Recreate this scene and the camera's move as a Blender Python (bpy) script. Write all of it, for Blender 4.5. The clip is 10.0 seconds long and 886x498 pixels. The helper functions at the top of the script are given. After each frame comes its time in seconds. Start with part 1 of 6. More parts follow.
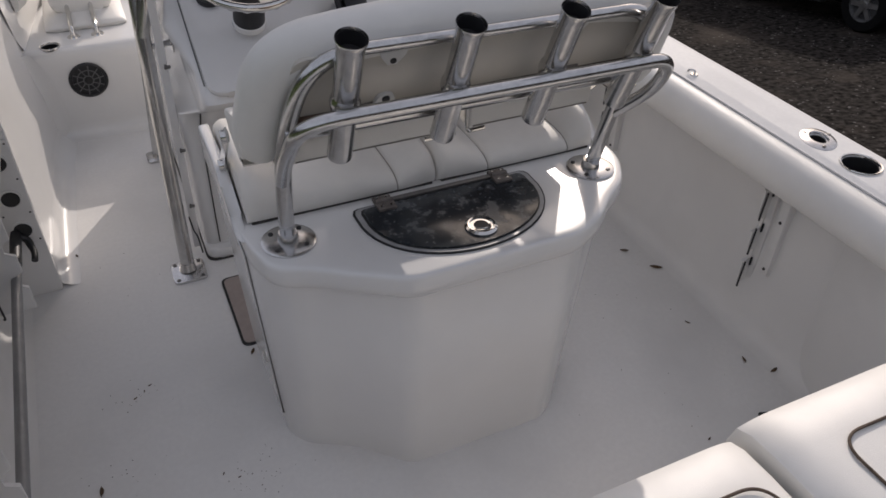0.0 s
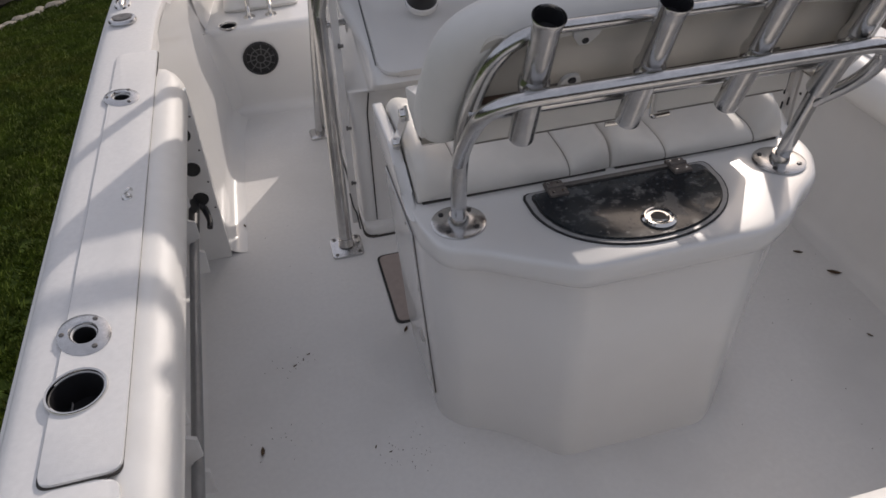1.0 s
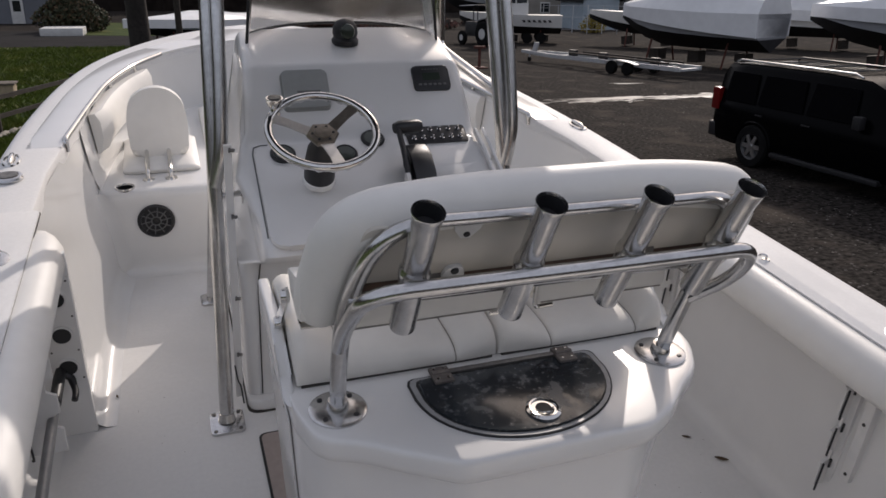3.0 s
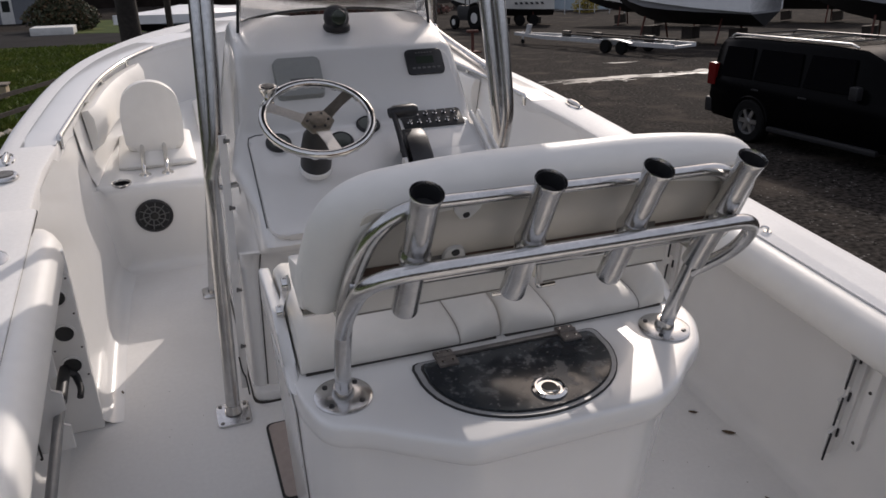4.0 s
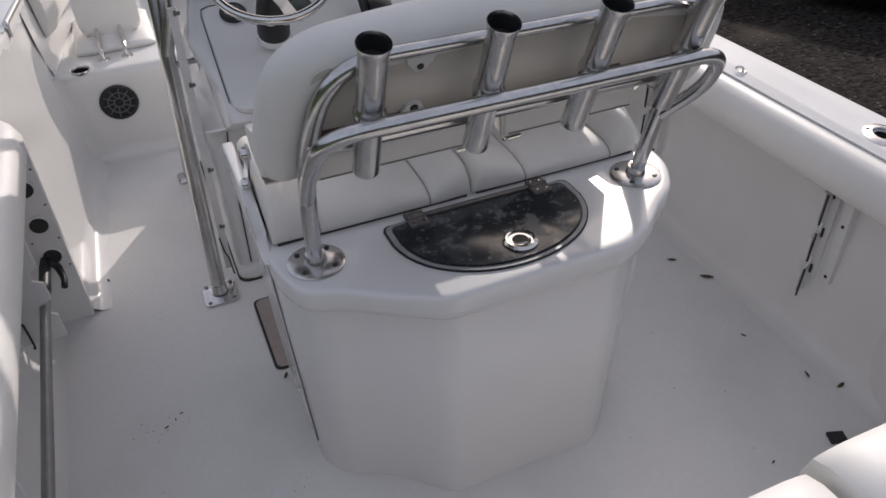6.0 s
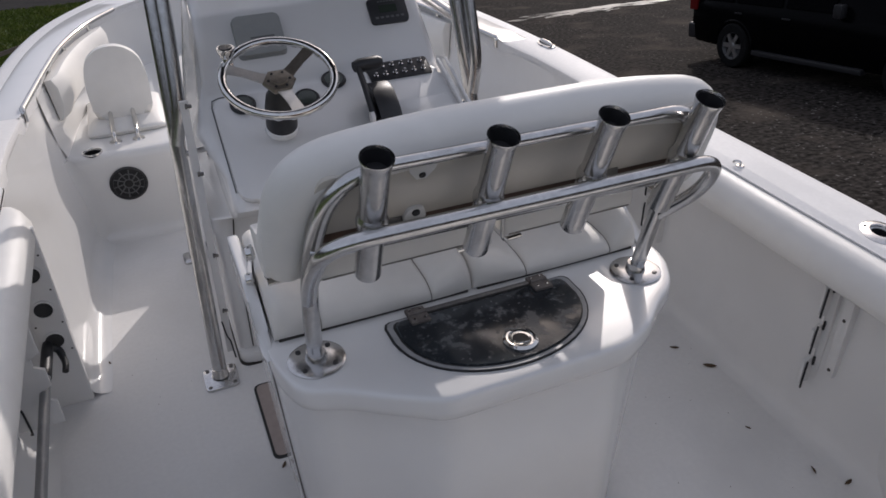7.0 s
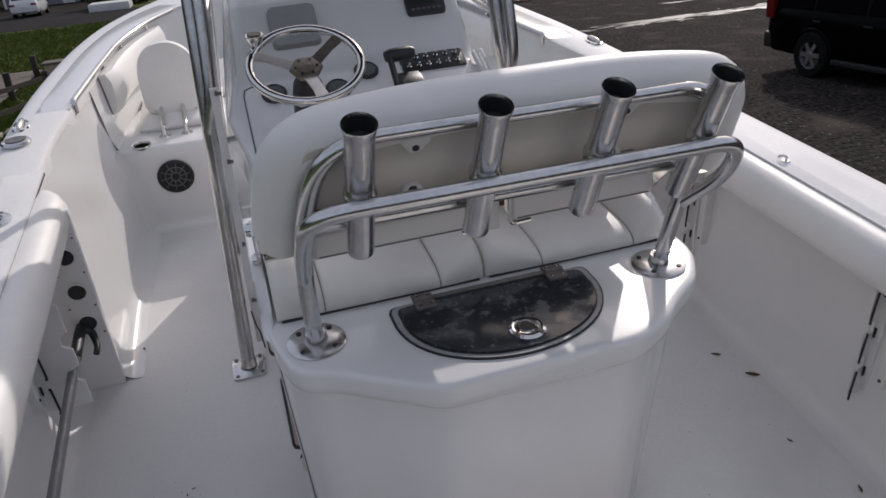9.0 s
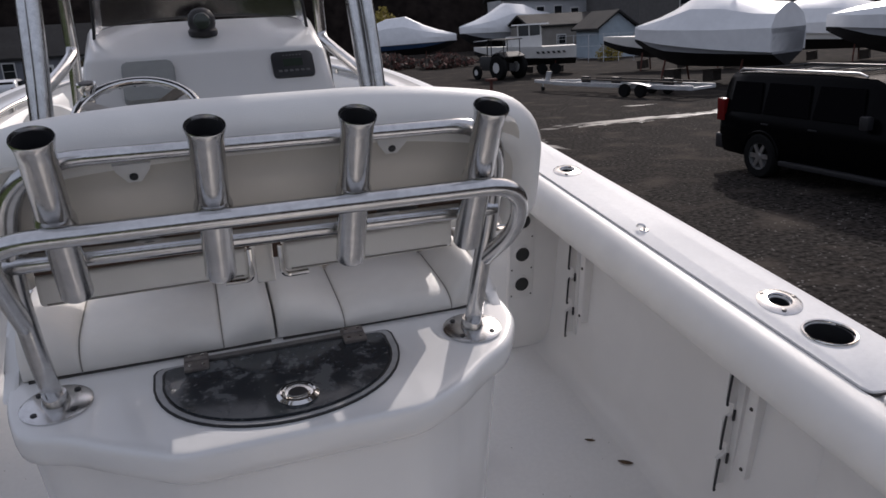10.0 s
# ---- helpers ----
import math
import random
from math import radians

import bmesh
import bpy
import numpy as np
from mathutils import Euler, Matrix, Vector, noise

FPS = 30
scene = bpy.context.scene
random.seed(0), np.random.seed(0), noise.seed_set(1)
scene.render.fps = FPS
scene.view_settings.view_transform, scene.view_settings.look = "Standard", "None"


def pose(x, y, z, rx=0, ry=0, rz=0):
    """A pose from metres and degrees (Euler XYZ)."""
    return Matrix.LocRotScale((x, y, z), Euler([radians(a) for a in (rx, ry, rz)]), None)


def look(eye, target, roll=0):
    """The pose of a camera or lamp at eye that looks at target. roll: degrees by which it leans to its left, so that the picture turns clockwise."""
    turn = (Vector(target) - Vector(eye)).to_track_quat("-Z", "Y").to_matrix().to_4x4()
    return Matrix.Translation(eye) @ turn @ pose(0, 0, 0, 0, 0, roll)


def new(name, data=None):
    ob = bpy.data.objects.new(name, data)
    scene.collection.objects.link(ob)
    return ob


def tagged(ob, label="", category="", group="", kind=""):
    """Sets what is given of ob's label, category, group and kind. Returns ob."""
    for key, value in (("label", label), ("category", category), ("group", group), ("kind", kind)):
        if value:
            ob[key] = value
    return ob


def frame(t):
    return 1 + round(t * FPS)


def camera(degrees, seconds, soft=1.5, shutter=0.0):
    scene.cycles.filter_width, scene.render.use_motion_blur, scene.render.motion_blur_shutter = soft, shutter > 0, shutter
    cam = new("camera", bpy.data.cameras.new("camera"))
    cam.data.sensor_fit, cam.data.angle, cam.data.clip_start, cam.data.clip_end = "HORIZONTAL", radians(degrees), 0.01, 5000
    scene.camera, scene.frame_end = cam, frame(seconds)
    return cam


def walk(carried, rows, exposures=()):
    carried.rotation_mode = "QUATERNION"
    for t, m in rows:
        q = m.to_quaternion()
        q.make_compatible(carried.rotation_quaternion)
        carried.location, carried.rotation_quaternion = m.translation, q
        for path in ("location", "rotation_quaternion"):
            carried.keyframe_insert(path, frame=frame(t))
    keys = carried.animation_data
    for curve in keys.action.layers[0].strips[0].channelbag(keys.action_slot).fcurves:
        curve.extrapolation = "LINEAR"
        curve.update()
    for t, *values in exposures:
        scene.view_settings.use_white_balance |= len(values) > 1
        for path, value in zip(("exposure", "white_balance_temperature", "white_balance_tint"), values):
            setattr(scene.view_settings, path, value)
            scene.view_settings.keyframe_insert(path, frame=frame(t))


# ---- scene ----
# The boat stands bow-high on its trailer: all of it is built level, in its own axes (x to starboard, y to the bow,
# z up from the cockpit sole), and set over the ground by BOAT.
BOAT = pose(0, 0, 1.6, 7.75, -0.25, 0)
cam = camera(61.00, 10.0, soft=1.6)
PATH = [
    (0, (-0.704, -1.490, 1.894), (-0.026, -0.064, 0.666), 1.33),
    (0.5, (-0.780, -1.428, 1.878), (-0.358, 0.093, 0.650), 0.29),
    (1, (-0.781, -1.429, 1.870), (-0.436, 0.091, 0.617), -3.15),
    (1.2, (-0.768, -1.415, 1.883), (-0.431, 0.202, 0.755), -3.62),
    (1.5, (-0.803, -1.427, 1.874), (-0.395, 0.217, 0.812), 0.87),
    (2, (-0.787, -1.417, 1.896), (-0.317, 0.255, 0.903), 1.28),
    (2.5, (-0.738, -1.413, 1.902), (-0.165, 0.275, 0.996), 2.37),
    (2.7, (-0.708, -1.400, 1.895), (-0.083, 0.282, 1.010), 2.76),
    (3.8, (-0.713, -1.364, 1.883), (-0.057, 0.275, 0.944), 3.80),
    (4, (-0.707, -1.375, 1.876), (-0.068, 0.280, 0.951), 1.20),
    (4.5, (-0.691, -1.388, 1.872), (-0.072, 0.245, 0.897), 1.36),
    (5, (-0.667, -1.400, 1.863), (-0.055, 0.158, 0.769), -1.60),
    (5.5, (-0.654, -1.404, 1.844), (-0.000, 0.103, 0.703), -0.21),
    (5.7, (-0.658, -1.406, 1.832), (-0.067, 0.077, 0.626), -2.57),
    (6.8, (-0.644, -1.369, 1.880), (-0.030, 0.159, 0.744), -1.70),
    (7, (-0.638, -1.378, 1.901), (-0.012, 0.201, 0.845), -2.00),
    (7.5, (-0.647, -1.393, 1.920), (-0.050, 0.235, 0.923), -3.09),
    (8, (-0.659, -1.388, 1.910), (-0.115, 0.230, 0.868), -3.53),
    (8.5, (-0.634, -1.414, 1.907), (-0.064, 0.185, 0.848), -3.16),
    (9, (-0.506, -1.410, 1.810), (-0.041, 0.246, 0.789), -3.63),
    (9.5, (-0.249, -1.310, 1.674), (0.076, 0.419, 0.723), -5.15),
    (10, (-0.089, -1.431, 1.642), (0.478, 0.311, 0.840), -1.18),
]
walk(cam, [(t, BOAT @ look(eye, target, roll)) for t, eye, target, roll in PATH],
     exposures=[(0.0, -0.16, 6550, 16), (2.7, -0.07, 6500, 16), (5.7, 0.0, 6380, 16), (6.8, -0.13, 6180, 16), (8.0, -0.11, 6180, 16), (9.0, -0.08, 6180, 16), (10.0, -0.06, 6180, 17)])

# ---- light ----
SUN_AZIMUTH, SUN_HEIGHT = 38.0, 32.5  # degrees to starboard of the bow, degrees up
world = bpy.data.worlds.new("sky")
scene.world = world
world.use_nodes = True
sky = world.node_tree.nodes.new("ShaderNodeTexSky")
sky.sky_type, sky.sun_disc = "NISHITA", False
sky.sun_elevation, sky.sun_rotation = radians(SUN_HEIGHT), radians(SUN_AZIMUTH)
sky.air_density, sky.dust_density, sky.ozone_density = 1.0, 5.0, 0.4
back = world.node_tree.nodes["Background"]
veil = world.node_tree.nodes.new("ShaderNodeMix")  # thin high cloud over the whole sky
veil.data_type = "RGBA"
veil.inputs["Factor"].default_value, veil.inputs["B"].default_value = 0.65, (4.4, 4.6, 5.0, 1)
world.node_tree.links.new(sky.outputs[0], veil.inputs["A"])
world.node_tree.links.new(veil.outputs["Result"], back.inputs[0])
back.inputs[1].default_value = 0.137
sun = new("sun", bpy.data.lights.new("sun", "SUN"))
sun.data.energy, sun.data.angle, sun.data.color = 2.5, radians(0.6), (1.0, 0.93, 0.83)
sa, sh = radians(SUN_AZIMUTH), radians(SUN_HEIGHT)
SUN_WAY = Vector((math.sin(sa) * math.cos(sh), math.cos(sa) * math.cos(sh), math.sin(sh)))
sun.matrix_world = look(SUN_WAY * 50, (0, 0, 0))


# ---- materials ----
def material(name, color, rough=0.5, metal=0.0, grain=0.0, scale=20.0, stain=0.0, stain_scale=2.0, bump=0.0,
             bump_scale=60.0, coat=0.0, spec=0.5, vary=0.0, stain_color=None):
    """A procedural surface: colour with fine grain and broad stains, roughness that follows them, fine relief."""
    m = bpy.data.materials.new(name)
    m.use_nodes = True
    t = m.node_tree
    b = t.nodes["Principled BSDF"]
    b.inputs["Roughness"].default_value, b.inputs["Metallic"].default_value = rough, metal
    b.inputs["Coat Weight"].default_value, b.inputs["Specular IOR Level"].default_value = coat, spec
    b.inputs["Coat Roughness"].default_value = 0.06
    b.inputs["Base Color"].default_value = (*color, 1)
    where = t.nodes.new("ShaderNodeTexCoord").outputs["Object"]

    def noise_at(s, detail=4.0):
        n = t.nodes.new("ShaderNodeTexNoise")
        n.inputs["Scale"].default_value, n.inputs["Detail"].default_value = s, detail
        t.links.new(where, n.inputs["Vector"])
        return n.outputs["Fac"]

    def mixed(low, high, fac_socket, a, c):
        r = t.nodes.new("ShaderNodeMapRange")
        r.inputs["From Min"].default_value, r.inputs["From Max"].default_value = low, high
        t.links.new(fac_socket, r.inputs["Value"])
        x = t.nodes.new("ShaderNodeMix")
        x.data_type = "RGBA"
        t.links.new(r.outputs[0], x.inputs["Factor"])
        for value, socket in ((a, x.inputs["A"]), (c, x.inputs["B"])):
            if isinstance(value, tuple):
                socket.default_value = (*value, 1)
            else:
                t.links.new(value, socket)
        return x.outputs["Result"], r.outputs[0]

    out = tuple(color)
    if grain:
        dark = tuple(c * (1 - grain) for c in color)
        out, _ = mixed(0.3, 0.7, noise_at(scale), dark, tuple(min(1, c * (1 + grain * 0.6)) for c in color))
    if stain:
        other = stain_color or tuple(c * (1 - stain) for c in color)
        fac = noise_at(stain_scale, 6.0)
        out, f = mixed(0.52, 0.75, fac, out, other)
        rr = t.nodes.new("ShaderNodeMapRange")
        rr.inputs["To Min"].default_value, rr.inputs["To Max"].default_value = rough * 0.85, min(1, rough * 1.35)
        t.links.new(fac, rr.inputs["Value"])
        t.links.new(rr.outputs[0], b.inputs["Roughness"])
    if vary:
        info = t.nodes.new("ShaderNodeObjectInfo")
        out, _ = mixed(0.0, 1.0, info.outputs["Random"], out, tuple(c * (1 - vary) for c in color))
    if not isinstance(out, tuple):
        t.links.new(out, b.inputs["Base Color"])
    if bump:
        k = t.nodes.new("ShaderNodeBump")
        k.inputs["Strength"].default_value, k.inputs["Distance"].default_value = bump, 0.01
        t.links.new(noise_at(bump_scale), k.inputs["Height"])
        t.links.new(k.outputs[0], b.inputs["Normal"])
    return m


GELCOAT = material("gelcoat", (0.74, 0.735, 0.72), 0.22, grain=0.02, scale=6, stain=0.05, stain_scale=1.6, bump=0.02, bump_scale=4, coat=0.5)
DECK = material("deck_gelcoat", (0.72, 0.715, 0.705), 0.55, grain=0.04, scale=70, stain=0.07, stain_scale=2.0, bump=0.15, bump_scale=500, spec=0.3)
SOLE = material("sole_nonskid", (0.74, 0.73, 0.712), 0.5, grain=0.03, scale=60, stain=0.12, stain_scale=1.7, bump=0.12, bump_scale=420)
LOCKER = material("locker_gelcoat", (0.74, 0.73, 0.71), 0.4, grain=0.03, scale=8, stain=0.07, stain_scale=2.0, bump=0.03, bump_scale=9)
VINYL = material("white_vinyl", (0.77, 0.755, 0.72), 0.42, grain=0.03, scale=14, stain=0.06, stain_scale=5, bump=0.12, bump_scale=520)
SEAT_VINYL = material("seat_vinyl", (0.76, 0.735, 0.685), 0.45, grain=0.04, scale=14, stain=0.12, stain_scale=4, bump=0.14, bump_scale=480)
CREAM = material("cream_board", (0.57, 0.535, 0.475), 0.45, grain=0.04, scale=12, stain=0.08, stain_scale=3, bump=0.05, bump_scale=40)
ALUMINIUM = material("anodised_aluminium", (0.6, 0.595, 0.59), 0.2, metal=1.0, grain=0.1, scale=60, stain=0.2, stain_scale=11, bump=0.02, bump_scale=160)
STEEL = material("polished_stainless", (0.68, 0.67, 0.65), 0.07, metal=1.0, grain=0.05, scale=40, stain=0.1, stain_scale=14)
DULL_STEEL = material("weathered_steel", (0.2, 0.19, 0.18), 0.42, metal=0.8, grain=0.2, scale=120, stain=0.35, stain_scale=30)
BLACK = material("black_plastic", (0.018, 0.018, 0.02), 0.45, grain=0.2, scale=30, bump=0.05, bump_scale=300)
RUBBER = material("black_rubber", (0.025, 0.025, 0.025), 0.7, grain=0.2, scale=50, bump=0.1, bump_scale=200)
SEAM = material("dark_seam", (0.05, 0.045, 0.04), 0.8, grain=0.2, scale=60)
SCREEN = material("unlit_screen", (0.035, 0.045, 0.035), 0.15)
GREY_COVER = material("grey_plastic_cover", (0.3, 0.31, 0.3), 0.4, grain=0.05, scale=30, stain=0.08, stain_scale=9)
TAN = material("tan_plate", (0.36, 0.3, 0.27), 0.45, grain=0.08, scale=40, stain=0.1, stain_scale=6)
WHITE_PLASTIC = material("white_plastic", (0.72, 0.71, 0.69), 0.4, grain=0.03, scale=20, stain=0.06, stain_scale=6)
LEAF_BROWN = material("dead_leaf", (0.09, 0.055, 0.03), 0.8, grain=0.4, scale=200)


def spotted(name, dark, dried):
    """Smoked acrylic: glossy and dark, with dull map-like patches and specks where water has dried."""
    m = material(name, dark, 0.1, bump=0.02, bump_scale=50, spec=0.42)
    t = m.node_tree
    b = t.nodes["Principled BSDF"]
    where = t.nodes.new("ShaderNodeTexCoord").outputs["Object"]
    masks = []
    for scale, low, high in ((19.0, 0.52, 0.6), (75.0, 0.6, 0.66)):
        n = t.nodes.new("ShaderNodeTexNoise")
        n.inputs["Scale"].default_value, n.inputs["Detail"].default_value, n.inputs["Roughness"].default_value = scale, 8.0, 0.62
        t.links.new(where, n.inputs["Vector"])
        r = t.nodes.new("ShaderNodeMapRange")
        r.inputs["From Min"].default_value, r.inputs["From Max"].default_value = low, high
        t.links.new(n.outputs["Fac"], r.inputs["Value"])
        masks.append(r.outputs[0])
    both = t.nodes.new("ShaderNodeMath")
    both.operation = "MAXIMUM"
    t.links.new(masks[0], both.inputs[0])
    t.links.new(masks[1], both.inputs[1])
    x = t.nodes.new("ShaderNodeMix")
    x.data_type = "RGBA"
    x.inputs["A"].default_value, x.inputs["B"].default_value = (*dark, 1), (*dried, 1)
    t.links.new(both.outputs[0], x.inputs["Factor"])
    t.links.new(x.outputs["Result"], b.inputs["Base Color"])
    r = t.nodes.new("ShaderNodeMapRange")
    r.inputs["To Min"].default_value, r.inputs["To Max"].default_value = 0.12, 0.3
    t.links.new(both.outputs[0], r.inputs["Value"])
    t.links.new(r.outputs[0], b.inputs["Roughness"])
    return m


LID = spotted("smoked_lid", (0.026, 0.031, 0.036), (0.085, 0.093, 0.1))



# ---- shapes ----
boat_things = []


def finish(ob, mat, smooth=True, sharp=38):
    me = ob.data
    me.materials.append(mat)
    if smooth:
        for p in me.polygons:
            p.use_smooth = True
        me.set_sharp_from_angle(angle=radians(sharp))
    return ob


def thing(name, at=(0, 0, 0), label="", category="", group="", afloat=True):
    """An Empty at its base. afloat: it belongs to the boat and takes the boat's trim."""
    ob = tagged(new(name), label, category, group)
    ob.matrix_basis = (BOAT if afloat else Matrix()) @ Matrix.Translation(at)
    ob["at"] = at
    return ob


def part(name, bm, mat, parent, label="", smooth=True, sharp=38):
    """One mesh under a thing or a part. bm is in the axes of the boat, or of the ground for what stands ashore."""
    top = parent
    while top.parent:
        top = top.parent
    at = Vector(top["at"])
    bmesh.ops.translate(bm, verts=bm.verts, vec=-at)
    bmesh.ops.recalc_face_normals(bm, faces=bm.faces)
    me = bpy.data.meshes.new(name)
    bm.to_mesh(me)
    bm.free()
    ob = finish(new(name, me), mat, smooth, sharp)
    ob.parent = parent
    return tagged(ob, label)


def solid(name, bm, mat, label="", category="", group="", kind="", at=(0, 0, 0), afloat=True, smooth=True, sharp=38):
    """A thing, or a piece of the setting, that is one mesh."""
    bmesh.ops.translate(bm, verts=bm.verts, vec=-Vector(at))
    bmesh.ops.recalc_face_normals(bm, faces=bm.faces)
    me = bpy.data.meshes.new(name)
    bm.to_mesh(me)
    bm.free()
    ob = tagged(finish(new(name, me), mat, smooth, sharp), label, category, group, kind)
    ob.matrix_basis = (BOAT if afloat else Matrix()) @ Matrix.Translation(at)
    ob["at"] = at
    return ob


def box(x0, x1, y0, y1, z0, z1, bevel=0.0, seg=2, turn=None, bm=None):
    """A box between two corners, with rounded edges; turn: a matrix about its centre."""
    b = bmesh.new()
    c = Vector(((x0 + x1) / 2, (y0 + y1) / 2, (z0 + z1) / 2))
    bmesh.ops.create_cube(b, size=1, matrix=Matrix.Diagonal((abs(x1 - x0), abs(y1 - y0), abs(z1 - z0), 1)))
    if bevel:
        bmesh.ops.bevel(b, geom=b.edges[:], offset=bevel, segments=seg, profile=0.6, affect="EDGES", clamp_overlap=True)
    bmesh.ops.transform(b, matrix=Matrix.Translation(c) @ (turn or Matrix()), verts=b.verts)
    return joined(bm, b)


def joined(bm, b):
    if bm is None:
        return b
    me = bpy.data.meshes.new("joint")
    b.to_mesh(me)
    b.free()
    bm.from_mesh(me)
    bpy.data.meshes.remove(me)
    return bm


def loft(rings, close=True, caps=True, bm=None):
    """A skin over rings of equally many points."""
    b = bmesh.new() if bm is None else bm
    rows = [[b.verts.new(p) for p in ring] for ring in rings]
    n = len(rows[0])
    for r0, r1 in zip(rows, rows[1:]):
        for i in range(n if close else n - 1):
            j = (i + 1) % n
            b.faces.new((r0[i], r0[j], r1[j], r1[i]))
    if caps and close:
        b.faces.new(rows[0][::-1])
        b.faces.new(rows[-1])
    return b


def smooth_path(points, step=6):
    """A Catmull-Rom curve through the points."""
    p = [Vector(q) for q in points]
    p = [2 * p[0] - p[1]] + p + [2 * p[-1] - p[-2]]
    out = []
    for a, b, c, d in zip(p, p[1:], p[2:], p[3:]):
        for k in range(step):
            t = k / step
            out.append(0.5 * (2 * b + (c - a) * t + (2 * a - 5 * b + 4 * c - d) * t * t + (3 * b - a - 3 * c + d) * t ** 3))
    return out + [p[-2]]


def bent(points, radius=0.06, step=6):
    """A polyline whose corners are rounded to a radius, as a bent tube is."""
    p = [Vector(q) for q in points]
    out = [p[0]]
    for a, b, c in zip(p, p[1:], p[2:]):
        u, v = (a - b), (c - b)
        r = min(radius, u.length * 0.48, v.length * 0.48)
        s, e = b + u.normalized() * r, b + v.normalized() * r
        for k in range(step + 1):
            t = k / step
            out.append((1 - t) ** 2 * s + 2 * t * (1 - t) * b + t * t * e)
    return out + [p[-1]]


def sweep(path, radius, seg=14, caps=True, bm=None, flat=1.0):
    """A round bar along a path; radius may be a list."""
    path = [Vector(q) for q in path]
    radii = radius if isinstance(radius, (list, tuple)) else [radius] * len(path)
    rings, side = [], None
    for i, p in enumerate(path):
        way = (path[min(i + 1, len(path) - 1)] - path[max(i - 1, 0)]).normalized()
        if side is None:
            side = way.orthogonal().normalized()
        side = (side - way * side.dot(way)).normalized()
        up = way.cross(side)
        rings.append([p + radii[i] * (math.cos(a) * side + flat * math.sin(a) * up) for a in (2 * math.pi * k / seg for k in range(seg))])
    return loft(rings, caps=caps, bm=bm)


def lathe(profile, at=(0, 0, 0), axis=(0, 0, 1), seg=28, bm=None, oval=1.0, caps=True):
    """A turned shape: (radius, height) pairs round an axis."""
    m = Matrix.Translation(at) @ Vector((0, 0, 1)).rotation_difference(Vector(axis)).to_matrix().to_4x4()
    rings = [[m @ Vector((r * math.cos(a), oval * r * math.sin(a), h)) for a in (2 * math.pi * k / seg for k in range(seg))] for r, h in profile]
    return loft(rings, bm=bm, caps=caps)


def prism(outline, z0, z1, bevel=0.0, seg=2, bm=None):
    """An upright slab of the given outline."""
    b = loft([[(x, y, z0) for x, y in outline], [(x, y, z1) for x, y in outline]])
    if bevel:
        top = [e for e in b.edges if abs(e.verts[0].co.z - e.verts[1].co.z) < 1e-6]
        bmesh.ops.bevel(b, geom=top, offset=bevel, segments=seg, profile=0.6, affect="EDGES", clamp_overlap=True)
    return joined(bm, b)


def rounded(points, radius, step=5):
    """A closed outline with rounded corners (2D)."""
    n, out = len(points), []
    for i in range(n):
        a, b, c = (Vector((*points[k % n], 0)) for k in (i - 1, i, i + 1))
        r = radius[i] if isinstance(radius, (list, tuple)) else radius
        u, v = a - b, c - b
        r = min(r, u.length * 0.48, v.length * 0.48)
        s, e = b + u.normalized() * r, b + v.normalized() * r
        for k in range(step + 1):
            t = k / step
            q = (1 - t) ** 2 * s + 2 * t * (1 - t) * b + t * t * e
            out.append((q.x, q.y))
    return out


def between(table, y):
    """Straight-line reading of a table of rows (y, values...)."""
    if y <= table[0][0]:
        return table[0][1:]
    for r0, r1 in zip(table, table[1:]):
        if y <= r1[0]:
            k = (y - r0[0]) / (r1[0] - r0[0])
            return tuple(a + (b - a) * k for a, b in zip(r0[1:], r1[1:]))
    return table[-1][1:]


# ---- hull, sole, gunwales ----
XC = -0.045  # the hull's centre line
# y, half width of the rub rail, height of the sheer
SHEER = [(-2.0, 1.33, 0.77), (-0.5, 1.355, 0.77), (1.0, 1.35, 0.77), (2.0, 1.335, 0.77), (2.6, 1.28, 0.775), (3.1, 1.19, 0.785),
         (3.5, 1.06, 0.795), (3.85, 0.86, 0.805), (4.1, 0.64, 0.815), (4.28, 0.4, 0.82), (4.38, 0.18, 0.825), (4.41, 0.0, 0.825)]
INNER = [(-2.0, 1.145), (1.3, 1.145), (1.95, 1.11), (2.4, 1.06), (2.9, 0.99), (3.3, 0.86), (3.6, 0.66), (3.8, 0.42), (3.9, 0.2), (3.93, 0.0)]


def dense(table, n=6):
    """The table's rows on a smooth curve."""
    pts = smooth_path([Vector((r[1], r[0], r[2] if len(r) > 2 else 0)) for r in table], n)
    return [(p.y, p.x, p.z) for p in pts]


SHEER_D, INNER_D = dense(SHEER), dense(INNER)
SHEER_D[-1] = (4.41, 0.0, 0.825)


def hull():
    rings = []
    for y, w, z in SHEER_D:
        w = max(w, 0.004)
        f = max(0.0, (y - 1.0) / 3.41)
        keel, chine, zc = -0.62 + 0.75 * f ** 2.4, w * (0.86 - 0.25 * f), -0.28 + 0.5 * f ** 2
        ring = [(w, z - 0.045), (w - 0.012, z - 0.1), (w * 0.97, z - 0.35), (chine, zc), (chine - min(0.05, w * 0.3), zc - 0.02), (0.0, keel)]
        full = [(XC + x, y, zz) for x, zz in ring] + [(XC - x, y, zz) for x, zz in ring[-2::-1]]
        rings.append(full)
    b = loft(rings, close=False)
    first = [v for v in b.verts if abs(v.co.y + 2.0) < 1e-5]
    first.sort(key=lambda v: math.atan2(v.co.z - 0.1, v.co.x - XC))
    b.faces.new(first)
    return b


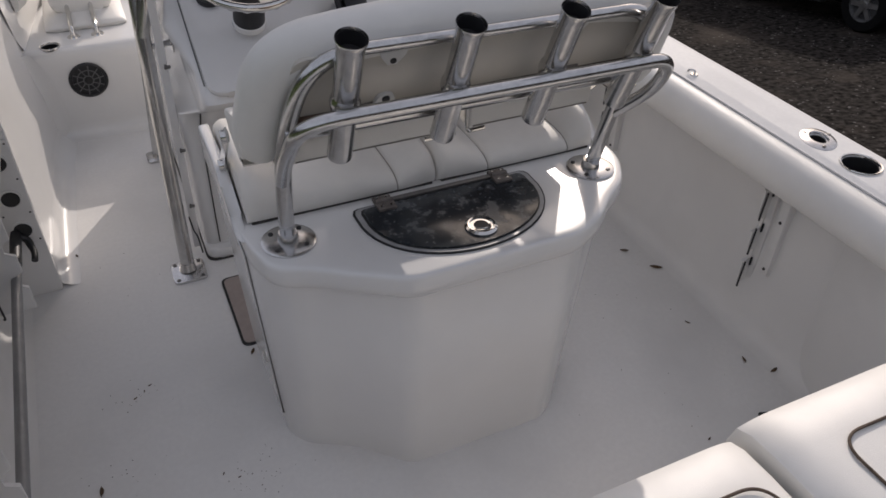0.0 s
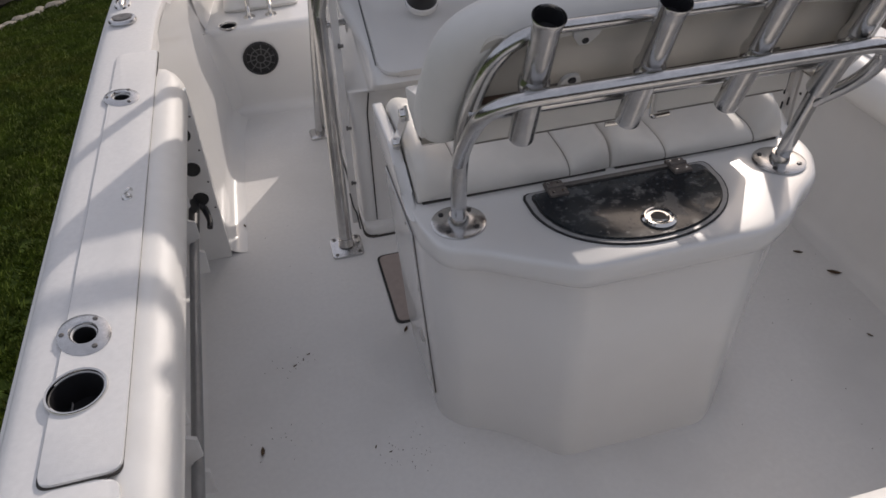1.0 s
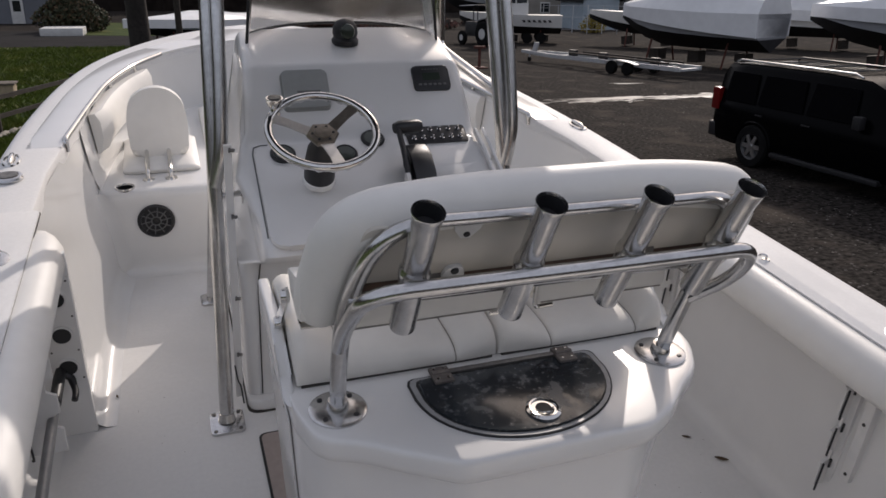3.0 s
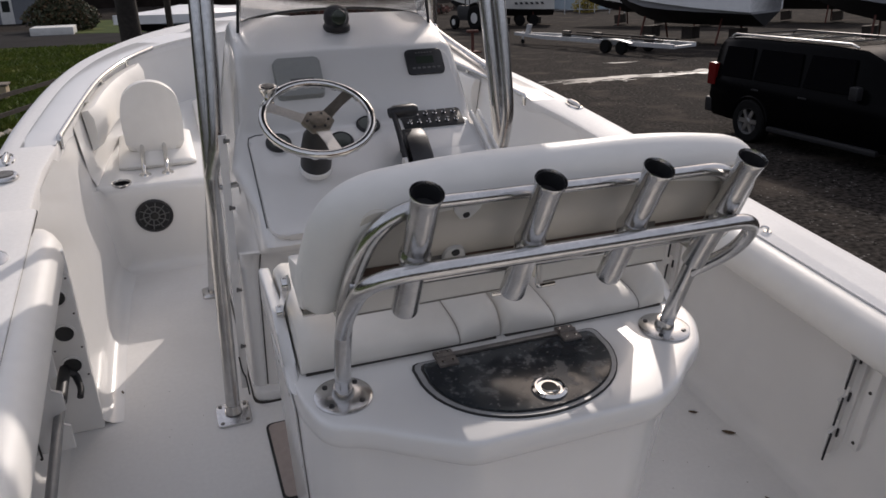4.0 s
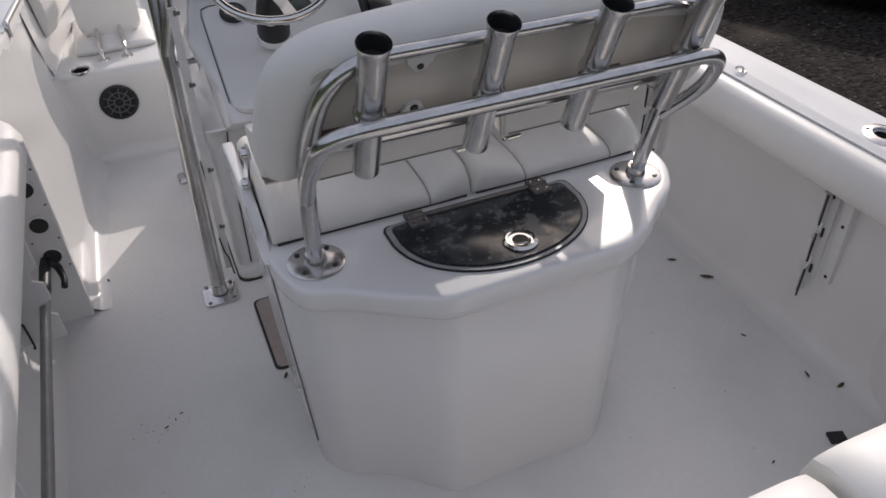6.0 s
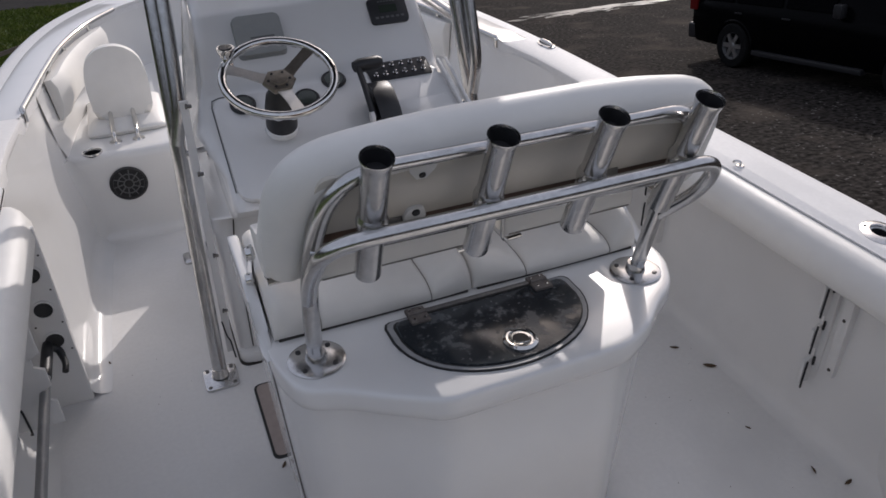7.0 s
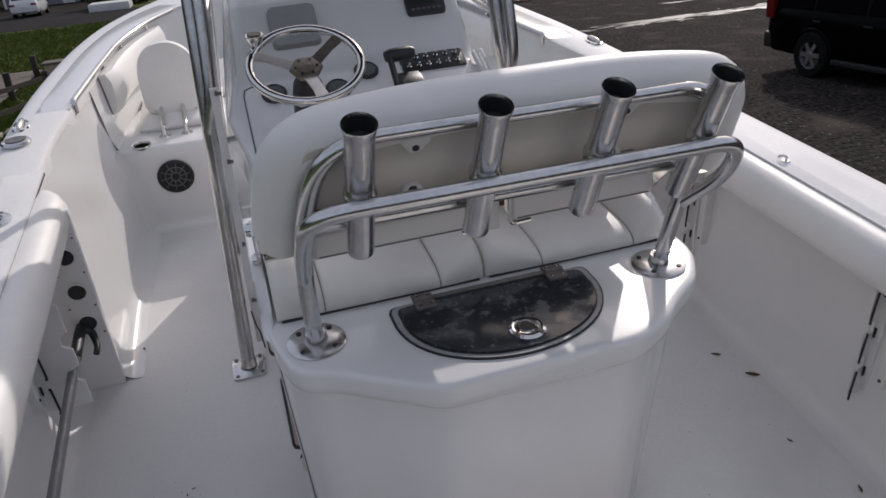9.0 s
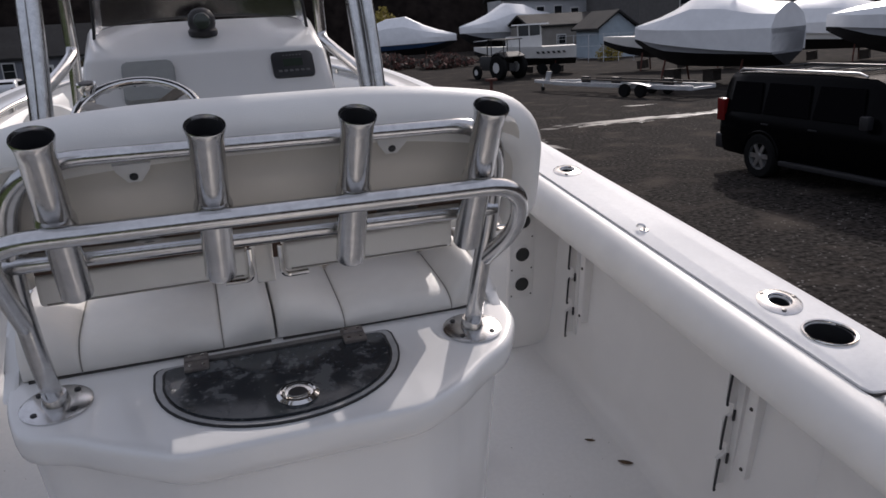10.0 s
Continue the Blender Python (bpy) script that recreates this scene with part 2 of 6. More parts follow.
hull_ob = thing("boat_hull", (XC, 0, -0.62), "white fibreglass hull of an open fishing boat on blocks", "boat hull")
part("shell", hull(), GELCOAT, hull_ob)


def ring_strip(side, rows):
    """A skin along the boat over cross-sections: rows of lists of (offset from the centre, y, z)."""
    return loft([[(XC + side * x, y, z) for x, y, z in r] for r in rows], close=False)


def gunwale(side):
    """The cap over the topsides, with a rounded outer edge, a rub rail's lip and a moulded step on the foredeck."""
    rows = []
    for (y, w, z) in SHEER_D:
        i = between([(a, b) for a, b, _ in INNER_D], y)[0]
        w = max(w, 0.004)
        i = max(0.0, min(i, w - 0.05))
        lip = min(0.02, w * 0.5)
        rows.append([(w + 0.004, y, z - 0.075), (w + 0.006, y, z - 0.03), (w - lip * 0.4, y, z - 0.008), (w - lip * 1.5, y, z), (w - min(0.055, w * .6), y, z + 0.004),
                     (i + 0.02, y, z + 0.004), (i + 0.006, y, z - 0.002), (i, y, z - 0.015), (i, y, z - 0.06)])
    return ring_strip(side, rows)


for side, nm in ((-1, "port"), (1, "starboard")):
    tagged(solid("gunwale_" + nm, gunwale(side), DECK, "white moulded gunwale cap along the boat's side", "gunwale", kind="structure"))

rub = []
for side in (-1, 1):
    pts = [(XC + side * (w + 0.012), y, z - 0.06) for y, w, z in SHEER_D]
    sweep(pts, 0.016, 8, bm=rub[0] if rub else rub.append(bmesh.new()) or rub[0])
solid("trim_rub_rail", rub[0], WHITE_PLASTIC, "white rub rail round the sheer of the boat", "rub rail", kind="structure")


def sole():
    """The cockpit sole, with a cove where it turns up into the sides."""
    b = bmesh.new()
    b2 = box(XC - 1.36, XC + 1.36, -2.0, 2.3, -0.04, 0.0, bm=b)
    return b2


solid("floor", sole(), SOLE, "white moulded cockpit sole with a fine nonskid and leaf litter", "boat sole", kind="structure")


def liner(side):
    """The inside of the topsides: set back under the gunwale in the cockpit, flush beside the console."""
    rows = []
    for y, foot, top in [(-2.0, 1.2, 1.25), (-0.42, 1.2, 1.25), (0.2, 1.215, 1.26), (1.06, 1.215, 1.26)]:
        rows.append([(foot - 0.07, y, 0.0006), (foot - 0.04, y, 0.004), (foot - 0.014, y, 0.02), (foot + 0.002, y, 0.05), (foot + 0.008, y, 0.085), (foot + 0.02, y, 0.2), (top, y, 0.72)])
    return ring_strip(side, rows)


def liner_forward(side):
    rows = []
    for y, foot in [(1.062, 1.05), (1.1, 1.045), (1.5, 1.035), (2.0, 1.01), (2.4, 0.96)]:
        top = between([(a, b) for a, b, _ in INNER_D], y)[0] + 0.004
        rows.append([(foot - 0.075, y, 0.0006), (foot - 0.045, y, 0.004), (foot - 0.02, y, 0.018), (foot - 0.004, y, 0.045), (foot + 0.002, y, 0.075), (foot + 0.02, y, 0.25), (top - 0.01, y, 0.62), (top, y, 0.745)])
    return ring_strip(side, rows)


def liner_bow(side):
    rows = []
    for y, i, _ in INNER_D:
        if y < 2.26:
            continue
        z = between(SHEER, y)[1] - 0.03
        rows.append([(max(0, i - 0.06), y, 0.42), (max(0, i - 0.03), y, 0.5), (max(0, i - 0.004), y, z)])
    return ring_strip(side, rows)


for side, nm in ((-1, "port"), (1, "starboard")):
    solid("wall_" + nm + "_cockpit", liner(side), LOCKER, "white fibreglass cockpit side under the gunwale", "cockpit side", kind="structure")
    solid("wall_" + nm + "_console", liner_forward(side), GELCOAT, "white fibreglass side of the walkway beside the console", "cockpit side", kind="structure")
    solid("wall_" + nm + "_bow", liner_bow(side), GELCOAT, "white fibreglass side of the bow seating", "cockpit side", kind="structure")


def bulkhead(side):
    """The end of the rod locker, facing aft, with three holes for rod tips."""
    b = bmesh.new()
    x0, x1 = (XC + side * 1.035), (XC + side * 1.27)
    return box(min(x0, x1), max(x0, x1), 1.05, 1.075, 0.0, 0.73, 0.006, bm=b)


for side, nm in ((-1, "port"), (1, "starboard")):
    t_ = tagged(thing("rod_holder_panel", (XC + side * 1.16, 1.05, 0.0), "white panel with three round rod holes beside the walkway", "rod panel"))
    part("panel", bulkhead(side), LOCKER, t_)
    part("face_plate", box(XC + side * 1.088 - 0.052, XC + side * 1.088 + 0.052, 1.043, 1.052, 0.235, 0.65, 0.003), WHITE_PLASTIC, t_, "white face plate with small screws")
    for z in (0.25, 0.365, 0.5, 0.635):
        for dx in (-0.042, 0.042):
            part("screw", lathe([(0.001, 0), (0.004, 0), (0.001, 0.0015)], (XC + side * 1.088 + dx, 1.043, z), (0, -1, 0), 8), SEAM, t_)
    for z in (0.3, 0.43, 0.57):
        tube_ = part("rod_tube", lathe([(0.036, -0.004), (0.036, 0.006), (0.03, 0.007), (0.027, -0.002)], (XC + side * 1.088, 1.043, z), (0, -1, 0), caps=False), WHITE_PLASTIC, t_)
        # black disc stands for the shaded inside of the uncut hole
        part("rod_hole", lathe([(0.001, 0.0), (0.029, 0.0), (0.0285, 0.005), (0.001, 0.005)], (XC + side * 1.088, 1.0415, z), (0, -1, 0)), RUBBER, tube_)


# bow seating: a raised platform with an upright aft face
def platform():
    pts = [(XC - 1.0, 2.27)]
    for y, i, _ in INNER_D:
        if 2.3 < y < 3.9:
            pts.append((XC - i + 0.03, y))
    right = [(2 * XC - x, y) for x, y in pts][::-1]
    return pts + [(XC, 3.9)] + right


bow = thing("bow_platform", (XC, 2.27, 0), "white moulded bow seat platform with a flat aft face", "bow seating")
rows_ = []
for z, out_ in ((0.0008, 0.07), (0.004, 0.045), (0.014, 0.02), (0.035, 0.004), (0.07, 0.0), (0.36, -0.002), (0.4, -0.006), (0.423, -0.016), (0.436, -0.032), (0.44, -0.055)):
    rows_.append([(px, py - (out_ if py < 2.28 else 0.0), z) for px, py in platform()])
part("riser", loft(rows_), GELCOAT, bow)
for side in (-1, 1):
    rows_ = []
    for z in (0.0, 0.02, 0.1, 0.2, 0.3, 0.38, 0.42, 0.439):
        r = 0.11 if z < 0.3 else 0.11 - 0.05 * (z - 0.3) / 0.14
        wall = 1.0 + 0.14 * z
        rows_.append([(XC + side * (wall + 0.03), 2.29, z), (XC + side * (wall + 0.03), 2.27 - r, z)] + [(XC + side * (wall - r + r * math.cos(q)), 2.272 - r + r * math.sin(q), z) for q in [math.pi / 2 * k / 8 for k in range(9)]])
    part("corner_fillet", loft(rows_), GELCOAT, bow, "rounded inside corner")


# ---- leaning post ----
def post_outline(k, grow=0.0):
    """Outline of the leaning post's box, k from 0 at the sole to 1 at the top."""
    low = [(-0.485, 0.44), (-0.485, 0.055), (-0.435, -0.015), (-0.36, -0.05), (-0.285, -0.098), (-0.18, -0.207), (0.265, -0.21), (0.345, -0.148), (0.39, -0.085), (0.445, -0.035), (0.49, 0.055), (0.49, 0.44)]
    top = [(-0.52, 0.44), (-0.52, 0.0), (-0.462, -0.115), (-0.375, -0.145), (-0.305, -0.196), (-0.2, -0.268), (0.235, -0.268), (0.31, -0.222), (0.375, -0.16), (0.455, -0.11), (0.52, 0.0), (0.52, 0.44)]
    pts = [(a + (c - a) * k, b + (d - b) * k) for (a, b), (c, d) in zip(low, top)]
    pts = [(x + grow * (1 if x > 0 else -1) * (0.3 if abs(x) < 0.3 else 0.15 if x < -0.5 else 1), y + grow * (-1 if y < 0.1 else 0)) for x, y in pts]
    return rounded(pts, [0.02, 0.05, 0.05, 0.05, 0.05, 0.032, 0.03, 0.05, 0.05, 0.05, 0.05, 0.02], 5)


def post_body():
    rings = []
    for z, k, g in [(0.0, 0.0, 0.0), (0.012, 0.005, 0.0), (0.05, 0.03, 0.0), (0.3, 0.35, 0.0), (0.55, 0.68, 0.0), (0.695, 0.85, 0.0), (0.712, 0.87, 0.002),
                    (0.724, 0.9, 0.014), (0.738, 0.925, 0.024), (0.76, 0.94, 0.027), (0.786, 0.945, 0.0268), (0.793, 0.945, 0.0255), (0.7975, 0.945, 0.0225), (0.7995, 0.944, 0.018), (0.8, 0.943, 0.012), (0.8, 0.93, 0.003)]:
        rings.append([(x, y, z) for x, y in post_outline(k, g)])
    return loft(rings)


post = thing("leaning_post", (0, 0.1, 0), "white fibreglass leaning post cabinet with a rounded top", "leaning post")
part("body", post_body(), GELCOAT, post)
# side door with its dark joint, forward of the aft corner
def side_panel(y0, y1, z0, z1, proud):
    """A flat plate lying on the post's port side, which leans out a little towards the top."""
    at = lambda y, z, d: (-0.4835 - 0.0455 * z - d, y, z)
    ring = rounded([(y0, z0), (y1, z0), (y1, z1), (y0, z1)], 0.012)
    return loft([[at(y, z, d) for y, z in ring] for d in (-0.01, proud)])


door = part("door", side_panel(0.074, 0.425, 0.07, 0.695, 0.006), GELCOAT, post, "white side door with a dark rubber joint")
part("gasket", side_panel(0.0722, 0.4268, 0.0682, 0.6968, 0.003), DULL_STEEL, door)
for y, z in ((0.084, 0.13), (0.084, 0.3), (0.084, 0.5), (0.15, 0.68), (0.3, 0.68)):
    part("screw", lathe([(0.001, 0), (0.004, 0), (0.003, 0.002), (0.001, 0.002)], (-0.4893 - 0.0455 * z, y, z), (-1, 0, 0), 8), DULL_STEEL, door)
part("latch", lathe([(0.001, 0), (0.02, 0), (0.02, 0.004), (0.014, 0.007), (0.001, 0.007)], (-0.5022, 0.125, 0.28), (-1, 0, 0.05)), STEEL, door, "round steel latch")


def half_round(cx, y0, w, d, n=26):
    """A half-moon outline: straight along y0, bowed aft, with small round back corners."""
    pts = [(cx - w * 0.93, y0), (cx - w * 0.975, y0 - 0.006), (cx - w * 0.997, y0 - 0.02)]
    for k in range(1, n):
        a = math.pi * k / n
        pts.append((cx - w * math.cos(a), y0 - 0.04 - (d - 0.04) * math.sin(a) ** 0.85))
    return pts + [(cx + w * 0.997, y0 - 0.02), (cx + w * 0.975, y0 - 0.006), (cx + w * 0.93, y0)]


HINGE = material("weathered_hinge", (0.17, 0.15, 0.135), 0.5, metal=0.4, grain=0.25, scale=90, stain=0.35, stain_scale=25)
FRAME_GREY = material("grey_hatch_frame", (0.36, 0.36, 0.36), 0.3, grain=0.15, scale=40, stain=0.3, stain_scale=12)
livewell = thing("livewell_hatch", (0.0, -0.12, 0.8), "half-round smoked acrylic livewell lid in a grey metal frame", "hatch lid")
part("frame", prism(half_round(0.0, 0.012, 0.252, 0.27), 0.796, 0.8045, 0.003), RUBBER, livewell)
part("channel", prism(half_round(0.0, 0.007, 0.247, 0.262), 0.797, 0.806, 0.001), FRAME_GREY, livewell, "worn grey channel round the lid")
part("gasket", prism(half_round(0.0, 0.0, 0.234, 0.246), 0.797, 0.8068, 0.001), RUBBER, livewell)
part("lid", prism(half_round(0.0, -0.004, 0.229, 0.239), 0.798, 0.811, 0.004), LID, livewell, "smoked acrylic lid speckled with dried spots")
part("hinge_rail", box(-0.175, 0.19, 0.0, 0.016, 0.8, 0.815, 0.004), DULL_STEEL, livewell)
for x in (-0.165, 0.165):
    h = part("hinge", box(x - 0.025, x + 0.025, -0.036, 0.026, 0.808, 0.8185, 0.006), HINGE, livewell, "weathered butt hinge")
    part("barrel", sweep([(x - 0.022, 0.0, 0.818), (x + 0.022, 0.0, 0.818)], 0.006, 10), HINGE, h)
    for dx in (-0.013, 0.013):
        for dy in (-0.022, 0.016):
            part("screw", lathe([(0.001, 0), (0.005, 0), (0.004, 0.0025), (0.001, 0.003)], (x + dx, dy, 0.817), seg=10), STEEL, h)
latch = part("latch", lathe([(0.001, 0), (0.04, 0), (0.041, 0.004), (0.034, 0.009), (0.03, 0.0085), (0.029, 0.005), (0.001, 0.005)], (0.017, -0.188, 0.811), seg=32), STEEL, livewell, "round polished pull latch")
part("recess", lathe([(0.001, 0), (0.019, 0), (0.018, 0.0015), (0.001, 0.0015)], (0.017, -0.188, 0.8162), seg=24), BLACK, latch)
part("ring", sweep([(0.017 + 0.02 * math.cos(a), -0.195 + 0.013 * math.sin(a), 0.8185) for a in [math.pi * (1 + k / 12) for k in range(13)]], 0.003, 8), STEEL, latch)


# ---- seat cushions ----
def pad(x0, x1, y0, y1, z0, z1, puff=0.012, soft0=0.006, soft1=0.006, prof=None):
    """A stuffed panel: its side view drawn out across the boat, tucked in at both ends and crowned between."""
    prof = prof or [(0.012, 0.0), (0.0, 0.012), (-0.004, 0.35), (0.001, 0.55), (0.014, 0.7), (0.036, 0.83), (0.07, 0.92), (0.12, 0.98), (0.2, 1.02), (0.3, 1.0), (0.36, 0.94), (0.39, 0.8), (0.4, 0.4), (0.395, 0.0)]
    h, rings, n = z1 - z0, [], 14
    w = x1 - x0
    stations = [0.0, 0.004, 0.012, 0.03, 0.06] + [0.1 + (w - 0.2) * k / n for k in range(n + 1)] + [w - 0.06, w - 0.03, w - 0.012, w - 0.004, w] if w > 0.22 else [w * q for q in (0, 0.03, 0.1, 0.25, 0.5, 0.75, 0.9, 0.97, 1.0)]
    for x in stations:
        tuck = soft0 * max(0.0, 1 - x / (soft0 * 2.2)) ** 2 + soft1 * max(0.0, 1 - (w - x) / (soft1 * 2.2)) ** 2
        crown = puff * (4 * x * (w - x) / (w * w)) ** 0.5
        rings.append([(x0 + x, y0 + (y1 - y0) * (0.5 + (p / 0.4 - 0.5)) * (1 - tuck * 1.2) + tuck * 0.7 - (crown * 0.4 if p < 0.05 and 0.1 < q < 0.9 else 0), z0 + h * q * (1 - tuck / h * 0.8) + (crown if q > 0.9 else 0)) for p, q in prof])
    return loft(rings)


def seam(points, r=0.0022):
    return sweep(smooth_path(points, 4), r, 6)


STITCH = material("grey_seam", (0.3, 0.28, 0.25), 0.8, grain=0.3, scale=200)


def saddle(xs, hs, y0, y1, base, crown, soft):
    """A stuffed panel across the boat: its height runs from hs[0] to hs[1], crowned between, its front leaning forward into a broad round top."""
    (xa, xb), (ha, hb) = xs, hs
    rings, w = [], xb - xa
    steps = [0.0, 0.01, 0.03, 0.07, 0.13, 0.2, 0.3, 0.4, 0.5, 0.6, 0.7, 0.8, 0.87, 0.93, 0.97, 0.99, 1.0]
    for u in steps:
        arc = (4 * u * (1 - u)) ** 0.55
        rise = math.sin(u * math.pi / 2) if hb > ha else 1 - math.sin((1 - u) * math.pi / 2)
        h = ha + (hb - ha) * rise + crown * arc
        da, db = u * w, (1 - u) * w
        tuck = max(0.0, 1 - da / soft[0]) ** 2 * soft[0] * 0.55 + max(0.0, 1 - db / soft[1]) ** 2 * soft[1] * 0.55
        h -= tuck
        out = 0.008 * arc - 0.5 * tuck
        prof = [(0.012, 0.0), (0.004 - out * 0.4, 0.08), (0.001 - out, 0.32), (0.006 - out, 0.56), (0.018 - out, 0.76), (0.034 - out * 0.6, 0.89), (0.055, 0.965), (0.085, 1.0), (0.13, 1.015), (0.2, 1.005), (0.3, 0.98)]
        ring = [(xa + da, y0 + p, base + h * q) for p, q in prof]
        rings.append(ring + [(xa + da, y1 - 0.02, base + h * 0.9), (xa + da, y1, base + h * 0.6), (xa + da, y1, base)])
    return loft(rings)


def seat(cuts, heights, group):
    """Half of the bench: three stuffed panels sewn together, the outer two rising to their ends."""
    t = thing("seat_cushion", ((cuts[0] + cuts[-1]) / 2, 0.22, 0.8), "white vinyl bench cushion with sewn panels on the leaning post", "cushion", group)
    for k in range(3):
        soft = (0.03 if k == 0 else 0.009, 0.03 if k == 2 else 0.009)
        part("panel", saddle(cuts[k:k + 2], heights[k:k + 2], 0.046, 0.43, 0.802, 0.016 if k == 1 else 0.011, soft), SEAT_VINYL, t, sharp=60)
    # seam welts in grey-brown, darkened for the shade in the creases
    for k in (1, 2):
        h = heights[k]
        part("welt", seam([(cuts[k], 0.046 + p, 0.8 + h * q) for p, q in ((0.006, 0.05), (0.002, 0.32), (0.007, 0.56), (0.02, 0.77), (0.037, 0.9), (0.06, 0.975), (0.13, 1.02), (0.25, 1.0))], 0.0016), STITCH, t)
    for c, h in ((cuts[0] + 0.013, heights[0] - 0.004), (cuts[3] - 0.013, heights[3] - 0.004)):
        part("piping", seam([(c, 0.046 + p, 0.802 + h * q) for p, q in ((0.009, 0.05), (0.001, 0.32), (0.006, 0.56), (0.018, 0.76), (0.036, 0.9), (0.06, 0.97), (0.13, 1.0), (0.25, 0.98))], 0.0018), SEAT_VINYL, t)
    # dark sheet under the panels; its edge shows as a thin line
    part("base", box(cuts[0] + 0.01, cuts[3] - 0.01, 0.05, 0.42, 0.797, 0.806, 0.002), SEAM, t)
    return t


seat((-0.5, -0.388, -0.107, 0.003), (0.117, 0.066, 0.046, 0.087), "leaning post cushions")
seat((0.009, 0.157, 0.411, 0.493), (0.084, 0.04, 0.042, 0.1), "leaning post cushions")


# ---- flip-over backrest ----
WOOD = material("brown_plywood", (0.085, 0.05, 0.035), 0.7, grain=0.3, scale=30, stain=0.3, stain_scale=6)
backrest = thing("backrest", (0.0, 0.06, 0.97), "white padded flip-over backrest with a cream board and rolled edge", "backrest")
line = bent([(-0.462, -0.028, 1.05), (-0.46, -0.06, 1.13), (-0.43, -0.13, 1.302), (-0.2, -0.142, 1.328), (0.25, -0.14, 1.324), (0.495, -0.125, 1.286), (0.522, -0.05, 1.12), (0.522, -0.03, 1.06)], 0.17, 9)
part("bolster", sweep(line, [0.038 if i in (0, len(line) - 1) else 0.047 for i in range(len(line))], 20, flat=1.15), VINYL, backrest, "thick white vinyl roll round the board")


def upright(outline, y, depth, lean=0.0, z0=1.06, bevel=0.004):
    """A board standing across the boat, leaning aft: an outline in x and z, its aft face at y where z is z0."""
    b = prism(outline, 0.0, depth, bevel)
    bmesh.ops.transform(b, matrix=Matrix.Translation((0, y, z0)) @ pose(0, 0, 0, 90 + lean, 0, 0) @ Matrix.Translation((0, -z0, -depth)), verts=b.verts)
    return b


part("board", upright(rounded([(-0.43, 1.166), (0.5, 1.16), (0.47, 1.329), (-0.4, 1.332)], 0.03, 6), -0.071, 0.03, 25), CREAM, backrest, "cream board between the rolls")
for x in (-0.2, 0.227):
    tab = part("hinge_tab", upright([(x - 0.029, 1.322), (x + 0.029, 1.322), (x + 0.026, 1.308), (x + 0.01, 1.284), (x - 0.01, 1.284), (x - 0.026, 1.308)], -0.081, 0.014, 25, bevel=0.002), WHITE_PLASTIC, backrest, "small white tab with a dark screw")
    part("screw", lathe([(0.001, 0), (0.007, 0), (0.0065, 0.003), (0.003, 0.004), (0.001, 0.003)], (x, -0.181, 1.275), (0, -0.906, -0.423), 14), BLACK, tab)
    lug = part("hinge_lug", upright(rounded([(x - 0.028, 1.152), (x + 0.028, 1.152), (x + 0.017, 1.193), (x - 0.017, 1.193)], 0.016), -0.081, 0.014, 25, bevel=0.003), WHITE_PLASTIC, backrest, "rounded lug with a dark bolt")
    part("screw", lathe([(0.001, 0), (0.009, 0), (0.008, 0.004), (0.001, 0.004)], (x, -0.1325, 1.17), (0, -0.906, -0.423), 14), BLACK, lug)
part("core", box(-0.4, 0.465, -0.082, -0.045, 1.085, 1.168, 0.003), WOOD, backrest, "brown wooden core under the board")
for x0, x1 in ((-0.405, -0.037), (0.03, 0.374)):
    part("cushion_bar", box(x0, x1, -0.072, -0.02, 1.018, 1.08, 0.01, 3), VINYL, backrest, "long white padded bar along the foot of the board")
    part("bar_seam", sweep([(x0 + 0.012, -0.0725, 1.024), (x1 - 0.012, -0.0725, 1.024)], 0.0018, 6), STITCH, backrest)
for xa, xb in ((-0.506, -0.412), (0.43, 0.5)):
    block = loft([[(x, y, z) for y, z in ((-0.085, 1.16), (0.085, 1.105), (0.05, 1.062), (-0.02, 1.04), (-0.06, 1.05))] for x in (xa, xb)])
    bmesh.ops.bevel(block, geom=block.edges[:], offset=0.008, segments=2, profile=0.6, affect="EDGES", clamp_overlap=True)
    part("end_block", block, VINYL, backrest, "white padded end under the roll")
# added board blocks sun; its dark brown stands for the shaded gap
part("backing_board", box(-0.235, 0.5, 0.3, 0.335, 0.85, 1.125, 0.008, 2), WOOD, backrest, "added brown board that blocks sun under the backrest")
# pale end piece beside the bar, reaching forward to block sun too
part("pad_end", box(0.425, 0.497, 0.168, 0.31, 0.955, 1.09, 0.012, 3), VINYL, backrest)
# arms added only to carry the sun-blocking board
for x in (-0.21, 0.34):
    part("pad_arm", box(x - 0.012, x + 0.012, -0.03, 0.305, 1.035, 1.06, 0.004), VINYL, backrest)
part("hinge_bracket", box(-0.024, 0.012, -0.045, 0.3, 0.99, 1.074, 0.004), VINYL, backrest)
for x in (-0.034, 0.024):
    part("bracket_arm", sweep(bent([(x, -0.074, 1.078), (x, -0.076, 1.02), (x + (0.01 if x > 0 else -0.01), -0.07, 1.012), (x + (0.05 if x > 0 else -0.05), -0.068, 1.012)], 0.012), 0.0055, 8), STEEL, backrest)
for x in (-0.225, 0.25):
    part("hinge_plate", box(x - 0.04, x + 0.04, -0.118, -0.1, 1.128, 1.168, 0.005), DULL_STEEL, backrest)


def flat_bar(points, width, thick, side):
    """A flat bar on edge along the boat: points (y, z) of its middle line, standing off at x = side."""
    rings = []
    for i, (y, z) in enumerate(points):
        a, b = points[max(i - 1, 0)], points[min(i + 1, len(points) - 1)]
        d = Vector((0, b[0] - a[0], b[1] - a[1])).normalized()
        n = Vector((0, -d.z, d.y)) * width / 2
        p = Vector((side, y, z))
        o = Vector((thick / 2, 0, 0))
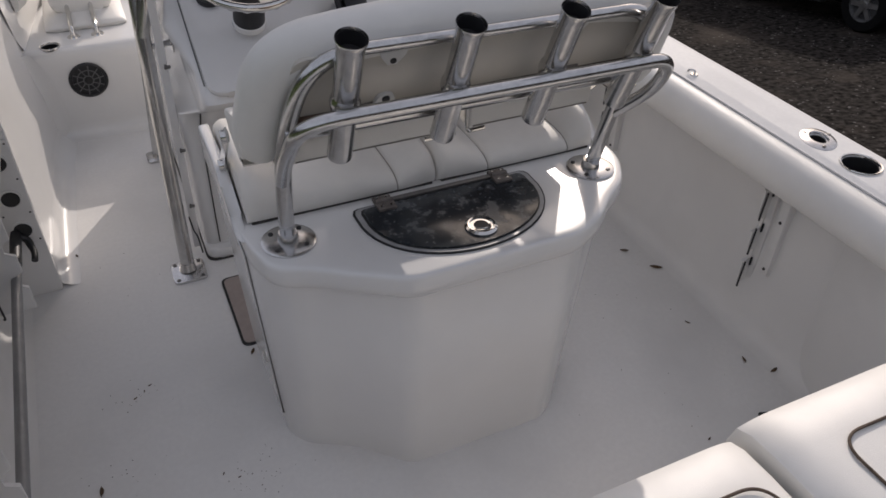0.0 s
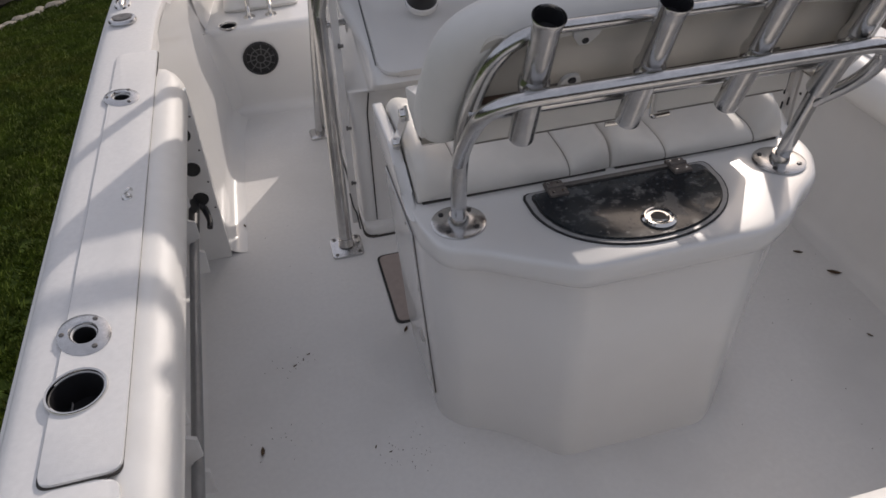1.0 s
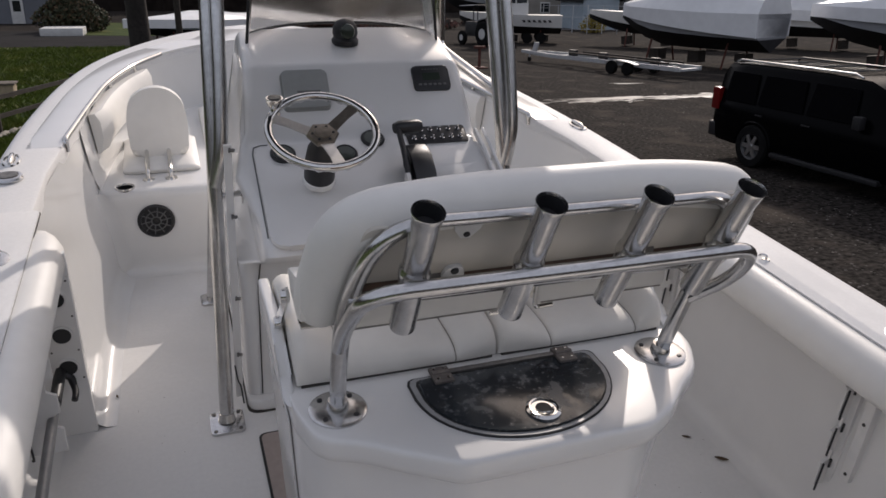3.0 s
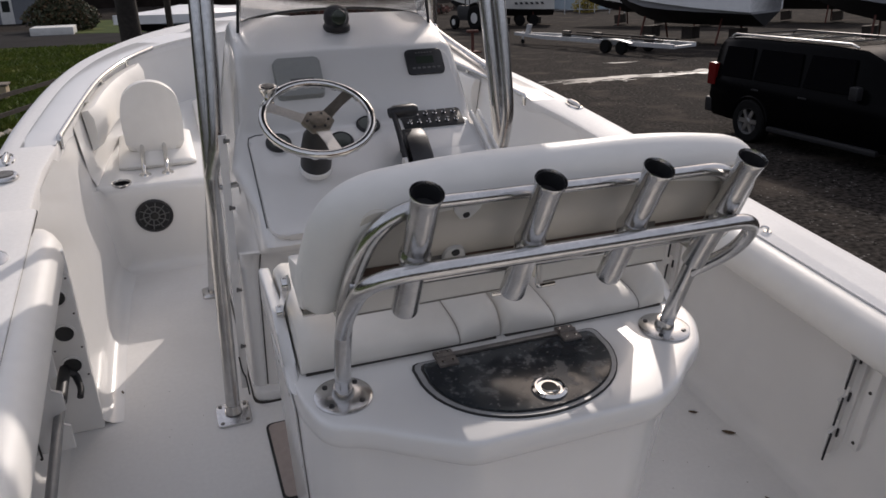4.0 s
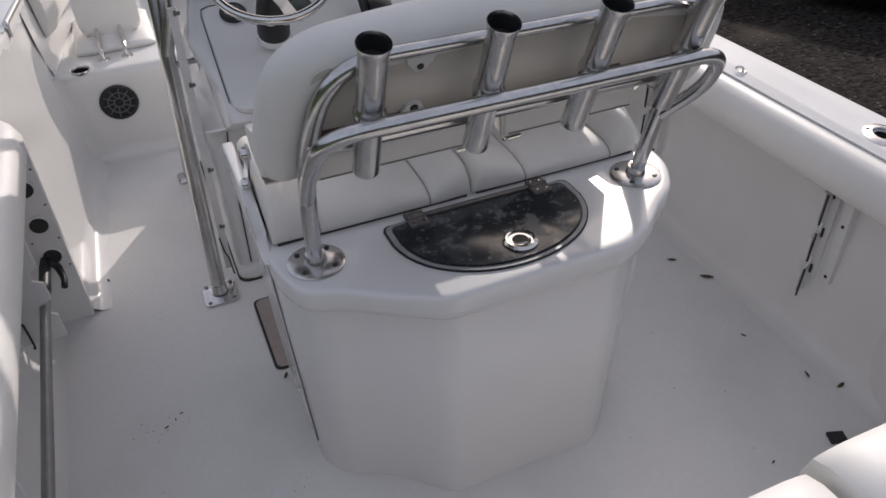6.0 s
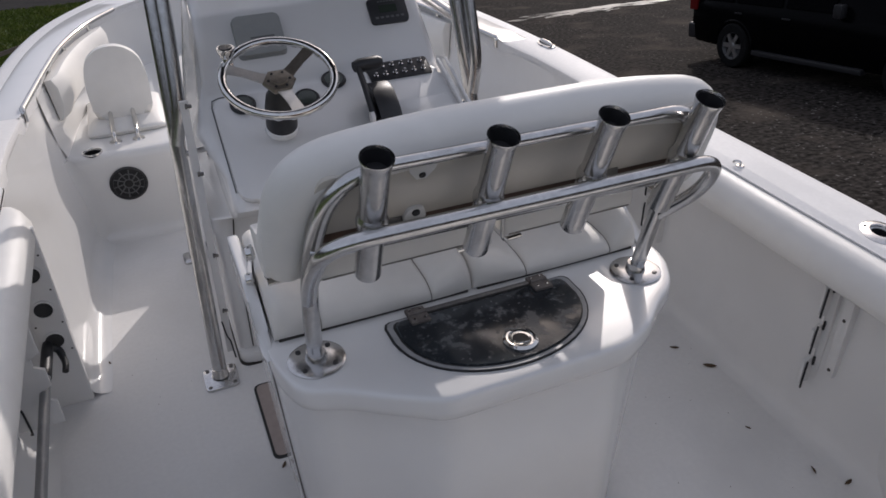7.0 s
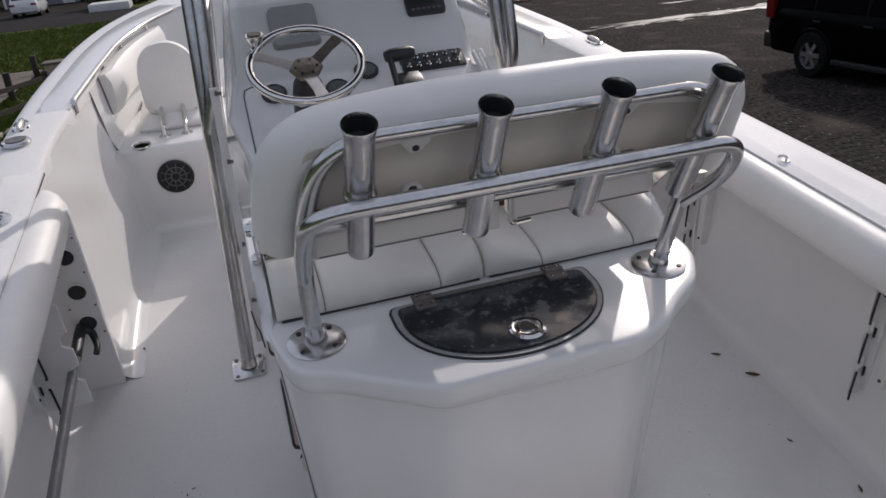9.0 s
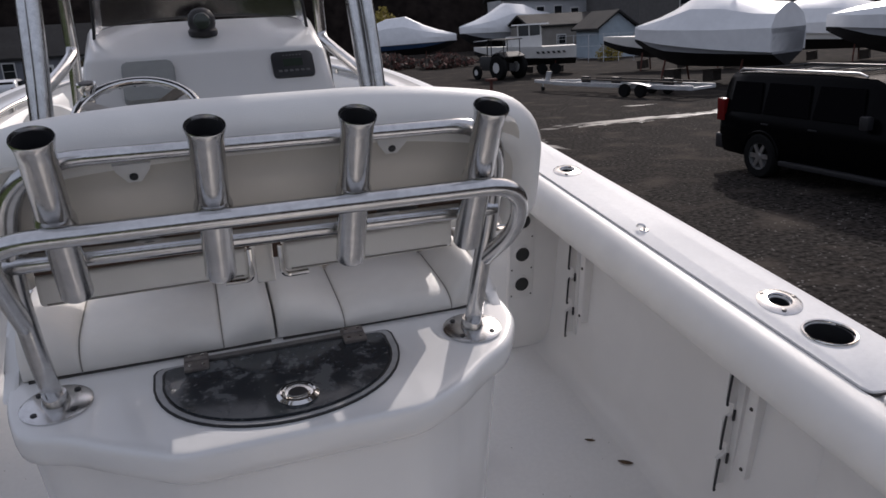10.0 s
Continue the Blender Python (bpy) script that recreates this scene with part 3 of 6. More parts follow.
        rings.append([p + n + o, p + n - o, p - n - o, p - n + o])
    return loft(rings)


for s in (-1, 1):
    x = s * 0.514 + (0.0 if s < 0 else 0.03)
    arm = part("pivot_arm", flat_bar([(0.212, 0.872), (0.2, 0.9), (0.055, 1.052), (0.035, 1.065)], 0.034, 0.005, x), STEEL, backrest, "flat steel pivot arm")
    for y, z in ((0.2, 0.895), (0.058, 1.05)):
        part("pivot", lathe([(0.001, -0.006), (0.014, -0.006), (0.016, 0.006), (0.013, 0.013), (0.001, 0.014)], (x, y, z), (s, 0, 0), 14), STEEL, arm)
    part("bracket", flat_bar([(0.07, 1.08), (0.055, 1.066), (0.0, 1.035), (-0.02, 1.03)], 0.018, 0.004, x - s * 0.014), STEEL, backrest, "bent steel bracket")
    part("bracket_foot", box(x - s * 0.09, x - s * 0.012, -0.05, -0.008, 1.026, 1.031, 0.0015), STEEL, backrest)
    ear = loft([[(px, y, z) for y, z in ((0.0, 0.79), (0.09, 0.815), (0.16, 0.86), (0.2, 0.888), (0.23, 0.892), (0.44, 0.892), (0.44, 0.79))] for px in (s * 0.507, s * 0.536)])
    bmesh.ops.bevel(ear, geom=ear.edges[:], offset=0.009, segments=3, profile=0.6, affect="EDGES", clamp_overlap=True)
    part("side_ear", ear, GELCOAT, post, "raised side of the moulding beside the cushion")


# ---- rod rack ----
rack = thing("rod_rack", (0, -0.05, 0.8), "polished aluminium rod rack with four holders bolted to the leaning post", "rod rack")
R = 0.0165
for s in (-1, 1):
    base = part("base_plate", lathe([(0.001, 0), (0.066, 0), (0.066, 0.005), (0.06, 0.008), (0.026, 0.009), (0.022, 0.03), (0.001, 0.03)], (s * 0.426, -0.048, 0.799), seg=32), ALUMINIUM, rack, "round bolted base plate")
    for k in range(4):
        a = math.pi / 4 + k * math.pi / 2
        part("bolt", lathe([(0.001, 0), (0.0065, 0), (0.006, 0.003), (0.001, 0.004)], (s * 0.426 + 0.049 * math.cos(a), -0.048 + 0.049 * math.sin(a), 0.8065), seg=12), BLACK, base)
hoop = bent([(-0.426, -0.048, 0.8), (-0.43, -0.075, 0.93), (-0.425, -0.12, 1.12), (-0.37, -0.205, 1.322), (0.42, -0.2, 1.308), (0.445, -0.115, 1.12), (0.43, -0.075, 0.93), (0.426, -0.048, 0.8)], 0.12, 9)
part("main_hoop", sweep(hoop, [0.0185 - 0.0055 * min(1.0, max(0.0, (1.0 - abs((p.x - 0.02) / 0.4)) * 4.0)) * (p.z > 1.2) for p in hoop], 16), ALUMINIUM, rack)
rail = bent([(-0.43, -0.085, 0.985), (-0.432, -0.15, 1.08), (-0.42, -0.272, 1.222), (0.434, -0.268, 1.212), (0.472, -0.19, 1.095), (0.438, -0.09, 0.99)], 0.085, 9)
part("aft_rail", sweep(rail, R, 16), ALUMINIUM, rack)
part("lower_bar", sweep([(-0.425, -0.14, 1.135), (0.445, -0.13, 1.118)], R, 14), ALUMINIUM, rack)
holders = [((-0.314, -0.277, 1.373), (-0.322, -0.175, 1.085)), ((-0.082, -0.283, 1.369), (-0.09, -0.178, 1.083)),
           ((0.149, -0.28, 1.363), (0.14, -0.176, 1.077)), ((0.379, -0.27, 1.353), (0.37, -0.169, 1.07))]
for top, foot in holders:
    top, foot = Vector(top), Vector(foot)
    axis = (top - foot).normalized()
    n = (top - foot).length
    h = part("rod_holder", lathe([(0.0225, 0.03), (0.0262, 0.0), (0.0268, 0.004), (0.0262, 0.02), (0.0262, n - 0.03), (0.028, n - 0.012), (0.0312, n), (0.0305, n + 0.002),
                                  (0.0285, n - 0.004), (0.0235, n - 0.03), (0.0228, 0.06)], foot, axis, 28), ALUMINIUM, rack, "flared aluminium rod holder tube")
    part("liner", lathe([(0.0232, n - 0.03), (0.0285, n - 0.006), (0.0275, n - 0.004), (0.0222, n - 0.03), (0.0215, 0.1), (0.0225, 0.1)], foot, axis, 24), BLACK, h, "black plastic liner")
    part("weld", lathe([(0.0262, -0.018), (0.03, -0.008), (0.031, 0.0), (0.03, 0.008), (0.0262, 0.018)], foot + axis * (n * 0.5), axis, 20), ALUMINIUM, h)

# ---- console ----
CX = -0.02
PROFILE = [(1.04, 0.0), (1.04, 0.55), (1.0, 0.64), (0.9, 0.69), (0.835, 0.72), (0.81, 0.755), (0.83, 0.795), (0.9, 0.835), (1.1, 0.935), (1.235, 0.99), (1.27, 1.01), (1.29, 1.045), (1.428, 1.199),
           (1.441, 1.2135), (1.449, 1.22), (1.462, 1.2265), (1.72, 1.3), (1.78, 1.27), (1.8, 1.0), (1.83, 0.6), (1.93, 0.4), (1.99, 0.0)]


def console_body():
    """The console's side view drawn out across the boat, narrowing upwards and rounded at the corners."""
    rings = []
    for f, inset in ((-1.0, 0.05), (-0.985, 0.022), (-0.955, 0.006), (-0.9, 0.0), (-0.3, -0.004), (0.3, -0.004), (0.9, 0.0), (0.955, 0.006), (0.985, 0.022), (1.0, 0.05)):
        ring = []
        for y, z in PROFILE:
            half = 0.47 - 0.05 * max(0.0, z - 0.6) / 0.7
            if f < 0 and y >= 1.0:  # the port flank stands out below the dash
                half += (0.522 - half) * min(1.0, max(0.0, (1.06 - z) / 0.16))
            d = Vector((y - 1.5, z - 0.62))
            d *= 1 - inset / max(d.length, 0.1)
            ring.append((CX + f * half, 1.5 + d.x, 0.62 + d.y if z > 0 else 0.0))
        rings.append(ring)
    return loft(rings)


console = thing("console", (CX, 1.5, 0), "white fibreglass helm console with a sloped dash", "helm console")
part("body", console_body(), GELCOAT, console, sharp=42)
part("plinth", prism(rounded([(-0.545, 1.0), (0.505, 1.0), (0.505, 2.05), (-0.545, 2.05)], 0.05), 0.0, 0.05, 0.018, 3), GELCOAT, console)
part("joint", prism(rounded([(-0.55, 0.995), (0.51, 0.995), (0.51, 2.055), (-0.55, 2.055)], 0.05), 0.0, 0.007), SEAM, console)
part("door_joint", sweep([(-0.488, 1.036, 0.06), (-0.478, 1.036, 0.54), (-0.47, 0.998, 0.64)], 0.0025, 6), SEAM, console)

DASH = Vector((0, -0.42, 0.9075)).normalized()  # the way that the lower dash faces
FACE = Vector((0, -0.745, 0.667)).normalized()  # the way that the upper dash faces


def dash_at(x, y):
    """A point of the lower dash."""
    for (y0, z0), (y1, z1) in zip(PROFILE[6:], PROFILE[7:]):
        if y0 <= y <= y1:
            return Vector((x, y, z0 + (z1 - z0) * (y - y0) / (y1 - y0)))


def slab_on(at, way, outline, depth, bevel=0.003):
    """A plate of an outline (x, up the slope) lying on a face."""
    b = prism(outline, 0.0, depth, bevel)
    side = Vector((1, 0, 0))
    up = way.cross(side)
    m = Matrix.Translation(at) @ Matrix((side, up, way)).transposed().to_4x4()
    bmesh.ops.transform(b, matrix=m, verts=b.verts)
    return b


def rect(w, h, r=0.01, n=4, x=0.0, y=0.0):
    return [(x + a, y + b) for a, b in rounded([(-w / 2, -h / 2), (w / 2, -h / 2), (w / 2, h / 2), (-w / 2, h / 2)], r, n)]


MARK = material("printed_grey", (0.12, 0.12, 0.12), 0.5)
part("dash_panel", slab_on(dash_at(-0.03, 1.04) - DASH * 0.02, DASH, rect(0.84, 0.47, 0.06, 6, y=-0.03), 0.026, 0.014), GELCOAT, console, "raised dash panel with soft edges")
part("panel_joint", sweep([dash_at(x, y) + DASH * 0.002 for x, y in ((-0.2, 1.232), (-0.42, 1.232), (-0.446, 1.222), (-0.453, 1.19), (-0.454, 1.1), (-0.455, 0.95), (-0.455, 0.85))], 0.0022, 6), MARK, console, "thin dark joint beside the panel")

up_face = FACE.cross(Vector((1, 0, 0)))
face_mid = Vector((0, 1.355, 1.1175))
plotter = thing("chartplotter", (-0.235, 1.39, 1.15), "chartplotter under a plain grey plastic sun cover", "chartplotter")
part("cover", slab_on(face_mid + Vector((-0.23, 0, 0)) + up_face * 0.026, FACE, rect(0.168, 0.15, 0.018, 5), 0.034, 0.008), GREY_COVER, plotter, "grey plastic sun cover")
part("rim", slab_on(face_mid + Vector((-0.23, 0, 0)) + up_face * 0.026 - FACE * 0.002, FACE, rect(0.174, 0.156, 0.02, 5), 0.012, 0.003), GREY_COVER, plotter)
part("mark", slab_on(face_mid + Vector((-0.222, 0, 0)) + up_face * 0.012 + FACE * 0.0335, FACE, rect(0.085, 0.009, 0.002, 2), 0.001, 0), MARK, plotter, "dark printed mark")
radio = thing("marine_stereo", (0.268, 1.39, 1.16), "black marine stereo with a dark display set in the dash", "stereo")
rb = face_mid + Vector((0.268, 0, 0)) + up_face * 0.062
part("faceplate", slab_on(rb - FACE * 0.004, FACE, rect(0.15, 0.105, 0.018, 5), 0.016, 0.005), BLACK, radio)
part("display", slab_on(rb + FACE * 0.0115 + up_face * 0.006, FACE, rect(0.07, 0.03, 0.003, 3), 0.0015, 0), SCREEN, radio)
for k in range(6):
    part("button", slab_on(rb + Vector((-0.05 + 0.02 * k, 0, 0)) - up_face * 0.028 + FACE * 0.0115, FACE, rect(0.013, 0.008, 0.002, 2), 0.003, 0.001), MARK, radio)
    part("button", slab_on(rb + Vector((-0.03 + 0.012 * k, 0, 0)) + up_face * 0.036 + FACE * 0.0115, FACE, rect(0.007, 0.004, 0.001, 2), 0.002, 0), MARK, radio)
compass = thing("compass", (-0.026, 1.6, 1.265), "black dome compass on top of the console", "compass")
part("base", lathe([(0.001, 0), (0.052, 0), (0.053, 0.02), (0.045, 0.03), (0.001, 0.03)], (-0.026, 1.6, 1.262)), BLACK, compass)
part("dome", lathe([(0.045, 0.025), (0.05, 0.045), (0.047, 0.07), (0.034, 0.09), (0.015, 0.098), (0.001, 0.1)], (-0.026, 1.6, 1.262)), BLACK, compass, "black hood")
part("window", lathe([(0.001, 0), (0.03, 0), (0.026, 0.008), (0.001, 0.01)], (-0.026, 1.555, 1.32), (0, -1, 0.2)), SCREEN, compass)

# steering wheel, lying well back
BRONZE = material("tarnished_steel", (0.34, 0.3, 0.25), 0.3, metal=0.9, grain=0.2, scale=50, stain=0.3, stain_scale=20)
SATIN = material("satin_bright_spoke", (0.66, 0.64, 0.61), 0.34, metal=0.85, grain=0.08, scale=60, stain=0.12, stain_scale=20)
HUB = Vector((-0.254, 0.925, 1.135))
WAY = Vector((0, -0.40, 0.917)).normalized()
WUP = WAY.cross(Vector((1, 0, 0)))
wheel = thing("steering_wheel", tuple(dash_at(-0.254, 1.03)), "polished stainless steering wheel with three spokes and a turning knob", "steering wheel")
RW = 0.172
rim_pts = [HUB + RW * (math.cos(a) * Vector((1, 0, 0)) + math.sin(a) * WUP) for a in (2 * math.pi * k / 48 for k in range(49))]
part("rim", sweep(rim_pts, 0.0135, 12, caps=False), STEEL, wheel)
under = [HUB + RW * (math.cos(a) * Vector((1, 0, 0)) + math.sin(a) * WUP) - WAY * 0.007 for a in (2 * math.pi * k / 144 for k in range(145))]
part("grip", sweep(under, [0.0085 + 0.0035 * math.cos(2 * math.pi * k / 6) for k in range(145)], 8, caps=False), STEEL, wheel, "scalloped finger grip under the rim")
for a in (math.radians(40), math.radians(155), math.radians(278)):
    d = math.cos(a) * Vector((1, 0, 0)) + math.sin(a) * WUP
    n = d.cross(WAY)
    rings = []
    for r, w, sink in ((0.03, 0.024, 0.022), (0.06, 0.019, 0.016), (0.11, 0.017, 0.006), (0.166, 0.02, 0.0)):
        c = HUB + d * r - WAY * sink
        rings.append([c + n * w + WAY * 0.002, c - n * w + WAY * 0.002, c - n * w - WAY * 0.003, c + n * w - WAY * 0.003])
    # left and lower spokes get paler steel, painting in a brighter reflection
    part("spoke", loft(rings), BRONZE if a < 2 else SATIN, wheel)
part("hub_cap", lathe([(0.001, -0.03), (0.05, -0.03), (0.054, -0.02), (0.05, -0.012), (0.001, -0.01)], HUB, WAY, 6), BRONZE, wheel)
part("hub_disc", lathe([(0.001, 0), (0.028, 0), (0.026, 0.006), (0.001, 0.007)], HUB - WAY * 0.012, WAY), BRONZE, wheel)
for k in range(6):
    a = 2 * math.pi * k / 6
    part("bolt", lathe([(0.001, 0), (0.005, 0), (0.004, 0.003), (0.001, 0.003)], HUB - WAY * 0.012 + 0.034 * (math.cos(a) * Vector((1, 0, 0)) + math.sin(a) * WUP), WAY, 8), BLACK, wheel)
part("column", lathe([(0.052, -0.22), (0.052, -0.13), (0.046, -0.08), (0.028, -0.045), (0.026, -0.025)], HUB, WAY), BLACK, wheel, "black helm boot")
part("collar", lathe([(0.001, -0.012), (0.056, -0.012), (0.056, 0.004), (0.05, 0.01), (0.001, 0.01)], HUB - WAY * 0.215, WAY), GELCOAT, wheel)
kp = HUB - WAY * 0.02 + RW * (math.cos(math.radians(142)) * Vector((1, 0, 0)) + math.sin(math.radians(142)) * WUP)
knob = part("knob", lathe([(0.01, 0), (0.01, 0.02), (0.02, 0.03), (0.028, 0.05), (0.028, 0.06), (0.001, 0.06)], kp, (0, -0.1, 1), 18), STEEL, wheel, "polished turning knob")
part("knob_cap", lathe([(0.001, 0), (0.022, 0), (0.021, 0.003), (0.001, 0.004)], kp + Vector((0, -0.006, 0.0595)), (0, -0.1, 1), 18), BLACK, knob)
part("clamp", box(kp.x - 0.016, kp.x + 0.016, kp.y - 0.014, kp.y + 0.014, kp.z - 0.016, kp.z + 0.012, 0.005), STEEL, wheel)

for x, y in ((-0.35, 1.175), (-0.13, 1.155), (-0.012, 1.222)):
    gauge = thing("gauge", tuple(dash_at(x, y)), "round black dash gauge with a dark face", "gauge", "dash gauges")
    p = dash_at(x, y) + DASH * 0.004
    part("bezel", lathe([(0.001, 0), (0.044, 0), (0.045, 0.01), (0.038, 0.018), (0.034, 0.014), (0.001, 0.014)], p, DASH), BLACK, gauge)
    part("dial", lathe([(0.001, 0), (0.033, 0), (0.001, 0.001)], p + DASH * 0.0142, DASH), SCREEN, gauge)

sw = dash_at(0.238, 1.222) + DASH * 0.004
panel = thing("switch_panel", tuple(sw), "black switch panel with two rows of chrome toggles", "switch panel")
part("plate", slab_on(sw, DASH, rect(0.24, 0.09, 0.008, 4), 0.012, 0.004), BLACK, panel)
wup = DASH.cross(Vector((1, 0, 0)))
for r in range(2):
    for k in range(6):
        p = sw + Vector((-0.095 + 0.037 * k, 0, 0)) + wup * (0.022 - 0.044 * r) + DASH * 0.012
        part("toggle", lathe([(0.009, 0), (0.009, 0.004), (0.005, 0.006), (0.0045, 0.016), (0.001, 0.018)], p, DASH + Vector((0, 0.1, 0)), 12), STEEL, panel)
th = dash_at(0.105, 1.0)
throttle = thing("throttle_control", tuple(th), "black engine throttle with a side lever and chrome button", "throttle")
THROTTLE_SIDE = ((0.9, 0.84), (1.08, 0.92), (1.1, 0.975), (1.085, 1.01), (1.05, 1.02), (1.0, 1.005), (0.94, 0.96), (0.9, 0.9))
part("housing", loft([[(0.068, y, z) for y, z in THROTTLE_SIDE]] +
                     [[(x, y, z) for y, z in THROTTLE_SIDE] for x in (0.085, 0.135)] + [[(0.146, 1.0 + (y - 1.0) * 0.9, 0.94 + (z - 0.94) * 0.9) for y, z in THROTTLE_SIDE]]), BLACK, throttle)
lever = part("lever", sweep([(0.055, 0.95, 0.93), (0.05, 1.03, 1.015), (0.055, 1.12, 1.066)], [0.022, 0.016, 0.016], 12, flat=0.6), BLACK, throttle, "black lever with a pale edge")
part("grip", sweep([(0.04, 1.12, 1.062), (0.06, 1.122, 1.064), (0.13, 1.127, 1.064), (0.145, 1.128, 1.064)], [0.018, 0.024, 0.025, 0.018], 14), BLACK, throttle, "black lever grip")
part("pivot_button", lathe([(0.001, 0), (0.022, 0), (0.02, 0.012), (0.001, 0.014)], (0.05, 0.95, 0.935), (-1, 0, 0)), WHITE_PLASTIC, throttle)
pocket = thing("dash_pocket", tuple(dash_at(0.27, 1.0)), "white moulded pocket in the dash below the switches", "dash pocket")
part("tray", slab_on(dash_at(0.27, 0.99) - DASH * 0.004, DASH, rect(0.22, 0.2, 0.02, 5), 0.014, 0.006), GELCOAT, pocket)
part("rail", slab_on(dash_at(0.395, 1.09) + DASH * 0.004, DASH, rect(0.012, 0.3, 0.005, 3), 0.022, 0.005), GELCOAT, pocket)
part("rail", slab_on(dash_at(0.425, 1.09) + DASH * 0.004, DASH, rect(0.012, 0.3, 0.005, 3), 0.022, 0.005), GELCOAT, pocket)


def clear(name, tint, rough=0.05):
    m = bpy.data.materials.new(name)
    m.use_nodes = True
    b = m.node_tree.nodes["Principled BSDF"]
    b.inputs["Base Color"].default_value = (*tint, 1)
    b.inputs["Transmission Weight"].default_value, b.inputs["Roughness"].default_value, b.inputs["IOR"].default_value = 1.0, rough, 1.42
    return m


ACRYLIC = clear("scratched_acrylic", (0.92, 0.92, 0.92), 0.12)
shield = thing("windshield", (CX, 1.7, 1.29), "clear scratched acrylic windshield with black trim on the console", "windshield")
wind = [[(CX - 0.385, 1.62, 1.262), (CX - 0.36, 1.7, 1.29), (CX - 0.2, 1.76, 1.31), (CX, 1.775, 1.315), (CX + 0.2, 1.76, 1.31), (CX + 0.36, 1.7, 1.29), (CX + 0.385, 1.62, 1.262)]]
wind.append([(x * 0.86 + CX * 0.14, y + 0.02, 1.75) for x, y, z in wind[0]])
sheet = loft(wind, close=False)
bmesh.ops.solidify(sheet, geom=sheet.faces[:], thickness=0.005)
part("pane", sheet, ACRYLIC, shield)
part("trim", sweep(smooth_path(wind[0], 4), 0.006, 8), BLACK, shield, "black rubber trim")
for s in (-1, 1):
    part("side_trim", sweep([wind[0][0 if s < 0 else -1], wind[1][0 if s < 0 else -1]], 0.006, 8), BLACK, shield)

# ---- T-top ----
ttop = thing("t_top", (CX, 1.4, 0), "T-top of polished aluminium tube over the console", "T-top")
for s in (-1, 1):
    fx = -0.631 if s < 0 else 0.562
    leg = bent([(fx, 0.972, 0.0), (fx - s * 0.028, 1.12, 0.6), (fx - s * 0.062, 1.285, 1.22), (fx - s * 0.11, 1.51, 2.06)], 0.2)
    aft = part("aft_leg", sweep(leg, 0.026, 18), ALUMINIUM, ttop)
    plate = part("foot_plate", prism(rounded([(fx - 0.062, 0.9), (fx + 0.062, 0.9), (fx + 0.062, 1.03), (fx - 0.062, 1.03)], 0.02), 0.0, 0.011, 0.003), ALUMINIUM, aft, "square bolted foot plate")
    part("socket", lathe([(0.033, 0), (0.03, 0.012), (0.027, 0.03)], (fx, 0.973, 0.01), (0, 0.22, 1)), ALUMINIUM, aft)
    for dx in (-0.045, 0.045):
        for dy in (0.915, 1.015):
            part("bolt", lathe([(0.001, 0), (0.008, 0), (0.007, 0.003), (0.001, 0.004)], (fx + dx, dy, 0.011), seg=10), DULL_STEEL, plate)
    ix = 0.03 if s < 0 else 0.042
    twin = bent([(fx - s * 0.042, 1.18, 0.87), (fx - s * 0.049 + ix * 0.8, 1.192, 0.99), (fx - s * 0.062 + ix, 1.255, 1.22), (fx - s * 0.11 + ix, 1.48, 2.06)], 0.09)
    part("twin_tube", sweep(twin, 0.024, 16), ALUMINIUM, ttop)
    ex = -0.51 if s < 0 else 0.452
    part("front_leg", sweep(bent([(-0.617 if s < 0 else 0.55, 1.9, 0.0), (ex, 1.82, 1.2), (ex - s * 0.02, 1.86, 2.06)], 0.05), 0.023, 16), ALUMINIUM, ttop)
    part("front_plate", prism(rounded([((-0.617 if s < 0 else 0.55) - 0.05, 1.85), ((-0.617 if s < 0 else 0.55) + 0.05, 1.85), ((-0.617 if s < 0 else 0.55) + 0.05, 1.95), ((-0.617 if s < 0 else 0.55) - 0.05, 1.95)], 0.02), 0.0, 0.011, 0.003), ALUMINIUM, ttop)
    part("brace", sweep(bent([(ex, 1.838, 1.3), (ex, 1.82, 1.195), (ex + s * 0.02, 1.6, 1.17), (fx - s * 0.056, 1.262, 1.135)], 0.08), 0.022, 14), ALUMINIUM, ttop)
    bk = part("console_bracket", sweep([(fx - s * 0.04, 1.18, 0.83), (fx - s * 0.135, 1.2, 0.83)], 0.012, 10), ALUMINIUM, ttop)
    part("flange", lathe([(0.001, 0), (0.045, 0), (0.043, 0.008), (0.001, 0.01)], (fx - s * 0.14, 1.2, 0.83), (s, 0, 0), 20, oval=0.45), ALUMINIUM, bk)
# unseen roof, its size and dark cloth chosen for the shade below
CANVAS = material("dark_canvas", (0.03, 0.035, 0.05), 0.85, grain=0.3, scale=300, bump=0.2, bump_scale=600)
roof = prism(rounded([(CX - 0.82, 0.75), (CX + 0.8, 0.75), (CX + 0.78, 1.5), (CX - 0.8, 1.5)], 0.12), 2.06, 2.11, 0.02)
part("roof", roof, CANVAS, ttop, "unseen dark canvas roof, sized to shade the dash")
# unseen frame tubes and rod holders, added to throw stripes on the gunwale
for s in (-1, 1):
    part("roof_beam", sweep([(CX + s * 0.5, 1.4, 2.045), (CX + s * 0.5, 2.04, 2.045)], 0.024, 12), ALUMINIUM, ttop)
part("front_hoop", sweep(bent([(CX - 0.75, 1.42, 2.05), (CX - 0.75, 2.08, 2.05), (CX + 0.75, 2.08, 2.05), (CX + 0.75, 1.42, 2.05)], 0.22), 0.03, 14), ALUMINIUM, ttop)
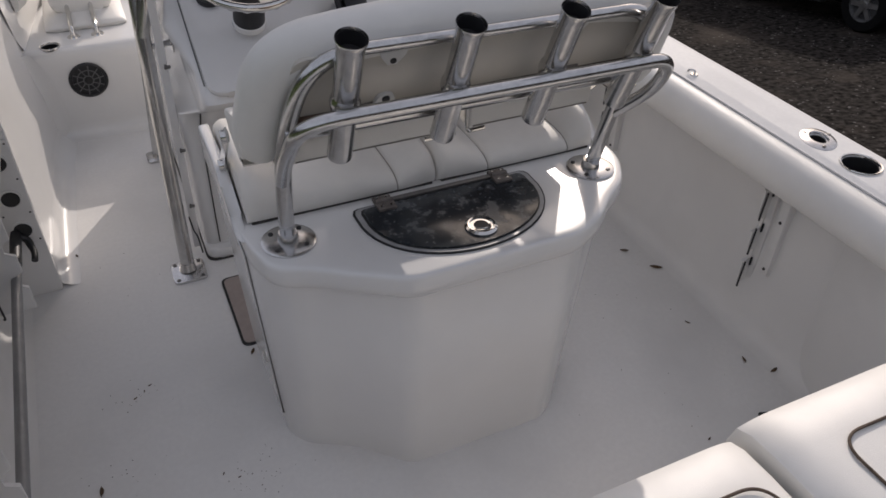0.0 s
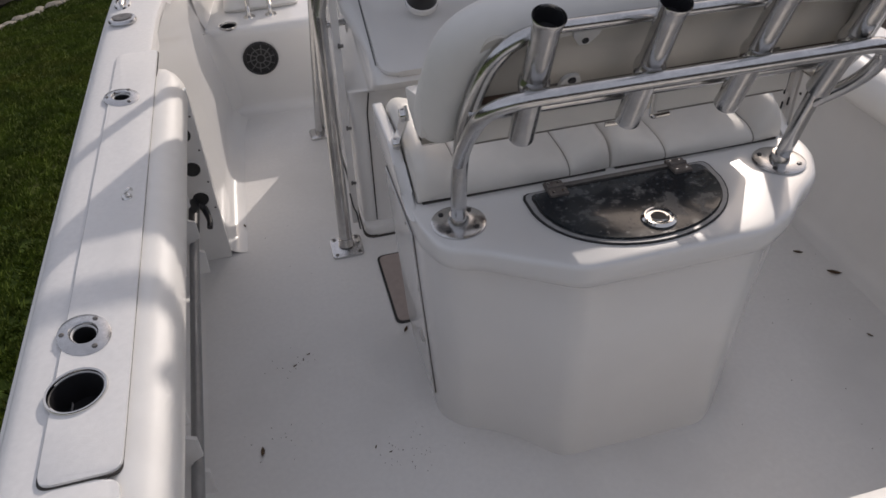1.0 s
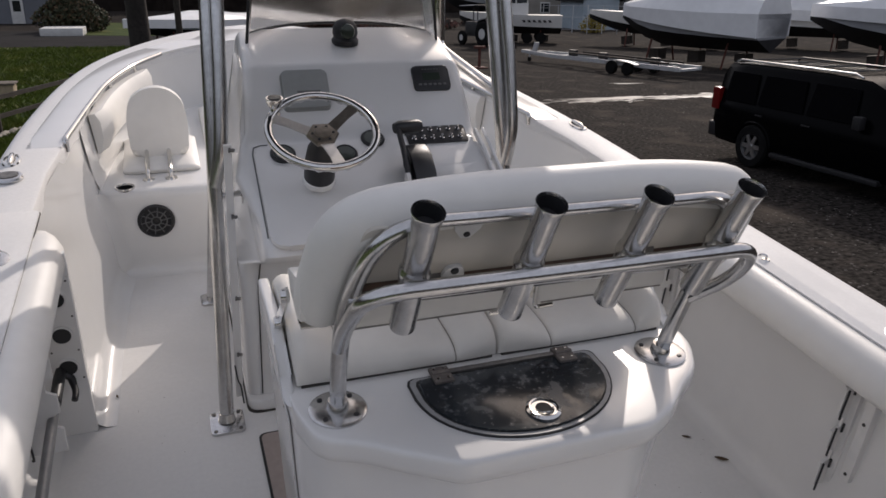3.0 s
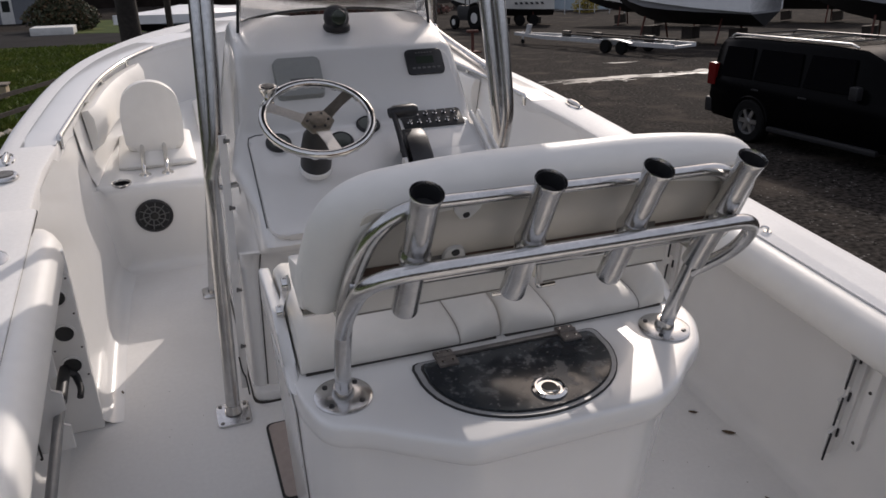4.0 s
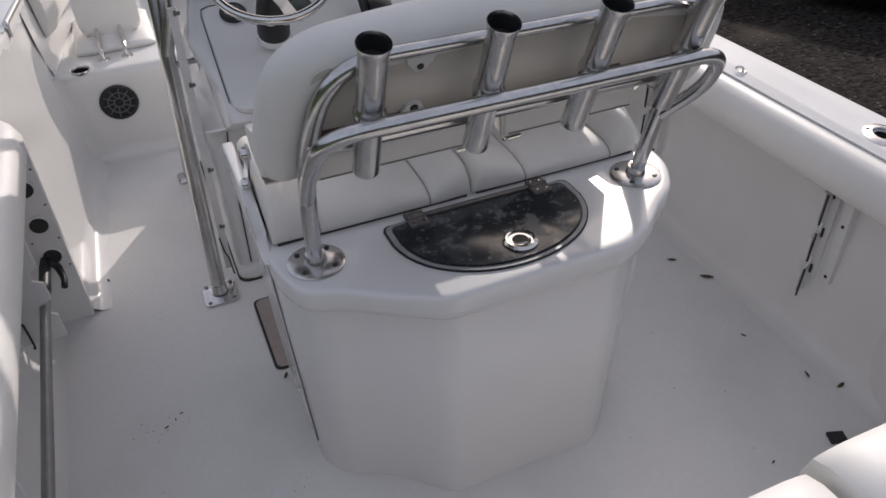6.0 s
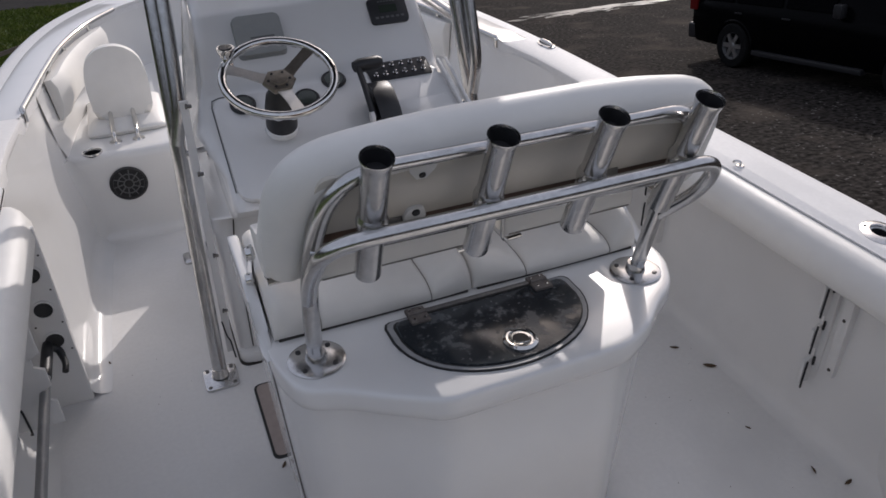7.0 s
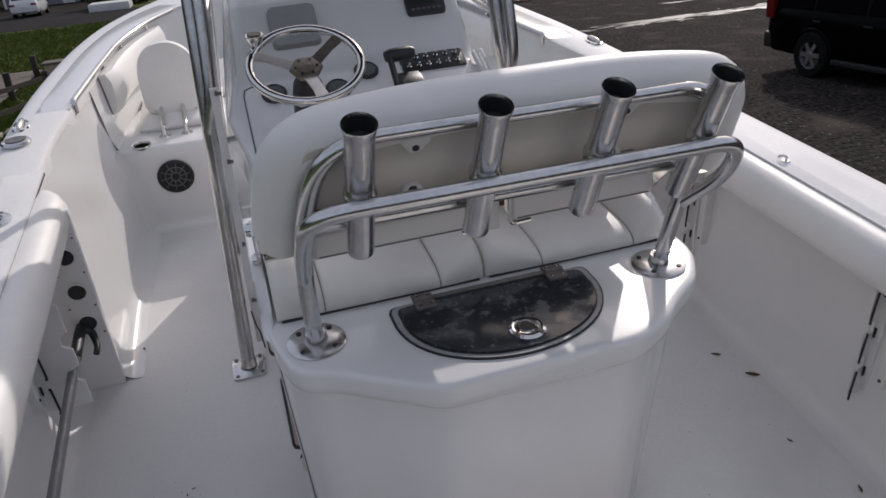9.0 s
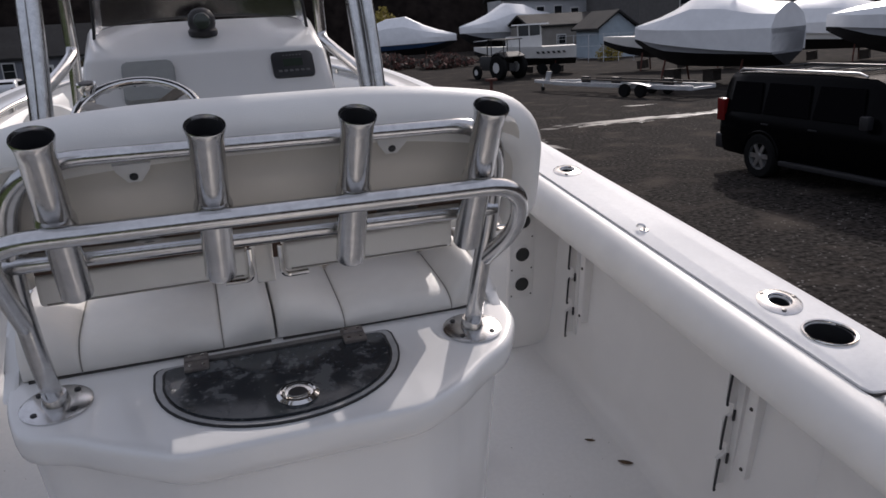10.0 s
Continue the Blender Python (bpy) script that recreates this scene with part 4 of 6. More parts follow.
part("aft_bar", sweep(bent([(CX - 0.75, 1.42, 2.05), (CX - 0.75, 0.7, 2.05), (CX + 0.75, 0.7, 2.05), (CX + 0.75, 1.42, 2.05)], 0.12), 0.03, 14), ALUMINIUM, ttop)
for k in range(5):
    hx = CX - 0.5 + 0.25 * k
    part("roof_rod_holder", lathe([(0.03, -0.02), (0.03, 0.32), (0.036, 0.34), (0.026, 0.335), (0.026, 0.0)], (hx, 0.66, 1.95), (0, -0.75, 0.66), 18), ALUMINIUM, ttop)

strip = thing("snap_strip", (-0.55, 1.05, 0.0), "white curtain strip with dark snap studs beside the console", "snap strip")
part("band", loft([[(x - 0.018, 1.052, z), (x + 0.008, 1.052, z), (x + 0.008, 1.064, z), (x - 0.018, 1.064, z)] for x, z in ((-0.568, 0.05), (-0.555, 0.5), (-0.54, 1.06))]), WHITE_PLASTIC, strip)
part("cord", sweep(smooth_path([(-0.582, 1.045, 0.2), (-0.575, 1.046, 0.13), (-0.566, 1.046, 0.1), (-0.56, 1.046, 0.02)], 4), 0.003, 6), BLACK, strip, "dark cord hanging along the strip")
for x, z in ((-0.53, 1.044), (-0.537, 0.806), (-0.547, 0.485), (-0.557, 0.244)):
    stud = part("snap", lathe([(0.001, 0), (0.009, 0), (0.009, 0.004), (0.006, 0.006), (0.006, 0.018), (0.001, 0.018)], (x - 0.012, 1.05, z), (1, -0.3, 0), 10), DULL_STEEL, strip)


# ---- gunwale pads, lids and fittings ----
def bolster(side, y0, y1):
    """A long padded roll under the cap's inner edge, rounded at its ends."""
    prof = [(1.148, 0.762), (1.12, 0.776), (1.082, 0.772), (1.053, 0.75), (1.04, 0.722), (1.038, 0.692), (1.046, 0.664), (1.064, 0.646), (1.09, 0.638), (1.14, 0.636)]
    rings = []
    for y, k in ((y0, 0.55), (y0 + 0.02, 0.8), (y0 + 0.06, 0.96), (y0 + 0.1, 1.0), (y1 - 0.1, 1.0), (y1 - 0.06, 0.96), (y1 - 0.02, 0.8), (y1, 0.55)):
        rings.append([(XC + side * (1.14 + (x - 1.14) * k), y, 0.69 + (z - 0.69) * (0.7 + 0.3 * k)) for x, z in prof])
    return loft(rings)


def ring_fitting(name, at, r, label, category, group, cup=False, turn=0.0, side=-1):
    """A flush ring with a dark well: a rod holder or a cup holder."""
    t = thing(name, at, label, category, group)
    m = Matrix.Translation(at) @ pose(0, 0, 0, 0, 0, turn)
    if cup:
        b = lathe([(r * 0.9, -0.006), (r * 0.9, 0.0), (r * 0.93, 0.004), (r, 0.005), (r * 1.03, 0.002), (r * 1.03, -0.004)], (0, 0, 0), seg=36, caps=False)
    else:
        b = lathe([(r * 0.44, -0.05), (r * 0.5, 0.004), (r * 0.55, 0.0075), (r * 0.8, 0.006), (r, 0.001), (r, -0.003)], (0, 0, 0), seg=32, oval=1.32, caps=False)
    bmesh.ops.transform(b, matrix=m, verts=b.verts)
    part("rim", b, STEEL if cup else ALUMINIUM, t)
    w = lathe([(0.001, -0.075), (r * (0.9 if cup else 0.47), -0.075), (r * (0.9 if cup else 0.47), -0.003), (r * (0.87 if cup else 0.44), -0.004), (r * (0.85 if cup else 0.42), -0.07), (0.001, -0.07)], (0, 0, 0), seg=28, oval=1.0 if cup else 1.32)
    bmesh.ops.transform(w, matrix=m, verts=w.verts)
    part("well", w, BLACK, t, "dark well")
    if not cup:
        for a in (25, 150, 270):
            q = m @ Vector((r * 0.78 * math.cos(radians(a)), r * 1.03 * math.sin(radians(a)), 0.006))
            part("screw", lathe([(0.001, 0), (0.006, 0), (0.005, 0.002), (0.001, 0.003)], q, seg=10), DULL_STEEL, t)
    return t


def cut(ob, cutters):
    """Cuts bmesh solids, given in the boat's axes, out of a mesh."""
    made = []
    for c in cutters:
        bmesh.ops.recalc_face_normals(c, faces=c.faces)
        me = bpy.data.meshes.new("cutter")
        c.to_mesh(me)
        c.free()
        k = new("cutter", me)
        k.matrix_basis = BOAT
        made.append(k)
        mod = ob.modifiers.new("cut", "BOOLEAN")
        mod.object, mod.operation, mod.solver = k, "DIFFERENCE", "EXACT"
    bpy.context.view_layer.update()
    got = bpy.data.meshes.new_from_object(ob.evaluated_get(bpy.context.evaluated_depsgraph_get()))
    ob.modifiers.clear()
    ob.data = got
    for k in made:
        bpy.data.objects.remove(k)


ZC = 0.774
for side, nm in ((-1, "port"), (1, "starboard")):
    def x(h, side=side):
        return XC + side * h

    b = thing("coaming_bolster", (x(1.1), 0, 0.55), "long white padded vinyl roll along the inside of the gunwale", "bolster", "coaming bolsters")
    part("pad", bolster(side, -1.93, 1.18), VINYL, b)
    part("backing", box(min(x(1.135), x(1.15)), max(x(1.135), x(1.15)), -1.92, 1.17, 0.644, 0.765, 0.004), WHITE_PLASTIC, b, "white backing strip")
    lid = thing("gunwale_lid", (x(1.2), 0.4, ZC), "long white locker lid in the gunwale cap with dark joint", "locker lid", "gunwale lids")
    out = rounded([(x(1.122), -0.525), (x(1.264), -0.525), (x(1.26), 1.31), (x(1.122), 1.31)], 0.025)
    lid_cover = part("cover", prism(out, ZC, ZC + 0.008, 0.003), DECK, lid)
    out = rounded([(x(1.1185), -0.5285), (x(1.2675), -0.5285), (x(1.2635), 1.3135), (x(1.1185), 1.3135)], 0.025)
    lid_joint = part("joint", prism(out, ZC - 0.002, ZC + 0.0015), SEAM, lid)
    for ob in (lid_cover, lid_joint, bpy.data.objects["gunwale_" + nm]):
        wells = [lathe([(0.0515, -0.1), (0.0515, 0.1)], (x(1.22), -0.315, ZC), seg=32)]
        for y in (-0.155, 0.955):
            w_ = lathe([(0.0235, -0.1), (0.0235, 0.1)], seg=24, oval=1.32)
            bmesh.ops.transform(w_, matrix=Matrix.Translation((x(1.222), y, ZC)) @ pose(0, 0, 0, 0, 0, -side * 30), verts=w_.verts)
            wells.append(w_)
        cut(ob, wells)
    after = thing("gunwale_lid", (x(1.2), -1.0, ZC), "white aft locker lid let into the gunwale cap", "locker lid", "gunwale lids")
    part("cover", prism(rounded([(x(1.122), -1.8), (x(1.264), -1.8), (x(1.264), -0.54), (x(1.122), -0.54)], 0.03), ZC, ZC + 0.01, 0.004), DECK, after)
    for y, g in ((-0.155, 1), (0.955, 1)):
        ring_fitting("flush_rod_holder", (x(1.222), y, ZC + 0.008), 0.052, "flush stainless rod holder in the gunwale lid", "rod holder", "gunwale rod holders", turn=-side * 30)
    ring_fitting("cup_holder", (x(1.22), -0.315, ZC + 0.008), 0.058, "round dark cup holder with a steel rim in the gunwale", "cup holder", "gunwale cup holders", cup=True)
    hook = thing("lid_latch", (x(1.168), 0.352, ZC + 0.008), "small polished twist latch standing on the gunwale lid", "latch", "lid latches")
    part("base", lathe([(0.001, 0), (0.014, 0), (0.012, 0.004), (0.001, 0.005)], (x(1.168), 0.352, ZC + 0.008)), STEEL, hook)
    part("lever", sweep(bent([(x(1.168), 0.352, ZC + 0.01), (x(1.168), 0.352, ZC + 0.024), (x(1.158), 0.366, ZC + 0.026), (x(1.155), 0.372, ZC + 0.016)], 0.006), 0.004, 8), STEEL, hook)
    if side < 0:
        cap = thing("deck_fill", (x(1.265), 1.65, ZC), "round weathered metal deck fill cap on the gunwale", "deck fill")
        part("flange", lathe([(0.001, 0), (0.052, 0), (0.054, 0.008), (0.05, 0.016), (0.04, 0.018), (0.038, 0.014), (0.001, 0.014)], (x(1.265), 1.65, ZC)), ALUMINIUM, cap)
        part("cap", lathe([(0.001, 0.014), (0.036, 0.014), (0.035, 0.021), (0.012, 0.023), (0.001, 0.019)], (x(1.265), 1.65, ZC)), DULL_STEEL, cap)
    cl = thing("cleat", (x(1.28), 1.86, ZC), "polished pop-up cleat lying flush in the gunwale", "cleat", "cleats")
    part("base", lathe([(0.001, 0), (0.034, 0), (0.032, 0.006), (0.026, 0.008), (0.024, 0.004), (0.001, 0.004)], (x(1.28), 1.86, ZC), oval=2.1), STEEL, cl)
    part("horn", sweep([(x(1.28), 1.805, ZC + 0.01), (x(1.28), 1.83, ZC + 0.014), (x(1.28), 1.89, ZC + 0.014), (x(1.28), 1.915, ZC + 0.01)], [0.007, 0.011, 0.011, 0.007], 10), STEEL, cl)
    # bow grab rail along the inner edge
    rail_pts = [(x(1.1), 2.05, 0.735), (x(1.1), 2.07, 0.785), (x(1.07), 2.3, 0.786), (x(1.02), 2.65, 0.79), (x(0.955), 3.0, 0.795), (x(0.83), 3.35, 0.8), (x(0.68), 3.6, 0.805), (x(0.66), 3.62, 0.765)]
    rail_t = thing("bow_rail", (x(1.1), 2.05, 0.77), "low polished grab rail round the bow coaming", "grab rail", "bow rails")
    part("tube", sweep(smooth_path(rail_pts[1:-1], 6), 0.0125, 12), STEEL, rail_t)
    part("end", sweep(bent([rail_pts[0], (rail_pts[1][0], rail_pts[1][1] - 0.01, 0.775), rail_pts[1], rail_pts[2]], 0.02), 0.0127, 12), STEEL, rail_t)
    for q in rail_pts[3:7:1]:
        part("stanchion", sweep([(q[0], q[1], 0.735), q], [0.014, 0.009], 10), STEEL, rail_t)
    # raised inner step of the bow gunwale
    step = []
    for y, w, z in SHEER_D:
        if 2.0 <= y < 4.3:
            i = between([(a_, b_) for a_, b_, _ in INNER_D], y)[0]
            k = min(1.0, (y - 2.0) / 0.12)
            a0, a1 = i + 0.005, i + 0.62 * (w - i)
            step.append([(a0, y, z), (a0, y, z + 0.004 + 0.012 * k), (a1 - 0.02, y, z + 0.004 + 0.012 * k), (a1, y, z + 0.004)])
    solid("trim_bow_step_" + nm, ring_strip(side, step), GELCOAT, "raised moulded step on the bow gunwale", "gunwale step", kind="structure")
    # padded bow coaming
    padding = []
    for k in range(13):
        y = 2.5 + 0.075 * k
        i = between([(a_, b_) for a_, b_, _ in INNER_D], y)[0] - 0.01
        e = 1.0 if 0 < k < 12 else 0.6
        padding.append([(i, y, 0.76), (i - 0.05 * e, y, 0.765), (i - 0.085 * e, y, 0.72), (i - 0.09 * e, y, 0.64), (i - 0.06 * e, y, 0.57), (i - 0.02, y, 0.56)])
    solid("bow_bolster", loft([[(x(h), y, z) for h, y, z in r] for r in padding]), VINYL, "white padded vinyl backrest along the bow coaming", "bolster", "bow bolsters", at=(x(0.95), 2.9, 0.56))

# ---- bow seat, speaker ----
stool = thing("bow_chair_back", (-0.78, 2.62, 0.44), "white padded backrest on two chrome posts in the bow", "backrest")
out = [(-0.14, 0.0), (0.14, 0.0), (0.15, 0.19), (0.128, 0.3), (0.05, 0.358), (-0.05, 0.358), (-0.128, 0.3), (-0.15, 0.19)]
b = prism(rounded(out, [0.05, 0.05, 0.06, 0.06, 0.06, 0.06, 0.06, 0.06], 5), -0.04, 0.04, 0.03, 4)
bmesh.ops.transform(b, matrix=Matrix.Translation((-0.776, 2.64, 0.487)) @ pose(0, 0, 0, 84, 0, 0), verts=b.verts)
part("pad", b, VINYL, stool)
for x in (-0.845, -0.737):
    post_ = part("post", sweep(bent([(x, 2.42, 0.44), (x, 2.43, 0.475), (x, 2.6, 0.515), (x, 2.65, 0.56)], 0.03), 0.011, 10), STEEL, stool)
    part("foot", lathe([(0.001, 0), (0.03, 0), (0.028, 0.005), (0.001, 0.008)], (x, 2.418, 0.44)), STEEL, post_)
solid("bow_cushion", pad(-0.965, -0.59, 2.5, 3.0, 0.442, 0.492, 0.008, 0.03, 0.03), VINYL, "white vinyl seat cushion on the bow platform", "cushion", at=(-0.77, 2.8, 0.442))
solid("bow_cushion", pad(-0.54, 0.5, 2.9, 3.5, 0.442, 0.52, 0.01, 0.03), VINYL, "wide white vinyl cushion across the bow platform", "cushion", at=(0, 3.2, 0.442))
speaker = thing("speaker", (-0.83, 2.27, 0.28), "round dark marine speaker with a spoked grille in the seat front", "speaker")
part("rim", lathe([(0.07, 0), (0.086, 0), (0.088, 0.008), (0.08, 0.014), (0.072, 0.012), (0.07, 0.004)], (-0.83, 2.272, 0.28), (0, -1, 0), 36), BLACK, speaker)
part("cone", lathe([(0.001, 0.0005), (0.074, 0.001), (0.074, 0.003), (0.03, 0.002), (0.02, 0.008), (0.001, 0.01)], (-0.83, 2.272, 0.28), (0, -1, 0), 28), RUBBER, speaker)
for k in range(10):
    a = 2 * math.pi * k / 10
    part("spoke", sweep([(-0.83 + 0.02 * math.cos(a), 2.262, 0.28 + 0.02 * math.sin(a)), (-0.83 + 0.075 * math.cos(a + 0.15), 2.262, 0.28 + 0.075 * math.sin(a + 0.15))], 0.0028, 6), MARK, speaker)
for r in (0.022, 0.05):
    part("grille_ring", sweep([(-0.83 + r * math.cos(a), 2.261, 0.28 + r * math.sin(a)) for a in (2 * math.pi * k / 24 for k in range(25))], 0.003, 6, caps=False), MARK, speaker)
ring_fitting("cup_holder", (-0.955, 2.335, 0.441), 0.045, "dark recessed cup holder in the bow platform", "cup holder", "bow cup holders", cup=True)
for ob in (bpy.data.objects["riser"],):
    cut(ob, [lathe([(0.0395, -0.1), (0.0395, 0.1)], (-0.955, 2.335, 0.441), seg=32)])

# ---- rod racks, boat hook ----
def side_rack(side, y):
    """Upright rod rack: a notched plate with black shock cord, and a plain plate beside it."""
    x0 = XC + side * 1.265
    x1 = XC + side * 1.232
    t = thing("rod_rack_plate", (x0, y, 0.1), "white notched rod rack with black shock cord on the cockpit side", "rod rack", "side rod racks")
    lift = 0.048
    pts = [(-0.045, 0.11), (0.075, 0.11), (0.075, 0.2), (0.045, 0.215), (0.045, 0.25), (0.075, 0.265), (0.075, 0.33), (0.045, 0.345), (0.045, 0.38), (0.075, 0.395), (0.075, 0.5), (-0.045, 0.53)]
    reach = 0.1 if side < 0 else 0.0
    b = prism([(p + (reach if p > 0 else 0.0), q) for p, q in pts], -0.006, 0.006, 0.002)
    bmesh.ops.transform(b, matrix=Matrix(((-side, 0, 0, x0), (0, 0, 1, y), (0, 1, 0, lift), (0, 0, 0, 1))), verts=b.verts)
    part("plate", b, WHITE_PLASTIC, t)
    part("back", box(min(x1 - side * 0.006, x1 + side * 0.03), max(x1 - side * 0.006, x1 + side * 0.03), y - 0.03, y + 0.012, 0.1 + lift, 0.53 + lift, 0.004), WHITE_PLASTIC, t)
    for z in (0.155 + lift, 0.3 + lift, 0.445 + lift):
        part("shock_cord", sweep(smooth_path([(x0 - side * 0.068, y - 0.008, z - 0.06), (x0 - side * 0.074, y - 0.012, z - 0.052), (x0 - side * 0.071, y - 0.012, z + 0.035), (x0 - side * 0.066, y - 0.008, z + 0.045)], 4), 0.0036, 8), BLACK, t)
        part("cord_end", sweep([(x0 - side * 0.045, y - 0.012, z + 0.03), (x0 - side * 0.045, y - 0.012, z + 0.062)], 0.004, 6), BLACK, t)
    p = thing("rod_strap_plate", (x0, y - 0.11, 0.2), "plain white rod rack backing plate with two screws", "rod rack", "side rod racks")
    part("plate", box(min(x1 - side * 0.02, x1 + side * 0.03), max(x1 - side * 0.02, x1 + side * 0.03), y - 0.095, y - 0.06, 0.24, 0.55, 0.004), WHITE_PLASTIC, p)
    for z in (0.265, 0.46):
        part("screw", lathe([(0.001, 0), (0.006, 0), (0.005, 0.003), (0.001, 0.003)], (x1 - side * 0.02, y - 0.078, z), (-side, 0, 0), 10), SEAM, p)


for side in (-1, 1):
    for y in ((-0.06, 0.86) if side > 0 else (-0.15, 0.78)):
        side_rack(side, y)
POLE = material("grey_pole", (0.3, 0.3, 0.3), 0.4, metal=0.4, grain=0.1, scale=30, stain=0.15, stain_scale=6)
hook = thing("boat_hook", (-1.15, 0.3, 0.28), "grey boat hook with a black head stowed in the rod rack", "boat hook")
part("pole", sweep([(-1.162, 0.9, 0.285), (-1.15, -1.5, 0.27)], 0.0165, 14), POLE, hook)
head = part("head", sweep([(-1.162, 0.86, 0.285), (-1.16, 1.0, 0.29), (-1.157, 1.1, 0.3)], [0.019, 0.019, 0.011], 12), BLACK, hook, "black plastic head")
part("barb", sweep(bent([(-1.16, 1.03, 0.29), (-1.13, 1.035, 0.265), (-1.115, 0.985, 0.235), (-1.118, 0.95, 0.227)], 0.016), [0.013] * 8 + [0.011] * 8, 10), BLACK, head)

# ---- small things on the sole ----
hatch = thing("deck_hatch", (-0.42, 0.67, 0), "tan hatch plate with a dark rubber edge let into the sole", "deck hatch")
part("edge", prism(rounded([(-0.53, 0.475), (-0.3, 0.475), (-0.3, 0.87), (-0.53, 0.87)], 0.03), 0.0, 0.005), RUBBER, hatch)
part("plate", prism(rounded([(-0.521, 0.484), (-0.309, 0.484), (-0.309, 0.861), (-0.521, 0.861)], 0.024), 0.001, 0.008, 0.002), TAN, hatch)


def litter(x, y, n, turn):
    """A dry twig or curled leaf."""
    t = radians(turn)
    d = Vector((math.cos(t), math.sin(t), 0))
    s = Vector((-d.y, d.x, 0))
    p = Vector((x, y, 0.003))
    rings = []
    for f, w in ((-0.5, 0.15), (-0.2, 0.9), (0.1, 1.0), (0.35, 0.6), (0.5, 0.1)):
        c = p + d * n * f + s * 0.2 * n * f * f
        ww = n * 0.17 * w
        rings.append([c + s * ww + Vector((0, 0, 0.004 + 0.2 * ww)), c + Vector((0, 0, 0.002)), c - s * ww + Vector((0, 0, 0.003)), c + Vector((0, 0, 0.006))])
    solid("dead_leaf", loft(rings), LEAF_BROWN, "small curled dead leaf lying on the sole", "leaf", "leaf litter", at=(x, y, 0))


for x, y, n, a in ((1.02, 0.4, 0.035, -30), (1.073, 0.259, 0.05, -35), (-1.021, 1.238, 0.022, -70), (-0.505, 0.44, 0.03, 60), (0.98, -0.05, 0.02, -60), (1.04, -0.28, 0.03, 70), (1.1, -0.36, 0.035, 10),
                   (-1.03, 0.06, 0.035, 85), (0.7, -0.5, 0.016, 20), (-0.9, 0.38, 0.014, 30), (-0.87, 0.4, 0.012, 80), (-0.85, 0.42, 0.012, 20), (-0.7, -0.02, 0.012, 60), (-0.66, -0.05, 0.01, 10)):
    litter(x, y, n, a)

DIRT = material("grey_dirt", (0.2, 0.18, 0.15), 0.9, grain=0.4, scale=90)
specks = bmesh.new()
dirt = random.Random(12)
for cx, cy, r, n in ((-0.62, -0.06, 0.1, 34), (-0.9, 0.4, 0.07, 16), (-0.98, 0.1, 0.12, 14), (0.85, 0.2, 0.3, 10), (-0.75, 1.0, 0.25, 10), (0.7, -0.3, 0.3, 8)):
    for _ in range(n):
        px, py, q = dirt.gauss(cx, r * 0.5), dirt.gauss(cy, r * 0.5), dirt.uniform(0.0007, 0.0024)
        a0 = dirt.uniform(0, 6.3)
        loft([[(px + q * f * math.cos(a0 + k * 1.257) * dirt.uniform(0.6, 1.3), py + q * f * math.sin(a0 + k * 1.257), 0.0004 + h) for k in range(5)] for f, h in ((1.0, 0.0), (0.7, 0.0012))], bm=specks)
tagged(solid("dirt_specks", specks, DIRT, "fine brown dirt specks trodden over the sole", "dirt", at=(0, 0, 0)), "fine brown dirt specks trodden over the sole", "dirt", kind="stuff")

# ---- stern ----
quarter = solid("wall_stern", prism([(XC - 1.3, -2.0), (XC + 1.3, -2.0), (XC + 1.3, -0.36), (1.168, -0.375), (0.93, -0.98), (-1.02, -0.98), (-1.25, -0.375), (XC - 1.3, -0.36)], 0.0, 0.595, 0.02), LOCKER,
                "white fibreglass stern seat base and quarter locker", "stern seat base", kind="structure")
WELT = material("brown_welt", (0.09, 0.06, 0.04), 0.7, grain=0.3, scale=80)
for x0, x1 in ((-0.62, 0.23), (0.254, 0.93)):
    c = thing("stern_cushion", ((x0 + x1) / 2, -1.1, 0.6), "cream vinyl stern seat backrest with a piped centre panel", "cushion", "stern cushions")
    part("pad", pad(x0, x1, -1.35, -0.87 if x0 < 0 else -0.855, 0.6, 0.728 if x0 < 0 else 0.745, 0.01, 0.03, 0.03), VINYL, c)
    ins = rounded([(x0 + 0.11, -1.27), (x1 - 0.05, -1.27), (x1 - 0.05, -1.0), (x0 + 0.11, -0.99)], 0.06, 10)
    part("piping", sweep([(p, q, 0.7415 if x0 < 0 else 0.7585) for p, q in ins + ins[:1]], 0.0032, 8, caps=False), WELT, c, "brown piping")
strap = solid("seat_strap", box(0.905, 0.955, -0.53, -0.49, 0.0, 0.012, 0.003, turn=pose(0, 0, 0, 0, 0, -20)), BLACK, "short black strap lying on the sole", "strap", at=(0.92, -0.5, 0))


# ---- ashore ----
GRAVEL = material("wet_gravel", (0.032, 0.0285, 0.026), 0.95, grain=1.0, scale=12, stain=0.5, stain_scale=0.9, bump=1.0, bump_scale=24, spec=0.02, stain_color=(0.075, 0.063, 0.053))
GRASS = material("grass", (0.035, 0.058, 0.007), 0.85, grain=0.5, scale=16, stain=0.5, stain_scale=0.5, bump=0.8, bump_scale=30, spec=0.15, stain_color=(0.11, 0.11, 0.03))
BLADES = material("grass_blades", (0.075, 0.108, 0.01), 0.6, grain=0.5, scale=2.5, stain=0.5, stain_scale=0.6, spec=0.25, stain_color=(0.13, 0.135, 0.02))
DRIVE = material("tarmac_drive", (0.026, 0.025, 0.025), 0.9, grain=0.3, scale=10, stain=0.3, stain_scale=0.4, bump=0.4, bump_scale=60, spec=0.05)
